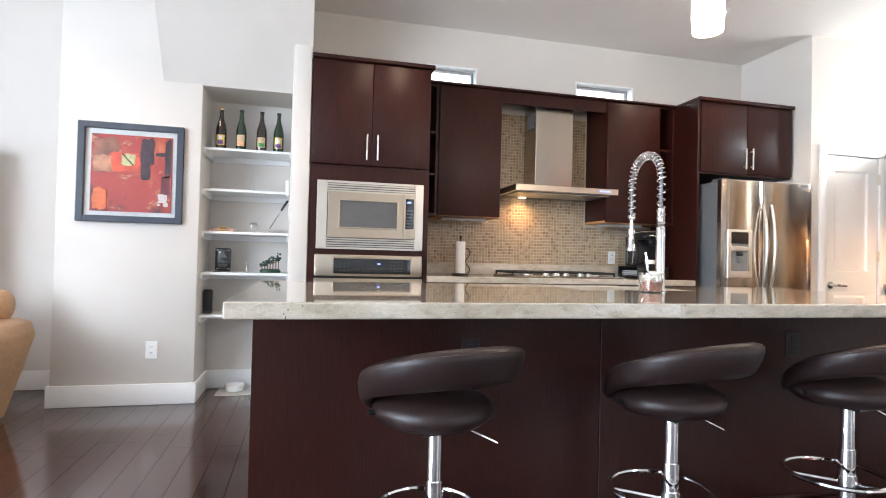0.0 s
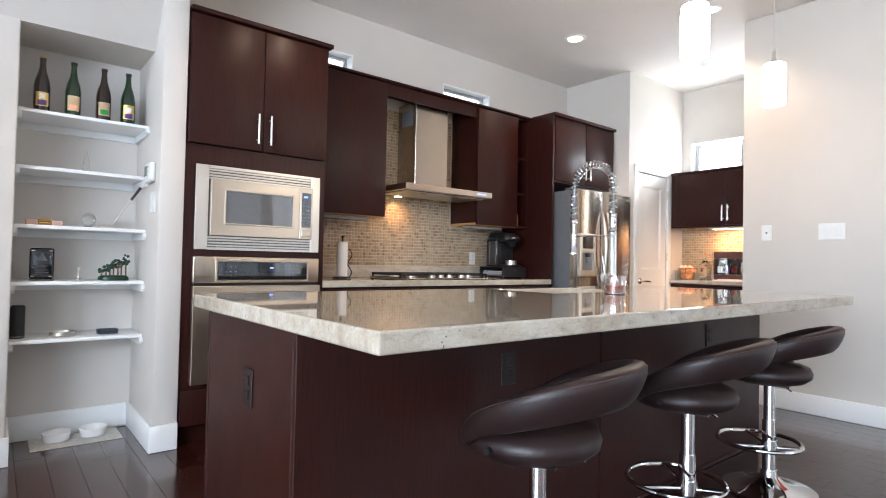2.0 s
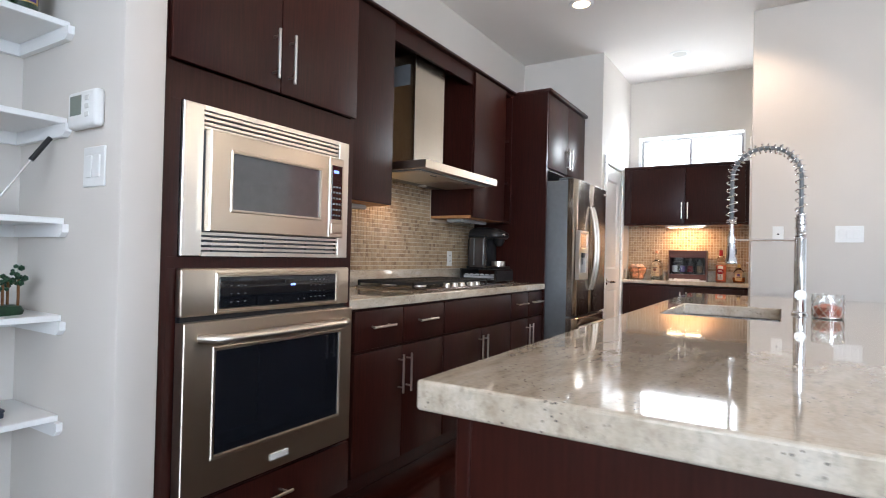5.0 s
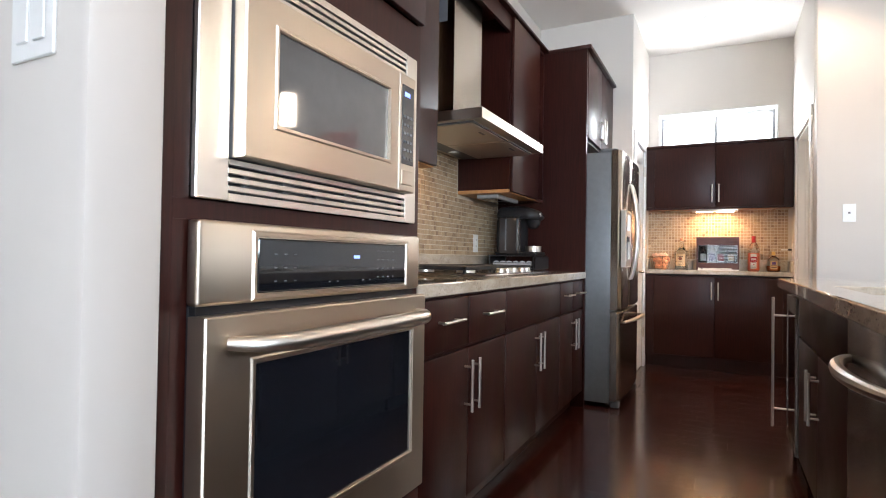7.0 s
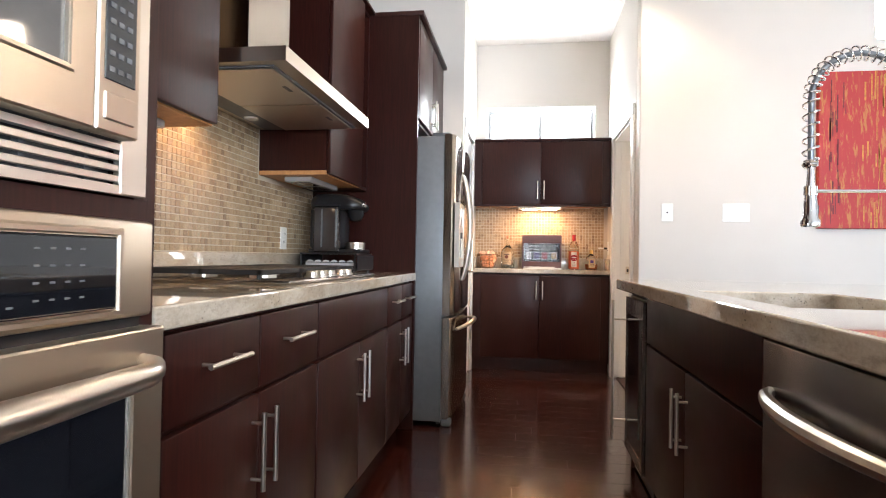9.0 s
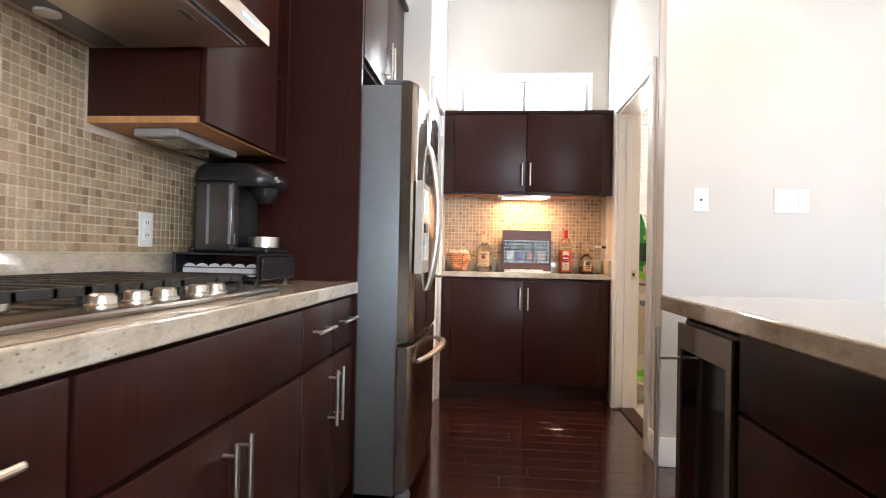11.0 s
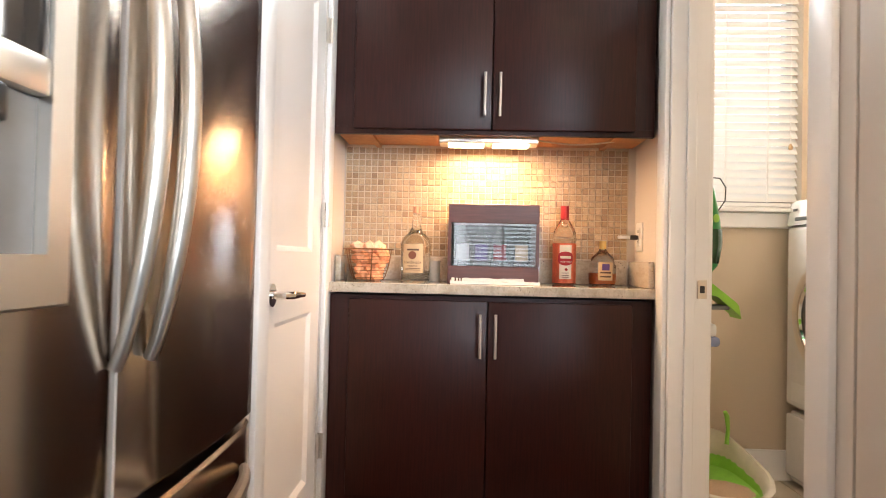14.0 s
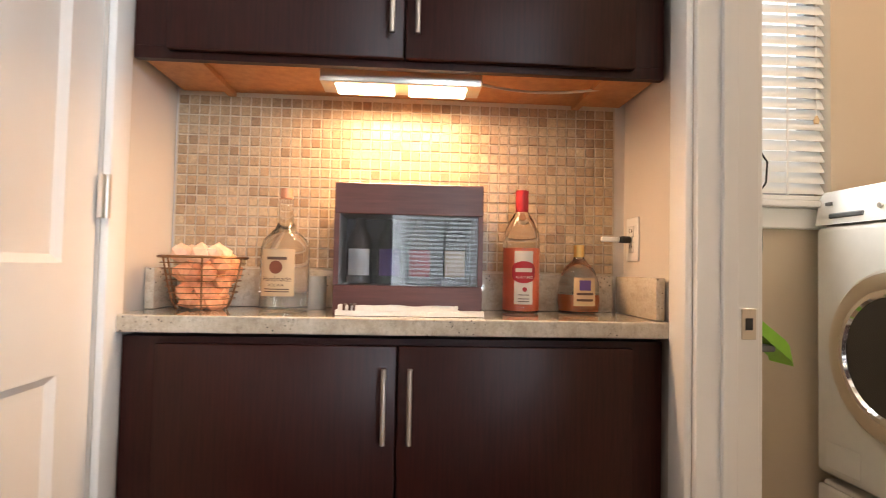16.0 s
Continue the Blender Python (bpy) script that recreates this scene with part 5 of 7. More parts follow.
# ---- pendants and recessed lamps ----
def pendant(x, y):
    p = thing("pendant_lamp", (x, y, 1.957), "lit opal glass cylinder pendant on a thin rod", "pendant lamp", "pendants over the island")
    part("shade", lathe(nb(), (x, y, 1.957), [(0.040, 0.0), (0.055, 0.003), (0.0585, 0.06), (0.0585, 0.17), (0.054, 0.226), (0.020, 0.229), (0.001, 0.229)], 28), M_SHADE, p, "glowing opal glass shade")
    part("cap", lathe(nb(), (x, y, 2.186), [(0.022, 0), (0.022, 0.012), (0.010, 0.03), (0.008, 0.08), (0.001, 0.081)], 16), M_CHROME, p)
    part("rod", cyl(nb(), (x, y, 2.26), (x, y, CEIL - 0.02), 0.0035, 8), M_NICKEL, p)
    part("canopy", lathe(nb(), (x, y, CEIL - 0.025), [(0.02, 0), (0.055, 0.008), (0.06, 0.0245)], 24), M_NICKEL, p)
    for s in (-1, 1):
        part("shade_pin", cyl(nb(), (x + s * 0.054, y, 2.16), (x + s * 0.068, y, 2.16), 0.004, 8), M_CHROME, p)


for px_, py_ in PENDANTS:
    pendant(px_, py_)


def recessed(x, y, lit):
    r = thing("recessed_light", (x, y, CEIL - 0.008), "lit round recessed ceiling light with white trim" if lit else "unlit round recessed ceiling light", "ceiling light", "recessed ceiling lights")
    bm = bmesh.new()
    lathe(bm, (x, y, CEIL - 0.008), [(0.062, 0.0075), (0.064, 0.002), (0.078, 0.0), (0.092, 0.004), (0.094, 0.0078)], 36)
    part("trim_ring", bm, M_TRIM, r)
    part("lens", lathe(nb(), (x, y, CEIL - 0.006), [(0.061, 0.0), (0.058, 0.004), (0.001, 0.0045)], 28), M_LAMP if lit else M_CERAM, r)


for cx, cy in CANS:
    recessed(cx, cy, True)
recessed(4.59, 3.444, False)

# ---- bar ----
BXF, BY0, BY1 = 5.045, 2.828, 4.032
bb = thing("bar_base_cabinet", (5.18, 3.42, 0), CABL + "two-door bar base cabinet", "cabinet")
part("body", nb((BXF, BY0, 0.10), (5.318, BY1, 0.872)), M_CAB, bb)
part("toe_kick", nb((BXF + 0.05, BY0, 0.001), (BXF + 0.065, BY1, 0.0995)), M_CAB, bb)
bm_ = 3.436
for a, b, hy in ((BY0 + 0.075, bm_ - 0.002, bm_ - 0.028), (bm_ + 0.002, BY1 - 0.075, bm_ + 0.028)):
    d = part("door", nb((BXF - 0.021, a, 0.125), (BXF - 0.001, b, 0.858), 0.004, 2), M_CAB, bb)
    bar_handle(d, (BXF - 0.021, hy, 0.652), (BXF - 0.021, hy, 0.814), (-0.032, 0, 0))
bt = thing("bar_countertop", (5.17, 3.42, 0.88), "cream speckled granite bar top with upstands", "countertop")
part("slab", nb((5.014, BY0 - 0.008, 0.882), (5.318, BY1 + 0.012, 0.92), 0.004, 3), M_GRAN, bt, smooth=0)
part("upstand", nb((5.296, BY0 + 0.02, 0.9205), (5.318, BY1 - 0.012, 1.02), 0.003, 2), M_GRAN, bt)
part("side_splash", nb((5.045, BY0 - 0.008, 0.9205), (5.2955, BY0 + 0.0145, 1.02), 0.003, 2), M_GRAN, bt)
part("side_splash", nb((5.16, BY1 - 0.0105, 0.9205), (5.2955, BY1 + 0.012, 1.02), 0.003, 2), M_GRAN, bt)
bu = thing("bar_upper_cabinet", (5.18, 3.42, 1.497), CABL + "two-door upper cabinet over the bar", "cabinet")
part("body", nb((BXF, BY0, 1.513), (5.318, BY1, 2.0695)), M_CAB, bu)
bm = nb((BXF, BY0, 1.485), (BXF + 0.02, BY1, 1.5125))
box(bm, (BXF - 0.018, BY0 - 0.004, 2.0700), (5.318, BY1 + 0.004, 2.094), 0.004)
part("rail_and_cornice", bm, M_CAB, bu)
bm = nb((BXF + 0.0205, BY0, 1.498), (5.318, BY1, 1.5125))
for y in (BY0 + 0.12, BY1 - 0.14):
    box(bm, (BXF + 0.021, y, 1.485), (5.318, y + 0.02, 1.4978))
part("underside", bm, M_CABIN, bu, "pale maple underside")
for a, b, hy in ((BY0 + 0.075, bm_ - 0.002, bm_ - 0.028), (bm_ + 0.002, BY1 - 0.075, bm_ + 0.028)):
    d = part("door", nb((BXF - 0.021, a, 1.501), (BXF - 0.001, b, 2.060), 0.004, 2), M_CAB, bu)
    bar_handle(d, (BXF - 0.021, hy, 1.545), (BXF - 0.021, hy, 1.707), (-0.032, 0, 0))
bl = thing("bar_strip_light", (5.14, 3.44, 1.47), "lit twin-lens strip light under the bar cabinet", "light")
part("housing", nb((5.095, 3.25, 1.466), (5.185, 3.635, 1.4975), 0.004, 2), M_NICKEL, bl)
for a, b in ((3.285, 3.425), (3.46, 3.60)):
    part("lens", nb((5.105, a, 1.461), (5.178, b, 1.4665), 0.002), M_LAMP, bl, "glowing lens")
part("cord", tube(nb(), [(5.14, 3.25 - 0.3 * i / 12, 1.488 - 0.014 * math.sin(math.pi * i / 12)) for i in range(13)], 0.0035, 6), M_NICKEL, bl, "grey armoured flex")


def bottle(name, c, prof, mat, label, seg=24):
    b = thing(name, c, label, "bottle")
    part("glass", lathe(nb(), c, prof, seg), mat, b, smooth=50)
    return b


def wrap(b, c, r, z0, z1, a0, a1, mat, name="label", lab="", n=14, grow=0.0008):
    """A paper label that hugs a round bottle between two angles (degrees)."""
    bm = bmesh.new()
    lo = []
    for i in range(n + 1):
        a = math.radians(a0 + (a1 - a0) * i / n)
        lo.append([(c[0] + rr * math.cos(a), c[1] + rr * math.sin(a), c[2] + z) for rr, z in ((r + 0.0001, z0), (r + grow, z0), (r + grow, z1), (r + 0.0001, z1))])
    return part(name, rings(bm, lo), mat, b, lab, 50)


def lettering(b, c, r, z, body, size, mat, squeeze=1.0):
    """Words bent round a bottle label, centred on the side facing the room."""
    cu = bpy.data.curves.new("lettering", 'FONT')
    cu.body, cu.size, cu.align_x = body, size, 'CENTER'
    ob = bpy.data.objects.new("lettering", cu)
    me = bpy.data.meshes.new_from_object(ob)
    bm = bmesh.new()
    bm.from_mesh(me)
    for v in bm.verts:
        a = math.pi + v.co.x * squeeze / r
        v.co = Vector((c[0] + r * math.cos(a), c[1] + r * math.sin(a), c[2] + z + v.co.y))
    bpy.data.objects.remove(ob)
    bpy.data.curves.remove(cu)
    bpy.data.meshes.remove(me)
    return part("lettering", bm, mat, b)


ZC = 0.9205
# tall clear spirit bottle with a cream label
c = (5.205, 3.725, ZC)
b = bottle("spirit_bottle", c, [(0.045, 0), (0.058, 0.003), (0.060, 0.02), (0.060, 0.15), (0.052, 0.175), (0.028, 0.20), (0.018, 0.22), (0.016, 0.275), (0.001, 0.276)], M_GLASS, "clear glass spirit bottle with cream label")
part("spirit", lathe(nb(), c, [(0.043, 0.006), (0.055, 0.010), (0.056, 0.045), (0.001, 0.0455)], 24), M_CLEARLIQ, b)
part("stopper", lathe(nb(), (c[0], c[1], ZC + 0.277), [(0.0155, 0), (0.0155, 0.026), (0.001, 0.027)], 16), plain("copper_cap", (0.55, 0.25, 0.14), 0.4), b)
lb = wrap(b, c, 0.060, 0.036, 0.150, 138, 222, M_CREAM, "label", "cream paper label")
wrap(b, c, 0.0609, 0.124, 0.131, 158, 204, M_INK, "print")
lettering(b, c, 0.0612, 0.072, "Handmade", 0.017, M_INK)
lettering(b, c, 0.0612, 0.060, "VODKA", 0.009, M_INK, 1.3)
for zz in (0.046, 0.052):
    wrap(b, c, 0.0609, zz, zz + 0.0022, 152, 210, M_INK, "print")
md = part("medallion", cyl(nb(), (c[0] - 0.0600, c[1], ZC + 0.106), (c[0] - 0.0622, c[1], ZC + 0.106), 0.016, 24), plain("brown_seal", (0.20, 0.06, 0.03), 0.5), b)
b.rotation_euler = (0, 0, radians(-8))

# pink flavoured spirit
M_CREAMW = plain("off_white_label", (0.72, 0.66, 0.58), 0.6, var=0.04)
c = (5.235, 3.120, ZC)
pr = [(0.036, 0), (0.047, 0.003), (0.048, 0.02), (0.048, 0.185), (0.044, 0.212), (0.030, 0.243), (0.018, 0.262), (0.0155, 0.275), (0.0155, 0.290), (0.001, 0.291)]
b = bottle("flavoured_spirit_bottle", c, pr, M_GLASS, "clear bottle of pink grapefruit spirit with red label")
part("drink", lathe(nb(), c, [(0.034, 0.004), (0.0455, 0.007), (0.0462, 0.02), (0.0462, 0.168), (0.001, 0.1685)], 24), M_PINK, b, "orange-pink drink", 50)
part("cap", lathe(nb(), (c[0], c[1], ZC + 0.292), [(0.0165, -0.03), (0.017, 0), (0.017, 0.028), (0.001, 0.029)], 20), M_REDL, b, "red foil cap")
wrap(b, c, 0.048, 0.024, 0.160, 148, 206, M_CREAMW, "label", "white paper label")
bm = bmesh.new()
cols = []
for i in range(19):
    u = -1 + 2 * i / 18
    ang = math.radians(177 + 36 * u)
    hgt = 0.010 + 0.018 * math.sqrt(max(0.0, 1 - u * u))
    cols.append([(c[0] + rr * math.cos(ang), c[1] + rr * math.sin(ang), c[2] + 0.106 + s * hgt) for rr, s in ((0.0486, -1), (0.0494, -1), (0.0494, 1), (0.0486, 1))])
part("label_badge", rings(bm, cols), M_REDL, b, "red oval badge", 50)
wrap(b, c, 0.0496, 0.106, 0.116, 152, 202, M_CREAMW, "print")
lettering(b, c, 0.0499, 0.090, "RUBY RED", 0.0085, M_CREAMW, 1.2)
part("label_dot", cyl(nb(), (c[0] - 0.0484, c[1], c[2] + 0.062), (c[0] - 0.0492, c[1], c[2] + 0.062), 0.006, 16), M_REDL, b)
for zz in (0.030, 0.037, 0.047):
    wrap(b, c, 0.0489, zz, zz + 0.002, 160, 194, M_INK, "print")
# squat whisky bottle
c = (5.245, 2.962, ZC)
b = bottle("whisky_bottle", c, [(0.040, 0), (0.052, 0.004), (0.055, 0.03), (0.053, 0.08), (0.042, 0.115), (0.022, 0.135), (0.014, 0.145), (0.013, 0.165), (0.001, 0.166)], M_GLASS, "squat clear whisky bottle, a third full")
part("drink", lathe(nb(), c, [(0.038, 0.004), (0.0495, 0.007), (0.0525, 0.03), (0.0520, 0.050), (0.001, 0.0505)], 24), M_WHISKY, b, "amber whisky", 50)
part("cap", lathe(nb(), (c[0], c[1], ZC + 0.1665), [(0.0145, -0.018), (0.0145, 0.014), (0.001, 0.015)], 16), M_GOLD, b)
wrap(b, c, 0.0555, 0.022, 0.095, 150, 210, M_CREAM, "label", "cream and purple label")
wrap(b, c, 0.0565, 0.062, 0.088, 165, 195, M_PURPLE, "label_crest")
for zz in (0.034, 0.050):
    wrap(b, c, 0.0565, zz, zz + 0.006, 158, 202, M_INK, "print")

# glass-fronted wine preserver box with bottles inside
WX0, WX1, WY0, WY1, WZ = 5.104, 5.270, 3.240, 3.592, ZC
wb = thing("wine_dispenser_box", ((WX0 + WX1) / 2, (WY0 + WY1) / 2, WZ), "red-brown wooden wine cabinet with dark glass front", "wine cabinet")
part("base", nb((WX0, WY0, WZ), (WX1, WY1, WZ + 0.068), 0.002), M_WBOX, wb)
part("top", nb((WX0, WY0, WZ + 0.236), (WX1, WY1, WZ + 0.310), 0.002), M_WBOX, wb)
for a, b_ in ((WY0, WY0 + 0.012), (WY1 - 0.012, WY1)):
    part("side", nb((WX0, a, WZ + 0.0685), (WX1, b_, WZ + 0.2355)), M_WBOX, wb)
part("back", nb((WX1 - 0.012, WY0 + 0.0125, WZ + 0.0685), (WX1 - 0.001, WY1 - 0.0125, WZ + 0.2355)), M_BLACK, wb)
gm = plain("smoked_glass", (0.86, 0.88, 0.92), 0.01, trans=1.0, var=0, ior=1.62)
part("front_glass", nb((WX0 + 0.004, WY0 + 0.0125, WZ + 0.0685), (WX0 + 0.008, WY1 - 0.0125, WZ + 0.2355)), gm, wb, "smoked reflective glass")
for y, lm, gl in ((3.535, M_PAPER, M_BROWNG), (3.462, M_PURPLE, M_GREENG), (3.390, M_REDL, M_BROWNG), (3.305, M_CREAM, M_GREENG)):
    c = (5.152, y, WZ + 0.069)
    b = bottle("wine_bottle", c, [(0.026, 0), (0.031, 0.003), (0.0315, 0.10), (0.024, 0.120), (0.0125, 0.138), (0.0125, 0.160), (0.001, 0.161)], gl, "dark wine bottle standing in the wine cabinet")
    wrap(b, c, 0.0315, 0.022, 0.085, 130, 230, lm, "label")

# folded tea towel
M_LINEN = plain("white_linen", (0.66, 0.64, 0.60), 0.9, var=0.06, scale=200, tex=0.3)
tt = thing("tea_towel", (5.095, 3.41, ZC), "folded white tea towel with black stripes", "towel")
for k, (dx, dy0, dy1) in enumerate(((0.0, 3.24, 3.58), (0.006, 3.30, 3.575))):
    bm = bmesh.new()
    lo = []
    for i in range(15):
        y = dy0 + (dy1 - dy0) * i / 14
        w = 0.004 * math.sin(i * 0.9 + k)
        z = ZC + 0.0005 + k * 0.011
        lo.append([(5.060 + dx + w, y, z), (5.118, y, z), (5.1175, y, z + 0.010 + 0.002 * math.sin(i)), (5.066 + dx + w, y, z + 0.011 + 0.002 * math.cos(i * 1.7))])
    part("fold", rings(bm, lo), M_LINEN, tt, smooth=60)
for y in (3.535, 3.545, 3.558):
    part("stripe", nb((5.0625, y, ZC + 0.0115), (5.112, y + 0.005, ZC + 0.0255), 0.001), M_INK, tt)

# wire basket of salt stones
bk = thing("salt_stone_basket", (5.19, 3.915, ZC), "bronze wire basket filled with pink salt stones", "basket")
c = (5.175, 3.912, ZC)
for k in range(9):
    f = k / 8
    r = 0.064 + 0.036 * f ** 0.6
    part("wire_hoop", tube(nb(), [(c[0] + r * math.cos(2 * math.pi * i / 28), c[1] + r * math.sin(2 * math.pi * i / 28), ZC + 0.014 + 0.112 * f) for i in range(28)], 0.0032 if k == 8 else 0.0012, 5, True), M_BRONZE, bk)
for k in range(6):
    a = 2 * math.pi * k / 6 + 0.3
    part("wire_rib", tube(nb(), [(c[0] + (0.062 + 0.036 * f ** 0.6) * math.cos(a), c[1] + (0.062 + 0.036 * f ** 0.6) * math.sin(a), ZC + 0.004 + 0.122 * f) for f in [i / 8 for i in range(9)]], 0.0022, 5), M_BRONZE, bk)
M_PALESALT = plain("pale_salt_stones", (0.84, 0.52, 0.36), 0.6, var=0.12, scale=40, tex=0.3)
rnd = random.Random(5)
for k in range(72):
    f = (k // 12) / 5.0
    rr = (0.044 + 0.036 * min(f, 1.0)) * math.sqrt(rnd.random())
    a = rnd.random() * 6.283
    s = rnd.uniform(0.020, 0.028)
    bm = bmesh.new()
    bmesh.ops.create_icosphere(bm, subdivisions=1, radius=s)
    for v in bm.verts:
        v.co *= rnd.uniform(0.8, 1.15)
    bmesh.ops.translate(bm, verts=bm.verts, vec=(c[0] + rr * math.cos(a), c[1] + rr * math.sin(a), ZC + 0.022 + 0.112 * f))
    part("stone", bm, M_SALT if f < 0.99 else M_PALESALT, bk, smooth=0)
# plug and flex by the outlet
pg = thing("plug_adapter", (5.25, 2.82, 1.12), "black plug with a white connector on the wall outlet", "plug")
part("plug", nb((5.238, 2.820, 1.110), (5.260, 2.852, 1.128), 0.004), M_BLACK, pg)
part("connector", nb((5.238, 2.8525, 1.112), (5.252, 2.902, 1.126), 0.003), M_WHITEP, pg)
solo("pillar_candle", lathe(nb(), (5.25, 3.655, ZC), [(0.026, 0), (0.028, 0.003), (0.028, 0.085), (0.001, 0.085)], 20), plain("grey_stone_cup", (0.42, 0.38, 0.32), 0.5, tex=0.3), "grey stone tumbler behind the bottle", "cup")

# ---- back counter things ----
pt = thing("paper_towel_holder", (1.27, 4.62, 0.9205), "paper towel roll on a black scrolled stand", "paper towel holder")
part("base", tube(nb(), [(1.27 + 0.065 * math.cos(2 * math.pi * i / 24), 4.62 + 0.065 * math.sin(2 * math.pi * i / 24), 0.927) for i in range(24)], 0.005, 6, True), M_BLACKM, pt)
part("cross_bar", cyl(nb(), (1.205, 4.62, 0.927), (1.335, 4.62, 0.927), 0.005, 8), M_BLACKM, pt)
part("spindle", cyl(nb(), (1.27, 4.62, 0.925), (1.27, 4.62, 1.225), 0.006, 10), M_BLACKM, pt)
part("finial", lathe(nb(), (1.27, 4.62, 1.222), [(0.004, 0), (0.012, 0.008), (0.012, 0.016), (0.001, 0.024)], 12), M_BLACKM, pt)
part("roll", lathe(nb(), (1.27, 4.62, 0.935), [(0.018, 0), (0.040, 0.001), (0.040, 0.262), (0.018, 0.263)], 28), M_PAPER, pt, "white paper roll")
scr = [(1.335 + 0.018 * math.sin(i * 0.55), 4.62, 0.93 + 0.012 * i) for i in range(19)]
part("scroll", tube(nb(), scr, 0.004, 6), M_BLACKM, pt)

pod = thing("pod_drawer", (2.93, 4.60, 0.9205), "black coffee pod drawer under the coffee maker", "drawer unit")
DX0, DX1, DY0, DY1, DZ0, DZ1 = 2.780, 3.080, 4.440, 4.755, 0.934, 1.026
part("bottom", nb((DX0, DY0, DZ0), (DX1, DY1, DZ0 + 0.006)), M_BLACK, pod)
part("top", nb((DX0, DY0, DZ1 - 0.008), (DX1, DY1, DZ1), 0.002), M_BLACK, pod)
part("back", nb((DX0 + 0.010, DY1 - 0.012, DZ0 + 0.0065), (DX1 - 0.010, DY1, DZ1 - 0.0085)), M_BLACK, pod)
for x in (DX0, DX1 - 0.008):
    for y in (DY0 + 0.004, DY1 - 0.014):
        part("corner_post", nb((x, y, DZ0 + 0.0065), (x + 0.008, y + 0.010, DZ1 - 0.0085)), M_BLACK, pod)
    for z in (0.956, 0.976):
        part("side_rail", cyl(nb(), (x + 0.004, DY0 + 0.015, z), (x + 0.004, DY1 - 0.015, z), 0.0022, 6), M_BLACK, pod)
dfr = part("drawer_front", nb((DX0, DY0 - 0.008, DZ0 + 0.002), (DX1, DY0 - 0.0005, DZ1 - 0.010), 0.003), M_BLACK, pod)
part("knob", lathe(nb(), (0, 0, 0), [(0.007, 0), (0.007, 0.010), (0.013, 0.014), (0.014, 0.022), (0.001, 0.026)], 16), M_CHROME, dfr, "chrome knob").matrix_basis = Matrix.Translation(Vector((2.93, DY0 - 0.008, 0.970)) - pod.location) @ Matrix.Rotation(math.pi / 2, 4, 'X')
part("badge", nb((2.915, DY0 - 0.0092, 0.995), (2.945, DY0 - 0.0079, 1.000)), M_KEYGREY, dfr)
for i in range(6):
    y = 4.485 + 0.045 * i
    part("pod", cyl(nb(), (2.815, y, 0.9665), (2.851, y + 0.012, 0.9665), 0.023, 14, 0.018), M_POD, pod, "white coffee pod")
for x in (DX0 + 0.02, DX1 - 0.02):
    for y in (DY0 + 0.02, DY1 - 0.02):
        part("foot", cyl(nb(), (x, y, 0.9205), (x, y, DZ0 + 0.001), 0.010, 10), M_BLACK, pod)
CZ = DZ1 + 0.0005
cm = thing("coffee_maker", (2.94, 4.60, CZ), "black single-cup coffee maker with silver rim", "coffee maker")
part("base", nb((2.845, 4.445, CZ), (3.05, 4.735, CZ + 0.022), 0.008, 3), M_BLACK, cm)
part("column", nb((2.862, 4.565, CZ + 0.0225), (3.045, 4.735, 1.270), 0.015, 3), M_BLACK, cm)
part("drip_tray", cyl(nb(), (2.945, 4.500, CZ + 0.0225), (2.945, 4.500, CZ + 0.060), 0.054, 28), M_NICKEL, cm, "silver drip tray")


def dome(y0, y1, x0, x1, z):
    """A rounded rectangle outline for the brewer head."""
    n = 28
    return [((x0 + x1) / 2 + (x1 - x0) / 2 * math.copysign(abs(math.cos(2 * math.pi * i / n)) ** 0.5, math.cos(2 * math.pi * i / n)), (y0 + y1) / 2 + (y1 - y0) / 2 * math.copysign(abs(math.sin(2 * math.pi * i / n)) ** 0.5, math.sin(2 * math.pi * i / n)), z) for i in range(n)]


part("head", rings(nb(), [dome(4.455, 4.735, 2.835, 3.055, 1.262), dome(4.440, 4.740, 2.830, 3.060, 1.280), dome(4.445, 4.740, 2.832, 3.058, 1.305), dome(4.480, 4.730, 2.840, 3.050, 1.330), dome(4.530, 4.710, 2.860, 3.030, 1.346), dome(4.580, 4.680, 2.90, 2.99, 1.352)]), M_BLACK, cm, smooth=60)
part("brew_cup", lathe(nb(), (2.945, 4.500, 1.205), [(0.016, 0), (0.030, 0.006), (0.043, 0.030), (0.048, 0.062), (0.001, 0.063)], 24), M_BLACK, cm, smooth=50)
part("silver_rim", rings(nb(), [[(2.945 + r * math.cos(math.pi + math.pi * i / 24), 4.505 + r * 0.92 * math.sin(math.pi + math.pi * i / 24), z + 0.012 * math.sin(math.pi * i / 24)) for i in range(25)] for r, z in ((0.062, 1.276), (0.084, 1.272), (0.088, 1.282), (0.080, 1.292), (0.062, 1.292))], cap=False), M_CHROME, cm, "chrome handle rim", 50)
tk_ = part("water_tank", nb((2.808, 4.555, CZ + 0.004), (2.8605, 4.695, 1.275), 0.012, 3), plain("smoked_tank", (0.034, 0.028, 0.026), 0.08, coat=0.3), cm, "smoked water tank")
for y in (4.561, 4.640):
    part("tank_rib", nb((2.8062, y, CZ + 0.03), (2.8079, y + 0.010, 1.262), 0.0005), M_GREYSIDE, tk_)
part("tank_lid", nb((2.806, 4.551, 1.2755), (2.834, 4.698, 1.286), 0.003), M_BLACK, cm)
for ob in (pod, cm):
    ob.location.x += 0.04
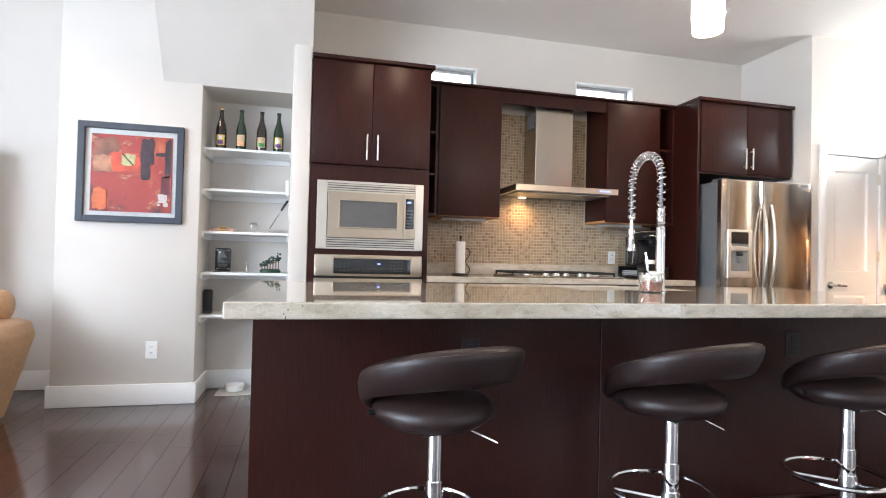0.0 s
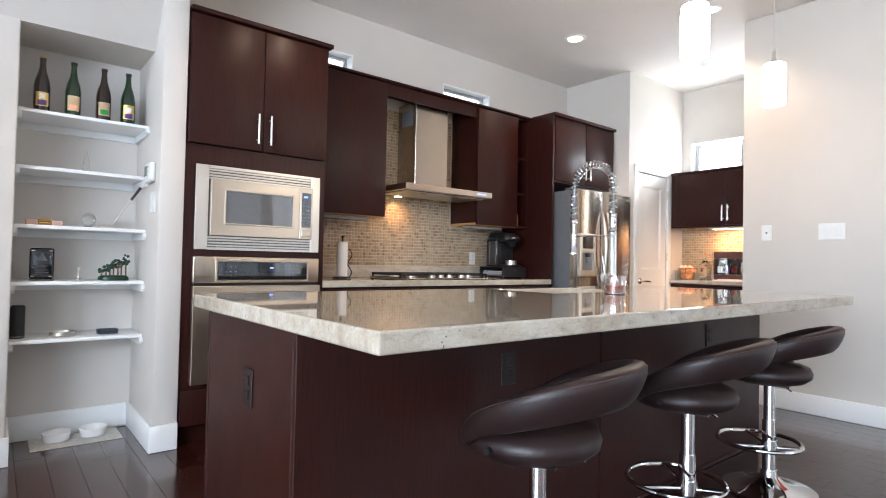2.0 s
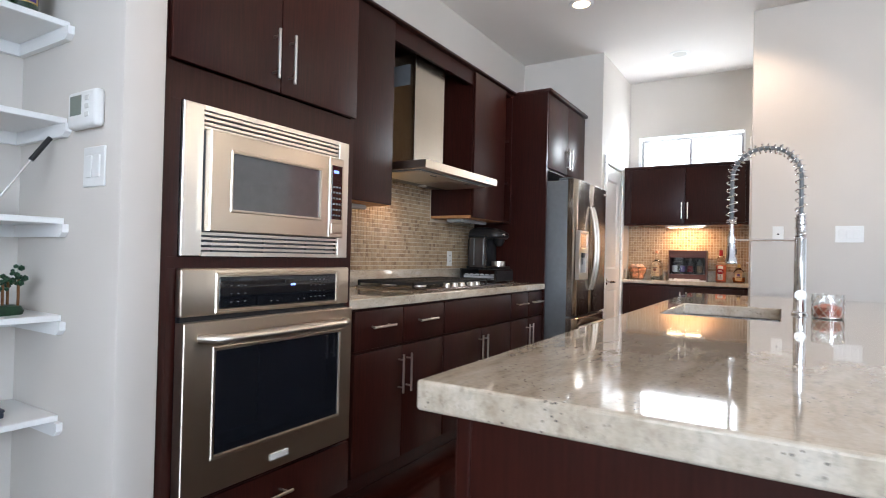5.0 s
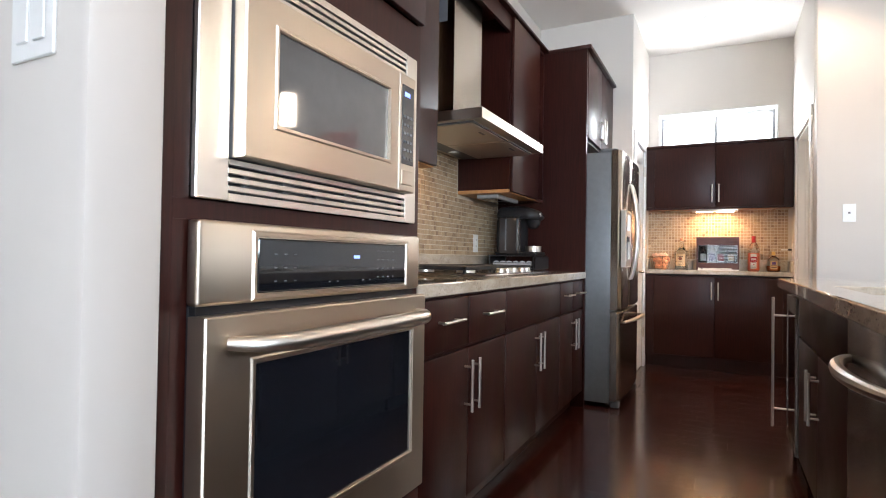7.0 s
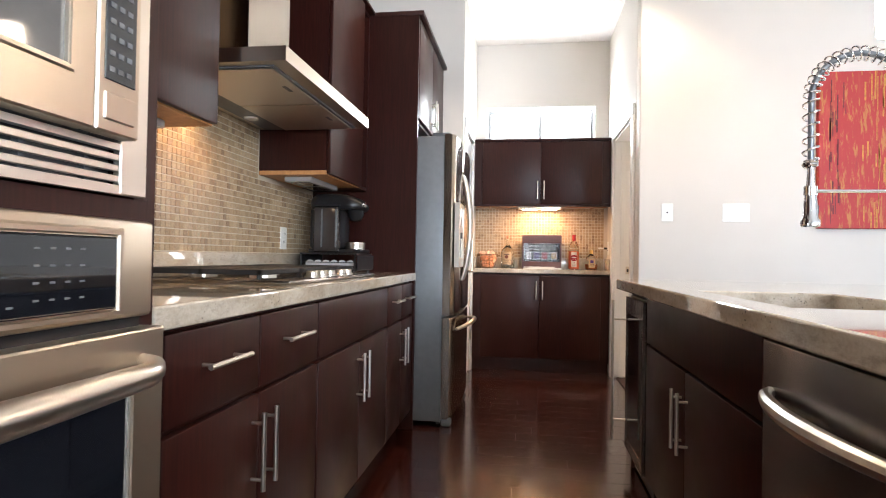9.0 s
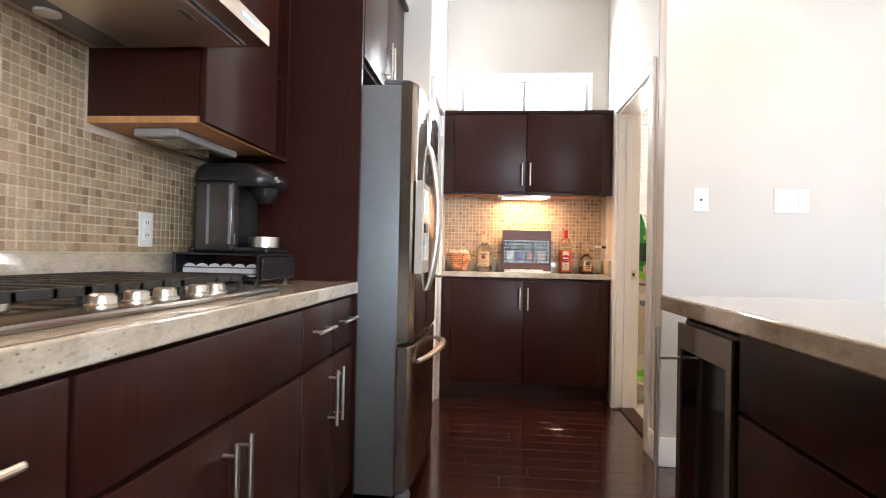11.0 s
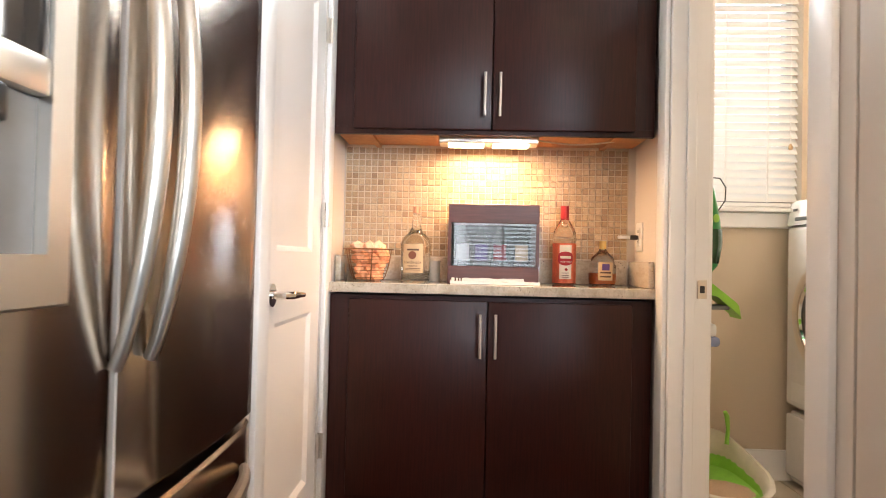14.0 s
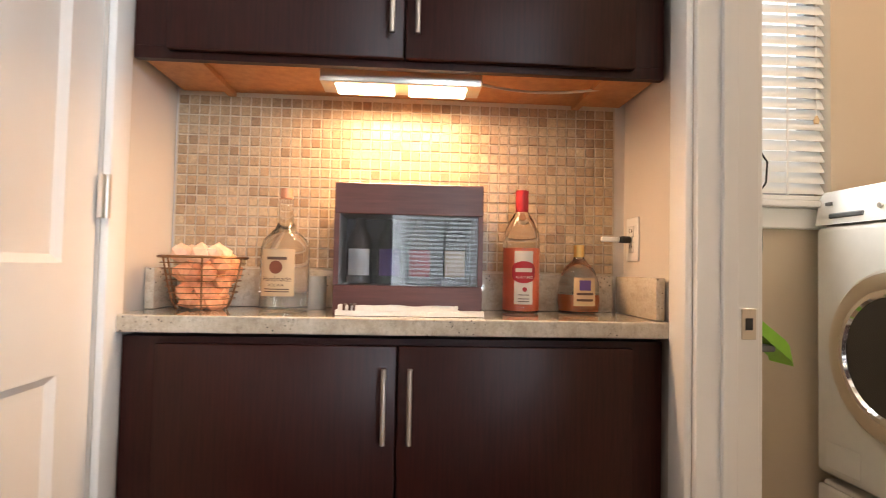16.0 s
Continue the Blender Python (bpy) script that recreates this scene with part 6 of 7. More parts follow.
# red-capped spice jars on the open shelf unit
for z, mt in ((1.418, M_REDL), (1.418, M_WHITEP)):
    off = 0.0 if mt is M_REDL else 0.07
    j = thing("spice_jar", (3.115, 4.57 + off, z), "small spice jar with a red cap on the open shelf", "jar", "spice jars")
    part("jar", lathe(nb(), (3.115, 4.57 + off, z), [(0.022, 0), (0.024, 0.002), (0.024, 0.08), (0.018, 0.09), (0.001, 0.09)], 18), plain("spice_glass", (0.25, 0.10, 0.05), 0.15), j)
    part("lid", lathe(nb(), (3.115, 4.57 + off, z + 0.0905), [(0.021, 0), (0.021, 0.028), (0.001, 0.029)], 18), mt, j)

# ---- niche shelves and what stands on them ----
NX0, NX1, NYF, NYB = -0.710, -0.095, 4.50, 4.82
SH = (1.822, 1.522, 1.212, 0.912, 0.604)
for z in SH:
    s = thing("niche_shelf", ((NX0 + NX1) / 2, 4.66, z - 0.02), "white painted shelf on side cleats in the niche", "shelf", "shelves in the niche")
    part("board", nb((NX0 + 0.001, NYF, z - 0.019), (NX1 - 0.001, NYB - 0.001, z), 0.002), M_TRIM, s)
    for x0, x1 in ((NX0 + 0.001, NX0 + 0.019), (NX1 - 0.019, NX1 - 0.001)):
        bm = bmesh.new()
        pr = [(NYF - 0.028, z - 0.0195 + 0.0), (NYF - 0.028, z - 0.045), (NYF - 0.01, z - 0.06), (NYB - 0.001, z - 0.06), (NYB - 0.001, z - 0.0195)]
        rings(bm, [[(x, y, zz) for y, zz in pr] for x in (x0, x1)])
        part("cleat", bm, M_TRIM, s)
    part("cleat", nb((NX0 + 0.0195, NYB - 0.019, z - 0.06), (NX1 - 0.0195, NYB - 0.001, z - 0.0195)), M_TRIM, s)

for i, (x, gl, lm) in enumerate(((-0.610, M_BROWNG, M_GOLD), (-0.470, M_GREENG, M_CREAM), (-0.325, M_BROWNG, M_CREAM), (-0.203, M_GREENG, M_GOLD))):
    c = (x + 0.004, 4.56, 1.8225)
    b = bottle("beer_bottle", c, [(0.030, 0), (0.037, 0.003), (0.038, 0.02), (0.038, 0.135), (0.033, 0.17), (0.018, 0.22), (0.0145, 0.25), (0.0135, 0.283), (0.016, 0.285), (0.016, 0.296), (0.001, 0.297)], gl, "corked dark beer bottle with picture label on the top shelf")
    tagged(b, group="beer bottles on the top shelf")
    wrap(b, c, 0.038, 0.025, 0.10 + 0.008 * (i % 2), 225, 315, lm, "label", "printed beer label")
    wrap(b, c, 0.0389, 0.030, 0.058, 240, 300, (M_PURPLE, M_SALT, M_GREEN if i == 2 else M_PURPLE, M_PURPLE)[i], "label_picture")
    if i in (0, 3):
        wrap(b, c, 0.0389, 0.066, 0.092, 252, 288, M_PAPER, "label_oval")
    part("cap", lathe(nb(), (c[0], c[1], c[2] + 0.289), [(0.0165, 0), (0.0165, 0.009), (0.001, 0.010)], 14), M_GOLD if i == 0 else M_BLACK, b)
gt = thing("glass_tower_ornament", (-0.385, 4.64, 1.5225), "small clear glass tower ornament", "ornament")
part("shaft", rings(nb(), [[(-0.385 + s * ux, 4.64 + s * uy, 1.5225 + z) for ux, uy in ((-1, -1), (1, -1), (1, 1), (-1, 1))] for s, z in ((0.030, 0), (0.030, 0.012), (0.017, 0.018), (0.013, 0.07), (0.003, 0.13))]), M_GLASS, gt)
co = thing("coaster_stack", (-0.56, 4.60, 1.2125), "gold-edged coasters in a pink box holder", "coasters")
for k in range(4):
    part("coaster", nb((-0.60, 4.56, 1.2127 + 0.010 * k), (-0.545, 4.64, 1.2205 + 0.010 * k), 0.002), M_GOLD if k % 2 else M_BRASSW, co)
part("holder", nb((-0.655, 4.56, 1.2127), (-0.602, 4.64, 1.242), 0.003), plain("blush_box", (0.55, 0.35, 0.27), 0.5), co)
part("holder", nb((-0.543, 4.56, 1.2127), (-0.495, 4.64, 1.240), 0.003), plain("blush_box_lid", (0.55, 0.35, 0.27), 0.5), co)
gb = thing("crystal_ball", (-0.365, 4.62, 1.2125), "clear glass ball on a small foot", "ornament")
bm = bmesh.new()
bmesh.ops.create_uvsphere(bm, u_segments=24, v_segments=16, radius=0.036)
bmesh.ops.translate(bm, verts=bm.verts, vec=(-0.365, 4.62, 1.2125 + 0.048))
part("ball", bm, M_GLASS, gb, smooth=80)
part("foot", lathe(nb(), (-0.365, 4.62, 1.2125), [(0.022, 0), (0.022, 0.006), (0.014, 0.013), (0.001, 0.0135)], 18), M_GLASS, gb)
gc = thing("golf_putter", (-0.26, 4.60, 1.2125), "short putter leaning against the niche wall", "golf club")
part("shaft", cyl(nb(), (-0.262, 4.585, 1.222), (-0.165, 4.565, 1.385), 0.004, 8), M_CHROME, gc)
part("grip", cyl(nb(), (-0.165, 4.565, 1.385), (-0.118, 4.555, 1.462), 0.008, 10), M_BLACK, gc)
part("head", nb((-0.32, 4.575, 1.2127), (-0.25, 4.600, 1.229), 0.004), M_NICKEL, gc)
aw = thing("award_plaque", (-0.575, 4.62, 0.9125), "black glass award plaque with etched triangle", "plaque")
part("foot", nb((-0.63, 4.59, 0.9127), (-0.52, 4.66, 0.920), 0.002), M_GLASS, aw)
bm = nb((-0.63, 4.625, 0.921), (-0.52, 4.637, 1.090), 0.012, 3)
part("slab", bm, M_BGLASS, aw)
bm = bmesh.new()
tri = [(-0.602, 1.02), (-0.548, 1.02), (-0.575, 1.065)]
rings(bm, [[(x, y, z) for x, z in tri] for y in (4.6235, 4.6248)])
part("etching", bm, M_GREYSIDE, aw)
for zz in (0.955, 0.968, 0.99):
    part("etched_line", nb((-0.605, 4.6235, zz), (-0.545, 4.6248, zz + 0.004)), M_GREYSIDE, aw)
for x in (-0.615, -0.535):
    for z in (0.935, 1.076):
        part("stud", nb((x - 0.008, 4.622, z - 0.003), (x + 0.008, 4.6248, z + 0.003), 0.001), M_ALU, aw)
fg = solo("small_figurine", lathe(nb(), (-0.405, 4.62, 0.9125), [(0.016, 0), (0.016, 0.004), (0.006, 0.008), (0.008, 0.03), (0.004, 0.045), (0.009, 0.058), (0.007, 0.07), (0.001, 0.074)], 14), M_NICKEL, "small pewter figurine standing on a shelf", "figurine")
rg = thing("miniature_tree_ornament", (-0.235, 4.61, 0.9125), "dark green miniature trees on a rock base", "ornament")
part("rock_base", rings(nb(), [[(-0.235 + rx * math.cos(2 * math.pi * i / 20) * (1 + 0.06 * math.sin(5 * i)), 4.61 + 0.045 * k * math.sin(2 * math.pi * i / 20), 0.9127 + z) for i in range(20)] for rx, k, z in ((0.075, 1, 0), (0.078, 1, 0.012), (0.070, 0.9, 0.026), (0.055, 0.7, 0.03))]), M_DKGREEN, rg)
rnd = random.Random(9)
for k in range(7):
    tx, ty, hgt = -0.295 + 0.02 * k, 4.61 + rnd.uniform(-0.02, 0.02), 0.035 + 0.075 * (k / 6)
    tk = part("trunk", cyl(nb(), (tx, ty, 0.935), (tx, ty, 0.94 + hgt * 0.8), 0.004, 6), M_BRONZE, rg)
    bm = bmesh.new()
    for q in range(9):
        bmesh.ops.create_icosphere(bm, subdivisions=1, radius=rnd.uniform(0.006, 0.011), matrix=Matrix.Translation((tx + rnd.uniform(-.013, .013), ty + rnd.uniform(-.013, .013), 0.94 + hgt * rnd.uniform(0.6, 1.1))))

    part("crown", bm, M_DKGREEN, tk, smooth=0)
sp = thing("portable_speaker", (-0.672, 4.62, 0.6045), "black cylindrical portable speaker", "speaker")
part("body", lathe(nb(), (-0.672, 4.62, 0.6045), [(0.030, 0), (0.033, 0.006), (0.033, 0.165), (0.028, 0.175), (0.001, 0.175)], 24), plain("black_mesh", (0.02, 0.02, 0.022), 0.6, tex=0.5, scale=400), sp)
part("band", lathe(nb(), (-0.672, 4.62, 0.612), [(0.0332, 0), (0.0336, 0.003), (0.0332, 0.006)], 24), M_GREYSIDE, sp)
solo("silver_dish", lathe(nb(), (-0.47, 4.62, 0.6045), [(0.058, 0), (0.064, 0.006), (0.064, 0.026), (0.058, 0.027), (0.054, 0.010), (0.001, 0.009)], 32), M_NICKEL, "round brushed silver dish", "dish")
bx_ = thing("small_black_box", (-0.255, 4.62, 0.6045), "low black lidded box", "box")
part("base", nb((-0.305, 4.585, 0.6047), (-0.205, 4.655, 0.620), 0.002), M_FRAME, bx_)
part("lid", nb((-0.307, 4.583, 0.6205), (-0.203, 4.657, 0.631), 0.003), M_FRAME, bx_)
mt = solo("feeding_mat", nb((-0.60, 4.555, 0.001), (-0.165, 4.795, 0.005), 0.001), plain("grey_print_mat", (0.52, 0.50, 0.46), 0.7, var=0.15, scale=60), "pale grey feeding mat on the niche floor", "mat")
for x in (-0.475, -0.30):
    solo("pet_bowl", lathe(nb(), (x, 4.69, 0.0052), [(0.045, 0), (0.062, 0.006), (0.072, 0.05), (0.070, 0.052), (0.058, 0.012), (0.001, 0.010)], 28), M_CERAM, "white ceramic pet bowl on the mat", "bowl", "pet bowls")

# framed abstract print
fx0, fx1, fz0, fz1 = -1.471, -0.818, 1.246, 1.918
pf = thing("framed_print", ((fx0 + fx1) / 2, 4.38, fz0), "red abstract print in a blue-black box frame", "picture")
for a, b, c, e in ((fx0, fx0 + 0.042, fz0, fz1), (fx1 - 0.042, fx1, fz0, fz1), (fx0 + 0.042, fx1 - 0.042, fz0, fz0 + 0.042), (fx0 + 0.042, fx1 - 0.042, fz1 - 0.042, fz1)):
    part("frame_bar", nb((a, 4.352, c), (b, 4.388, e), 0.002), M_FRAME, pf)
part("mat_board", nb((fx0 + 0.0425, 4.378, fz0 + 0.0425), (fx1 - 0.0425, 4.386, fz1 - 0.0425)), plain("grey_mat_board", (0.45, 0.45, 0.44), 0.7), pf, "grey mat board")
ax0, ax1, az0, az1 = fx0 + 0.080, fx1 - 0.072, fz0 + 0.072, fz1 - 0.078
art = part("print", nb((ax0, 4.370, az0), (ax1, 4.3775, az1)), M_ART, pf, "red and orange abstract image")
dark = plain("print_black", (0.03, 0.012, 0.018), 0.5, var=0.4)


def dab(cx, cz, w, h, mat, seed, y=4.3688):
    """A painted patch with a ragged edge, a hair proud of the print."""
    r = random.Random(seed)
    bm = bmesh.new()
    pts = []
    for i in range(36):
        a = 2 * math.pi * i / 36
        sx, sz = math.copysign(abs(math.cos(a)) ** 0.28, math.cos(a)), math.copysign(abs(math.sin(a)) ** 0.28, math.sin(a))
        pts.append((cx + w * sx * r.uniform(0.8, 1.05), cz + h * sz * r.uniform(0.8, 1.05)))
    rings(bm, [[(x, yy, z) for x, z in pts] for yy in (y, y + 0.0011)])
    part("paint_patch", bm, mat, art)


# brown and tan at upper left paint the blinds mirrored in the glazing
brown = plain("print_reflection_brown", (0.16, 0.055, 0.03), 0.5, var=0.5, scale=10)
tan = plain("print_reflection_tan", (0.30, 0.13, 0.07), 0.5, var=0.4, scale=12)
dab(-1.30, 1.70, 0.085, 0.125, brown, 7, 4.3694)
dab(-1.32, 1.64, 0.060, 0.060, tan, 8, 4.3690)
dab(-1.33, 1.40, 0.050, 0.075, plain("print_orange", (0.42, 0.085, 0.02), 0.5, var=0.35, scale=14), 9, 4.3690)
dab(-1.19, 1.655, 0.10, 0.072, plain("print_vermilion", (0.40, 0.045, 0.015), 0.5, var=0.35, scale=14), 6, 4.3692)
dab(-1.165, 1.672, 0.045, 0.044, plain("print_green", (0.34, 0.33, 0.16), 0.5, var=0.4, scale=60), 5, 4.3686)
dab(-1.045, 1.735, 0.046, 0.098, dark, 1)
dab(-1.055, 1.60, 0.030, 0.060, dark, 2, 4.3686)
dab(-0.915, 1.70, 0.022, 0.130, dark, 3, 4.3684)
dab(-0.965, 1.72, 0.030, 0.014, dark, 11, 4.3684)
dab(-0.930, 1.50, 0.030, 0.080, plain("print_plum", (0.10, 0.014, 0.02), 0.5, var=0.4), 10, 4.3690)
white = plain("print_white", (0.46, 0.41, 0.38), 0.5, var=0.3, scale=90)
for k, (x, z, w, h) in enumerate(((-0.955, 1.435, 0.022, 0.014), (-0.945, 1.405, 0.030, 0.018), (-0.925, 1.375, 0.016, 0.014), (-0.97, 1.375, 0.010, 0.008), (-0.925, 1.425, 0.010, 0.020))):
    dab(x, z, w, h, white, 20 + k, 4.3682)
part("glazing", nb((fx0 + 0.0425, 4.3585, fz0 + 0.0425), (fx1 - 0.0425, 4.3605, fz1 - 0.0425)), M_PANE, pf).visible_shadow = False

# red canvas on the east wall
cv = thing("red_canvas", (3.875, 1.2, 1.24), "large red canvas with gold vertical streaks", "painting")
part("canvas", nb((3.853, 0.51, 1.240), (3.891, 1.718, 2.242), 0.003), M_CANVAS, cv)
rnd = random.Random(3)
gold = plain("gold_paint", (0.50, 0.20, 0.03), 0.5, var=0.3, scale=40)
maroon = plain("maroon_paint", (0.13, 0.012, 0.016), 0.6, var=0.4, scale=40)
for k in range(70):
    y = 1.33 + rnd.gauss(0, 0.05) if k < 55 else rnd.uniform(0.6, 1.6)
    z = rnd.uniform(1.25, 2.23)
    w, h = rnd.uniform(0.0015, 0.005), rnd.uniform(0.02, 0.11)
    part("gold_fleck", nb((3.8522, y - w, max(1.244, z - h)), (3.8532, y + w, min(2.238, z + h))), gold, cv)
for k in range(26):
    y, z = 1.62 + rnd.gauss(0, 0.025), rnd.uniform(1.34, 2.14)
    w, h = rnd.uniform(0.0015, 0.005), rnd.uniform(0.02, 0.09)
    part("maroon_fleck", nb((3.8525, y - w, z - h), (3.8532, y + w, z + h)), maroon, cv)

# ---- tan armchair and wooden hutch at the living side ----
ac = thing("armchair", (-2.1, 3.9, 0), "tan leather armchair with rolled arms", "armchair")
def roll(p0, p1, w, h, n=16):
    bm = bmesh.new()
    p0, p1 = Vector(p0), Vector(p1)
    d = (p1 - p0).normalized()
    side = d.cross(Vector((0, 0, 1))).normalized()
    loops = []
    for f in (0, 0.04, 0.12, 0.88, 0.96, 1):
        s = 0.7 if f in (0, 1) else 0.93 if f in (0.04, 0.96) else 1
        p = p0.lerp(p1, f)
        loops.append([p + side * w * s * math.cos(2 * math.pi * i / n) + Vector((0, 0, h * s * math.sin(2 * math.pi * i / n))) for i in range(n)])
    return rings(bm, loops)


bm = bmesh.new()
rings(bm, [[(x0_, y0_, z_), (x1_, y0_, z_), (x1_, y1_, z_), (x0_, y1_, z_)] for x0_, x1_, y0_, y1_, z_ in ((-1.90, -1.74, 3.45, 4.15, 0.02), (-1.90, -1.66, 3.43, 4.17, 0.30), (-1.89, -1.60, 3.42, 4.18, 0.52), (-1.87, -1.615, 3.44, 4.16, 0.60), (-1.82, -1.67, 3.47, 4.13, 0.625))])
part("arm", bm, M_TAN, ac, smooth=60)
part("back", roll((-1.72, 4.12, 0.70), (-2.45, 4.12, 0.70), 0.11, 0.105), M_TAN, ac, smooth=70)
part("back_panel", nb((-2.5, 4.02, 0.05), (-1.905, 4.22, 0.64), 0.04, 3), M_TAN, ac)
part("seat", nb((-2.40, 3.46, 0.10), (-1.905, 4.015, 0.44), 0.05, 3), M_TAN, ac)
part("arm", nb((-2.62, 3.45, 0.02), (-2.41, 4.17, 0.60), 0.06, 3), M_TAN, ac)
ht = thing("wooden_hutch", (-2.6, 4.7, 0), "honey-brown wooden hutch against the stair wall", "cabinet")
part("body", nb((-2.98, 4.60, 0.08), (-2.245, 4.93, 1.74), 0.004), M_BRASSW, ht)
part("top", nb((-3.0, 4.58, 1.7405), (-2.225, 4.93, 1.77), 0.006, 2), M_BRASSW, ht)
for a, b in ((-2.97, -2.615), (-2.61, -2.255)):
    d = part("door", nb((a, 4.582, 0.12), (b, 4.599, 1.70), 0.003), M_BRASSW, ht)
    part("knob", cyl(nb(), ((a + b) / 2, 4.582, 0.95), ((a + b) / 2, 4.562, 0.95), 0.012, 12), M_BRONZE, d)
part("plinth", nb((-2.96, 4.63, 0.001), (-2.26, 4.92, 0.0795)), M_BRASSW, ht)

# ---- laundry ----
wa = thing("washing_machine", (5.24, 1.6, 0), "white front-loading washing machine on a pedestal", "washing machine")
QX0, QX1, QY0, QY1 = 4.935, 5.622, 1.265, 2.005
part("pedestal", nb((QX0, QY0, 0.02), (QX1, QY1 - 0.02, 0.345), 0.012, 3), M_CERAM, wa)
part("pedestal_drawer", nb((QX0 + 0.004, QY1 - 0.0195, 0.05), (QX1 - 0.004, QY1 + 0.004, 0.335), 0.012, 3), M_CERAM, wa)
part("case", nb((QX0, QY0, 0.362), (QX1, QY1 - 0.03, 1.325), 0.018, 3), M_CERAM, wa)
fp_ = part("front_panel", nb((QX0, QY1 - 0.0295, 0.372), (QX1, QY1 + 0.005, 1.20), 0.02, 4), M_CERAM, wa)
bm = bmesh.new()
rings(bm, [[(QX0, y, z) for y, z in ((QY1 - 0.03, 1.205), (QY1 + 0.004, 1.205), (QY1 - 0.012, 1.300), (QY1 - 0.03, 1.322))], [(QX1, y, z) for y, z in ((QY1 - 0.03, 1.205), (QY1 + 0.004, 1.205), (QY1 - 0.012, 1.300), (QY1 - 0.03, 1.322))]])
cp = part("control_panel", bm, M_CERAM, wa)
part("dispenser_pull", nb((QX1 - 0.20, QY1 - 0.008, 1.225), (QX1 - 0.06, QY1 + 0.006, 1.242), 0.004), M_GREYSIDE, cp)
part("badge", nb((QX1 - 0.07, QY1 - 0.004, 1.27), (QX1 - 0.04, QY1 + 0.0, 1.282), 0.001), M_GREYSIDE, cp)
part("dial", cyl(nb(), ((QX0 + QX1) / 2, QY1 - 0.012, 1.262), ((QX0 + QX1) / 2, QY1 + 0.022, 1.258), 0.034, 24), M_NICKEL, cp)
for k in range(3):
    part("button", cyl(nb(), (QX1 - 0.26 - k * 0.03, QY1 - 0.006, 1.25), (QX1 - 0.26 - k * 0.03, QY1 + 0.004, 1.25), 0.009, 12), M_ALU, cp)
dc = Vector(((QX0 + QX1) / 2, QY1 + 0.005, 0.80))


def ring_y(c, prof, seg=40):
    return rings(nb(), [[(c.x + r * math.cos(2 * math.pi * i / seg), c.y + y, c.z + r * math.sin(2 * math.pi * i / seg)) for i in range(seg)] for r, y in prof], cap=False)


dr_ = part("door", ring_y(dc, [(0.262, -0.004), (0.262, 0.014), (0.25, 0.026), (0.215, 0.028), (0.205, 0.022)]), M_ALU, wa, "silver door ring")
part("door_chrome", ring_y(dc, [(0.206, 0.020), (0.20, 0.034), (0.185, 0.036), (0.178, 0.028)]), M_CHROME, dr_)
part("door_glass", rings(nb(), [[(dc.x + r * math.cos(2 * math.pi * i / 36), dc.y + y, dc.z + r * math.sin(2 * math.pi * i / 36)) for i in range(36)] for r, y in ((0.179, 0.027), (0.15, 0.012), (0.08, -0.012), (0.002, -0.016))]), M_BGLASS, dr_, "dark door glass")
part("drain_hatch", nb((QX1 - 0.19, QY1 + 0.0045, 0.40), (QX1 - 0.05, QY1 + 0.0065, 0.485), 0.001), M_CERAM, wa)

vc = thing("stick_vacuum", (5.52, 2.47, 0.85), "green stick vacuum hanging on the laundry wall", "vacuum cleaner")
part("handle", tube(nb(), [(5.56, 2.545, 1.90), (5.55, 2.535, 1.75), (5.53, 2.51, 1.55), (5.52, 2.49, 1.36)], 0.012, 10), M_ALU, vc, "grey handle tube")
part("grip", tube(nb(), [(5.56, 2.545, 1.88), (5.57, 2.55, 1.97), (5.56, 2.545, 2.03)], 0.018, 10), M_BLACK, vc)
part("hook", nb((5.575, 2.535, 1.93), (5.599, 2.56, 1.98), 0.004), M_WHITEP, vc)
bd = part("body", rings(nb(), [[(5.515 + a * math.cos(2 * math.pi * i / 20), 2.475 + b * math.sin(2 * math.pi * i / 20) + o, z) for i in range(20)] for a, b, o, z in ((0.03, 0.03, 0.02, 1.36), (0.045, 0.045, 0.01, 1.30), (0.055, 0.058, 0.0, 1.18), (0.055, 0.062, 0.0, 1.10), (0.045, 0.05, 0.0, 1.01), (0.02, 0.03, 0.0, 0.985))]), M_GREEN, vc, "glossy green dust canister")
part("canister_window", rings(nb(), [[(5.513 + a * math.cos(2 * math.pi * i / 20), 2.474 + b * math.sin(2 * math.pi * i / 20), z) for i in range(20)] for a, b, z in ((0.0575, 0.063, 1.15), (0.0577, 0.066, 1.10), (0.049, 0.054, 1.02))]), plain("dark_green_window", (0.01, 0.06, 0.02), 0.1, coat=0.5), bd)
part("logo_mark", cyl(nb(), (5.458, 2.455, 1.19), (5.456, 2.454, 1.19), 0.016, 14), M_LIME, bd)
part("neck", nb((5.50, 2.45, 0.945), (5.53, 2.49, 0.99), 0.006, 2), M_GREEN, vc)
bm = bmesh.new()
rings(bm, [[(5.47, y0, z0), (5.56, y0, z0), (5.56, y0 + dy, z0 - 0.05), (5.47, y0 + dy, z0 - 0.05)] for y0, z0, dy in ((2.50, 0.955, -0.01), (2.46, 0.945, -0.02), (2.37, 0.875, -0.015), (2.36, 0.862, -0.010))])
part("floor_head", bm, M_LIME, vc, "lime green floor head")
part("brush", nb((5.475, 2.39, 0.845), (5.555, 2.47, 0.862), 0.004), M_GREYSIDE, vc)
part("power_cord", tube(nb(), [(5.50, 2.46, 1.35), (5.485, 2.43, 1.345), (5.48, 2.41, 1.31), (5.485, 2.41, 1.26), (5.50, 2.43, 1.22)], 0.0025, 6), M_BLACK, vc, "black looped cord")
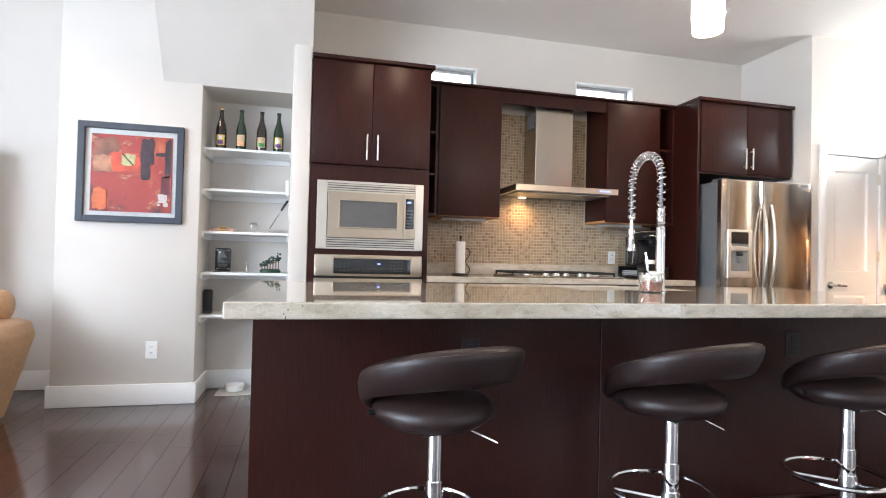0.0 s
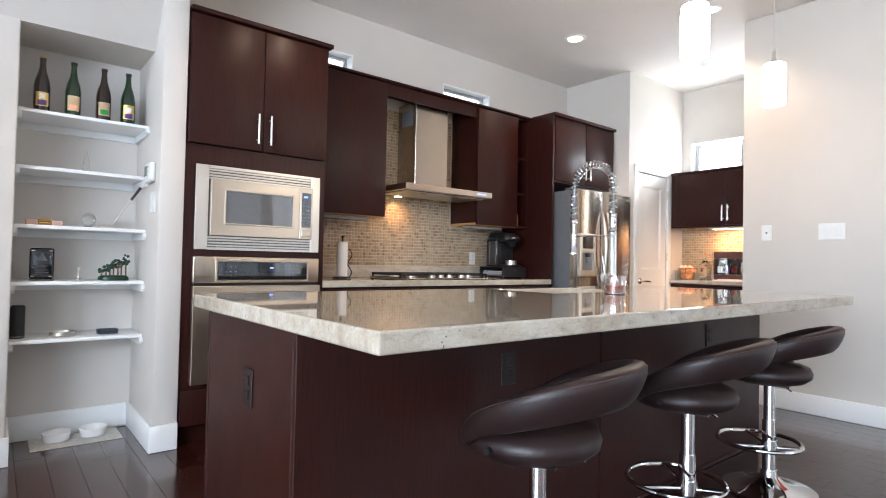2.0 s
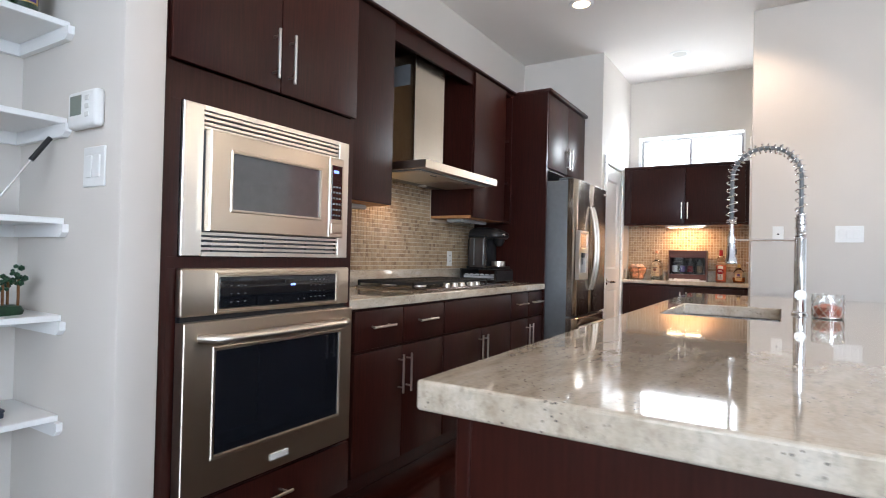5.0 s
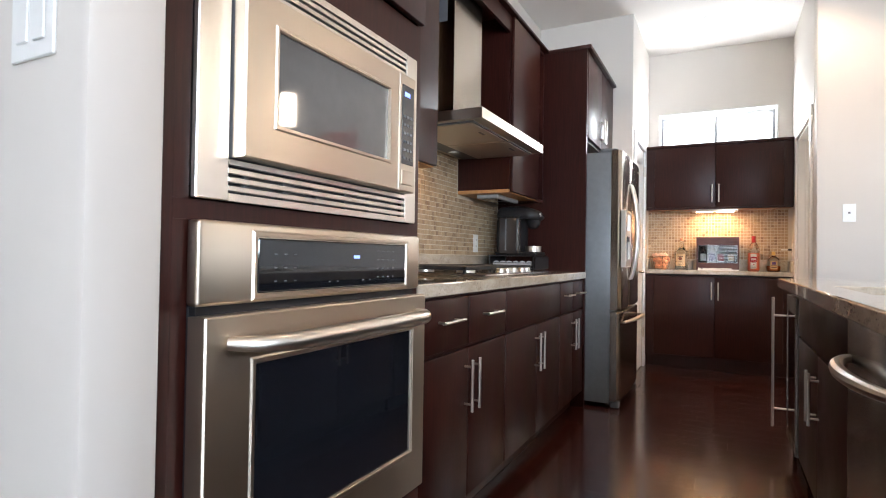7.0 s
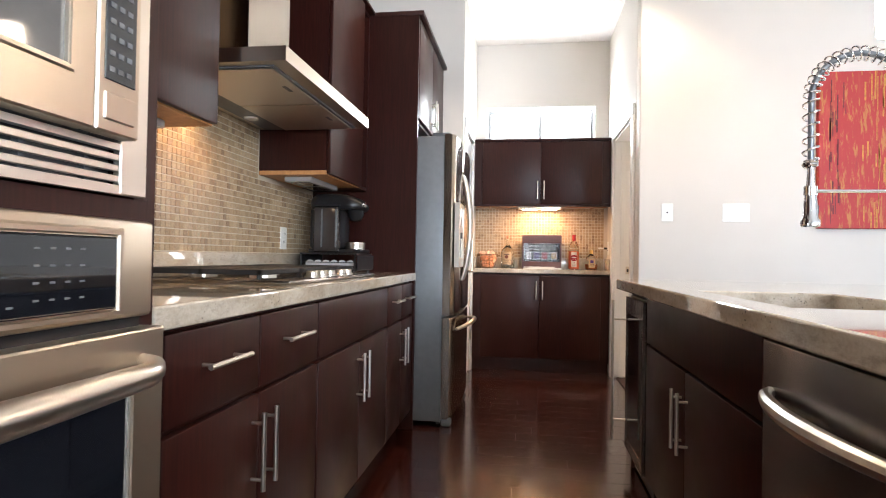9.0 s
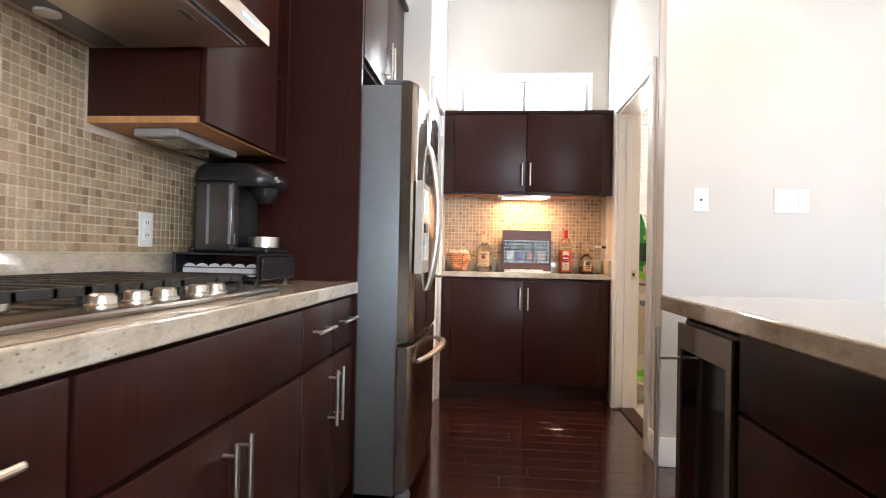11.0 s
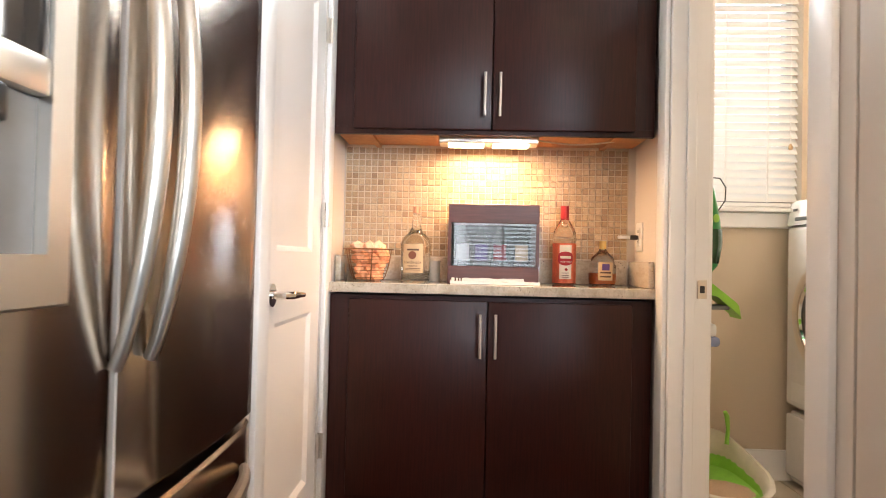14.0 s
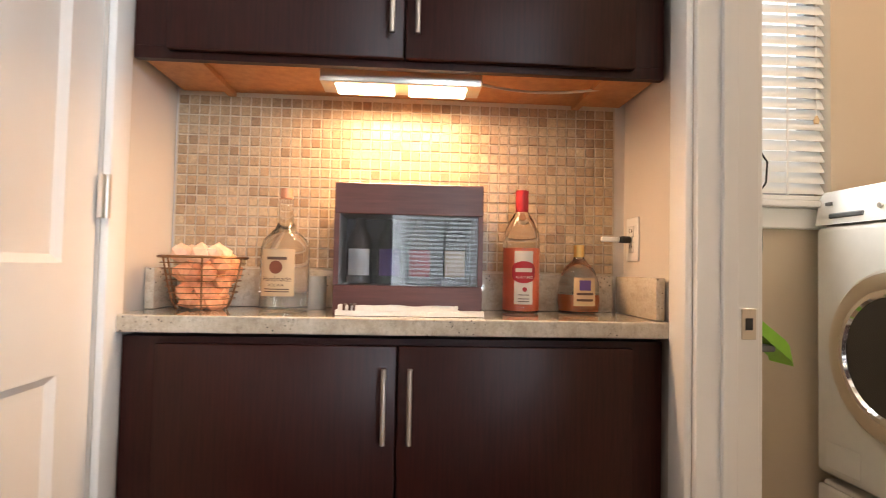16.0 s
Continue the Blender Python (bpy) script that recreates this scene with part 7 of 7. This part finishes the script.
mp = thing("dust_mop", (5.55, 2.53, 0.75), "grey and blue mop head hanging behind the vacuum", "mop")
part("pole", cyl(nb(), (5.565, 2.54, 0.80), (5.575, 2.60, 1.85), 0.010, 10), M_ALU, mp)
part("head", nb((5.53, 2.485, 0.765), (5.59, 2.545, 0.815), 0.012, 2), M_WHITEP, mp)
part("pad", nb((5.53, 2.47, 0.725), (5.59, 2.525, 0.764), 0.014, 2), plain("blue_pad", (0.25, 0.30, 0.48), 0.7), mp)

vc.location += Vector((-0.385, 0.13, 0))
mp.location += Vector((-0.385, 0.055, -0.03))

lt = thing("litter_box", (5.29, 2.40, 0), "beige cat litter box with lime scoop", "litter box")
lc = (5.325, 2.44)
def oval(rx, ry, z, n=32, dz=0.0):
    return [(lc[0] + 0.94 * rx * math.copysign(abs(math.cos(2 * math.pi * i / n)) ** 0.6, math.cos(2 * math.pi * i / n)), lc[1] + 0.90 * ry * math.copysign(abs(math.sin(2 * math.pi * i / n)) ** 0.6, math.sin(2 * math.pi * i / n)), z + dz * math.cos(2 * math.pi * i / n)) for i in range(n)]


part("base", rings(nb(), [oval(0.205, 0.150, 0.003), oval(0.222, 0.165, 0.02), oval(0.232, 0.176, 0.085), oval(0.232, 0.176, 0.090)]), M_CERAM, lt, "pale grey lower tray", 50)
part("shell", rings(nb(), [oval(0.236, 0.180, 0.0905), oval(0.246, 0.190, 0.100), oval(0.252, 0.196, 0.185, dz=0.062), oval(0.262, 0.206, 0.195, dz=0.066), oval(0.262, 0.206, 0.203, dz=0.066), oval(0.246, 0.190, 0.206, dz=0.066), oval(0.232, 0.176, 0.190, dz=0.060), oval(0.212, 0.158, 0.108)], cap=False), M_BEIGEP, lt, "beige sloping rim", 50)
part("liner", rings(nb(), [oval(0.224, 0.168, 0.150, dz=0.034), oval(0.210, 0.156, 0.112), oval(0.12, 0.09, 0.108), oval(0.01, 0.01, 0.108)], cap=False), M_LIME, lt, "lime green inner tray", 50)
bm = bmesh.new()
rl = random.Random(12)
loops = []
for s in (1.0, 0.8, 0.55, 0.3, 0.05):
    loops.append([(lc[0] - 0.085 + 0.105 * s * math.cos(2 * math.pi * i / 24) * rl.uniform(0.92, 1.06), lc[1] + 0.125 * s * math.sin(2 * math.pi * i / 24) * rl.uniform(0.92, 1.06), 0.110 + 0.018 * (1 - s ** 2) + rl.uniform(0, 0.003)) for i in range(24)])
part("litter", rings(bm, loops), M_LITTER, lt, "speckled clay litter", 40)
part("front_badge", nb((5.106, 2.39, 0.010), (5.122, 2.49, 0.050), 0.006, 2), plain("grey_foot_pad", (0.40, 0.39, 0.38), 0.5), lt)
part("scoop", tube(nb(), [(5.455, 2.318, 0.225), (5.467, 2.308, 0.29), (5.471, 2.311, 0.342), (5.465, 2.322, 0.365)], [0.010, 0.008, 0.011, 0.009], 8), M_LIME, lt, "lime green scoop handle")

lt.location.y += 0.035

# slatted blind in the west living room window
lb_ = thing("living_blind", (-4.96, 2.65, 0.5), "white slatted blind in a living room window", "blind")
part("head_rail", nb((-4.99, 1.82, 2.60), (-4.93, 3.48, 2.645), 0.003), M_WHITEP, lb_)
ls0 = None
for k in range(24):
    if ls0 is None:
        bm = bmesh.new()
        rings(bm, [[(-5.0, y, 0.50), (-4.93, y, 0.535), (-4.93, y, 0.539), (-5.0, y, 0.504)] for y in (1.83, 3.47)])
        ls0 = part("slat", bm, M_WHITEP, lb_)
    else:
        o = new("slat", ls0.data)
        o.parent = lb_
        o.location = (0, 0, k * 0.088)

# laundry window trim and blinds
wt = thing("trim_laundry_window", (5.66, 2.28, 1.2), "white window sill and apron", "trim", "", "structure")
part("sill", nb((5.61, 1.87, 1.270), (5.73, 2.65, 1.292), 0.005, 2), M_TRIM, wt)
part("apron", nb((5.638, 1.90, 1.195), (5.659, 2.62, 1.269), 0.005), M_TRIM, wt)
bd_ = thing("window_blind", (5.69, 2.28, 1.3), "white slatted horizontal blind, slats nearly closed", "blind")
part("head_rail", nb((5.665, 1.925, 2.35), (5.715, 2.59, 2.393), 0.003), M_WHITEP, bd_)
slm = plain("white_slat", (0.80, 0.80, 0.78), 0.4, var=0.02)
n_sl = 26
sl0 = None
for k in range(n_sl):
    z = 1.345 + k * 0.0385
    if sl0 is None:
        bm = bmesh.new()
        rings(bm, [[(5.69 + 0.024 * math.cos(s) * u_ - 0.0, y, z + 0.024 * math.sin(s) * u_ + 0.004 * (1 - u_ * u_) + e) for u_, e in ((-1, 0), (0, 0), (1, 0), (1, 0.0025), (0, 0.0025), (-1, 0.0025))] for s in (1.02,) for y in (1.930, 2.585)])
        sl0 = part("slat", bm, slm, bd_)
    else:
        o = new("slat", sl0.data)
        o.parent = bd_
        o.location = (0, 0, k * 0.0385)
part("bottom_rail", nb((5.67, 1.930, 1.300), (5.71, 2.585, 1.318), 0.003), M_WHITEP, bd_)
for y in (2.08, 2.28, 2.50):
    part("ladder_tape", nb((5.6615, y - 0.004, 1.318), (5.663, y + 0.004, 2.35)), M_WHITEP, bd_)
part("pull_cord", cyl(nb(), (5.658, 1.975, 1.60), (5.66, 1.975, 2.35), 0.0015, 6), M_WHITEP, bd_)
part("cord_knob", lathe(nb(), (5.658, 1.975, 1.575), [(0.008, 0), (0.010, 0.012), (0.004, 0.028)], 10), M_CREAM, bd_)

# ---- tiles and boards, piece by piece ----
def chamfered(name, w, h, d, c):
    """A thin block standing on z=0 with chamfered upper edges: centre at the origin, w along x, h along y."""
    a, b = w / 2, h / 2
    vs = [(-a, -b, 0), (a, -b, 0), (a, b, 0), (-a, b, 0), (-a, -b, d - c), (a, -b, d - c), (a, b, d - c), (-a, b, d - c), (-a + c, -b + c, d), (a - c, -b + c, d), (a - c, b - c, d), (-a + c, b - c, d)]
    fs = [(0, 1, 5, 4), (1, 2, 6, 5), (2, 3, 7, 6), (3, 0, 4, 7), (4, 5, 9, 8), (5, 6, 10, 9), (6, 7, 11, 10), (7, 4, 8, 11), (8, 9, 10, 11)]
    me = bpy.data.meshes.new(name)
    me.from_pydata(vs, [], fs)
    return me, vs, fs


def joined(name, placed, mat, label, category, parent):
    """One mesh from many placed blocks (vertex list, face list, matrix)."""
    V, F = [], []
    for vs, fs, m in placed:
        o = len(V)
        V += [tuple(m @ Vector(v)) for v in vs]
        F += [tuple(i + o for i in f) for f in fs]
    me = bpy.data.meshes.new(name)
    me.from_pydata(V, [], F)
    me.materials.append(mat)
    ob = new(name, me)
    ob.parent = parent
    return tagged(ob, label, "", "", "stuff")


P = 0.0272
tile_me, tvs, tfs = chamfered("mosaic_tile", P - 0.0040, P - 0.0040, 0.0036, 0.0012)
tile_me.materials.append(M_TILE_A)
rt = random.Random(21)


def jitter():
    return Matrix.Rotation(rt.uniform(-0.012, 0.012), 4, 'Z') @ Matrix.Translation((0, 0, rt.uniform(-0.0006, 0.0006)))


bs = structure("mosaic_bar", nb((5.3145, BY0 + 0.014, 1.0205), (5.3195, BY1 + 0.012, 1.4975)), M_GROUT, "small brown stone mosaic behind the bar", "backsplash")
far, count = [], 0
for i in range(int((BY1 - BY0 - 0.004) / P)):
    for k in range(17):
        y, z = BY1 + 0.010 - P * (i + 0.5), 1.0245 + P * (k + 0.5)
        m = Matrix.Translation((5.3145, y, z)) @ Matrix.Rotation(-math.pi / 2, 4, 'Y') @ jitter()
        if 3.16 < y < 3.66 and count < 300:
            o = new("tile", tile_me)
            o.parent = bs
            o.matrix_basis = Matrix.Translation(-bs.location) @ m
            count += 1
        else:
            far.append((tvs, tfs, Matrix.Translation(-bs.location) @ m))
joined("tiles", far, M_TILE_B, "small brown stone mosaic tiles", "tile", bs)

bm = nb((0.9, 4.8425, 1.0185), (3.2095, 4.8495, 1.3965))
box(bm, (1.563, 4.8425, 1.3965), (2.521, 4.8495, 2.36))
ks = structure("mosaic_kitchen", bm, M_GROUT, "small tan stone mosaic behind the cooktop", "backsplash")
far, count = [], 0
for i in range(int(2.309 / P)):
    for k in range(50):
        x, z = 0.902 + P * (i + 0.5), 1.0205 + P * (k + 0.5)
        if z > 1.384 and not (1.578 < x < 2.508 and z < 2.345):
            continue
        if z > 1.70 and 1.92 < x < 2.23:
            continue
        m = Matrix.Translation((x, 4.8425, z)) @ Matrix.Rotation(math.pi / 2, 4, 'X') @ jitter()
        if z < 1.384 and 1.0 < x < 1.62 and count < 300:
            o = new("tile", tile_me)
            o.parent = ks
            o.matrix_basis = Matrix.Translation(-ks.location) @ m
            count += 1
        else:
            far.append((tvs, tfs, Matrix.Translation(-ks.location) @ m))
joined("tiles", far, M_TILE_B, "small tan stone mosaic tiles", "tile", ks)

# floor boards run north to south
fl = thing("floor", (0, 0, 0), "glossy dark espresso hardwood floor boards", "floor", "", "structure")
BW = 0.127
rb = random.Random(4)
far, count = [], 0
cache = {}
for i in range(int((5.32 + 5.0) / BW) + 1):
    x = 5.30 - BW * (i + 0.5)
    if x < -4.98:
        continue
    y = -4.2 - rb.uniform(0, 1.0)
    while y < 5.0:
        L = rb.choice((0.6, 0.8, 1.0, 1.2))
        a, b = max(y, -4.2), min(y + L, 4.95)
        y += L
        if b - a < 0.05 or (x > 3.86 and b < 2.70):
            continue
        if x > 3.86 and a < 2.70:
            a = 2.70
        key = round(b - a, 3)
        if key not in cache:
            cache[key] = chamfered("floor_board", BW - 0.0014, b - a - 0.0014, 0.0115, 0.0006)
            cache[key][0].materials.append(M_FLOOR_A)
        me, vs, fs = cache[key]
        m = Matrix.Translation((x, (a + b) / 2, -0.0115))
        if count < 300 and -1.9 < x < 5.1 and a > 2.2:
            o = new("board", me)
            o.parent = fl
            o.matrix_basis = m
            count += 1
        else:
            far.append((vs, fs, m))
joined("boards", far, M_FLOOR_B, "glossy dark hardwood boards", "floor", fl)

# laundry floor tiles
lf = thing("floor_laundry", (4.8, 1.4, 0), "cream square floor tiles in the laundry", "floor", "", "structure")
for i in range(5):
    for k in range(8):
        x, y = 4.176 + 0.33 * i, 2.505 - 0.33 * k
        if y < 0.4:
            continue
        me, vs, fs = cache.setdefault("lt", chamfered("floor_tile", 0.325, 0.325, 0.009, 0.002))
        if not me.materials:
            me.materials.append(M_LTILE)
        o = new("tile", me)
        o.parent = lf
        o.location = (x - 4.8, y - 1.4, -0.0095)
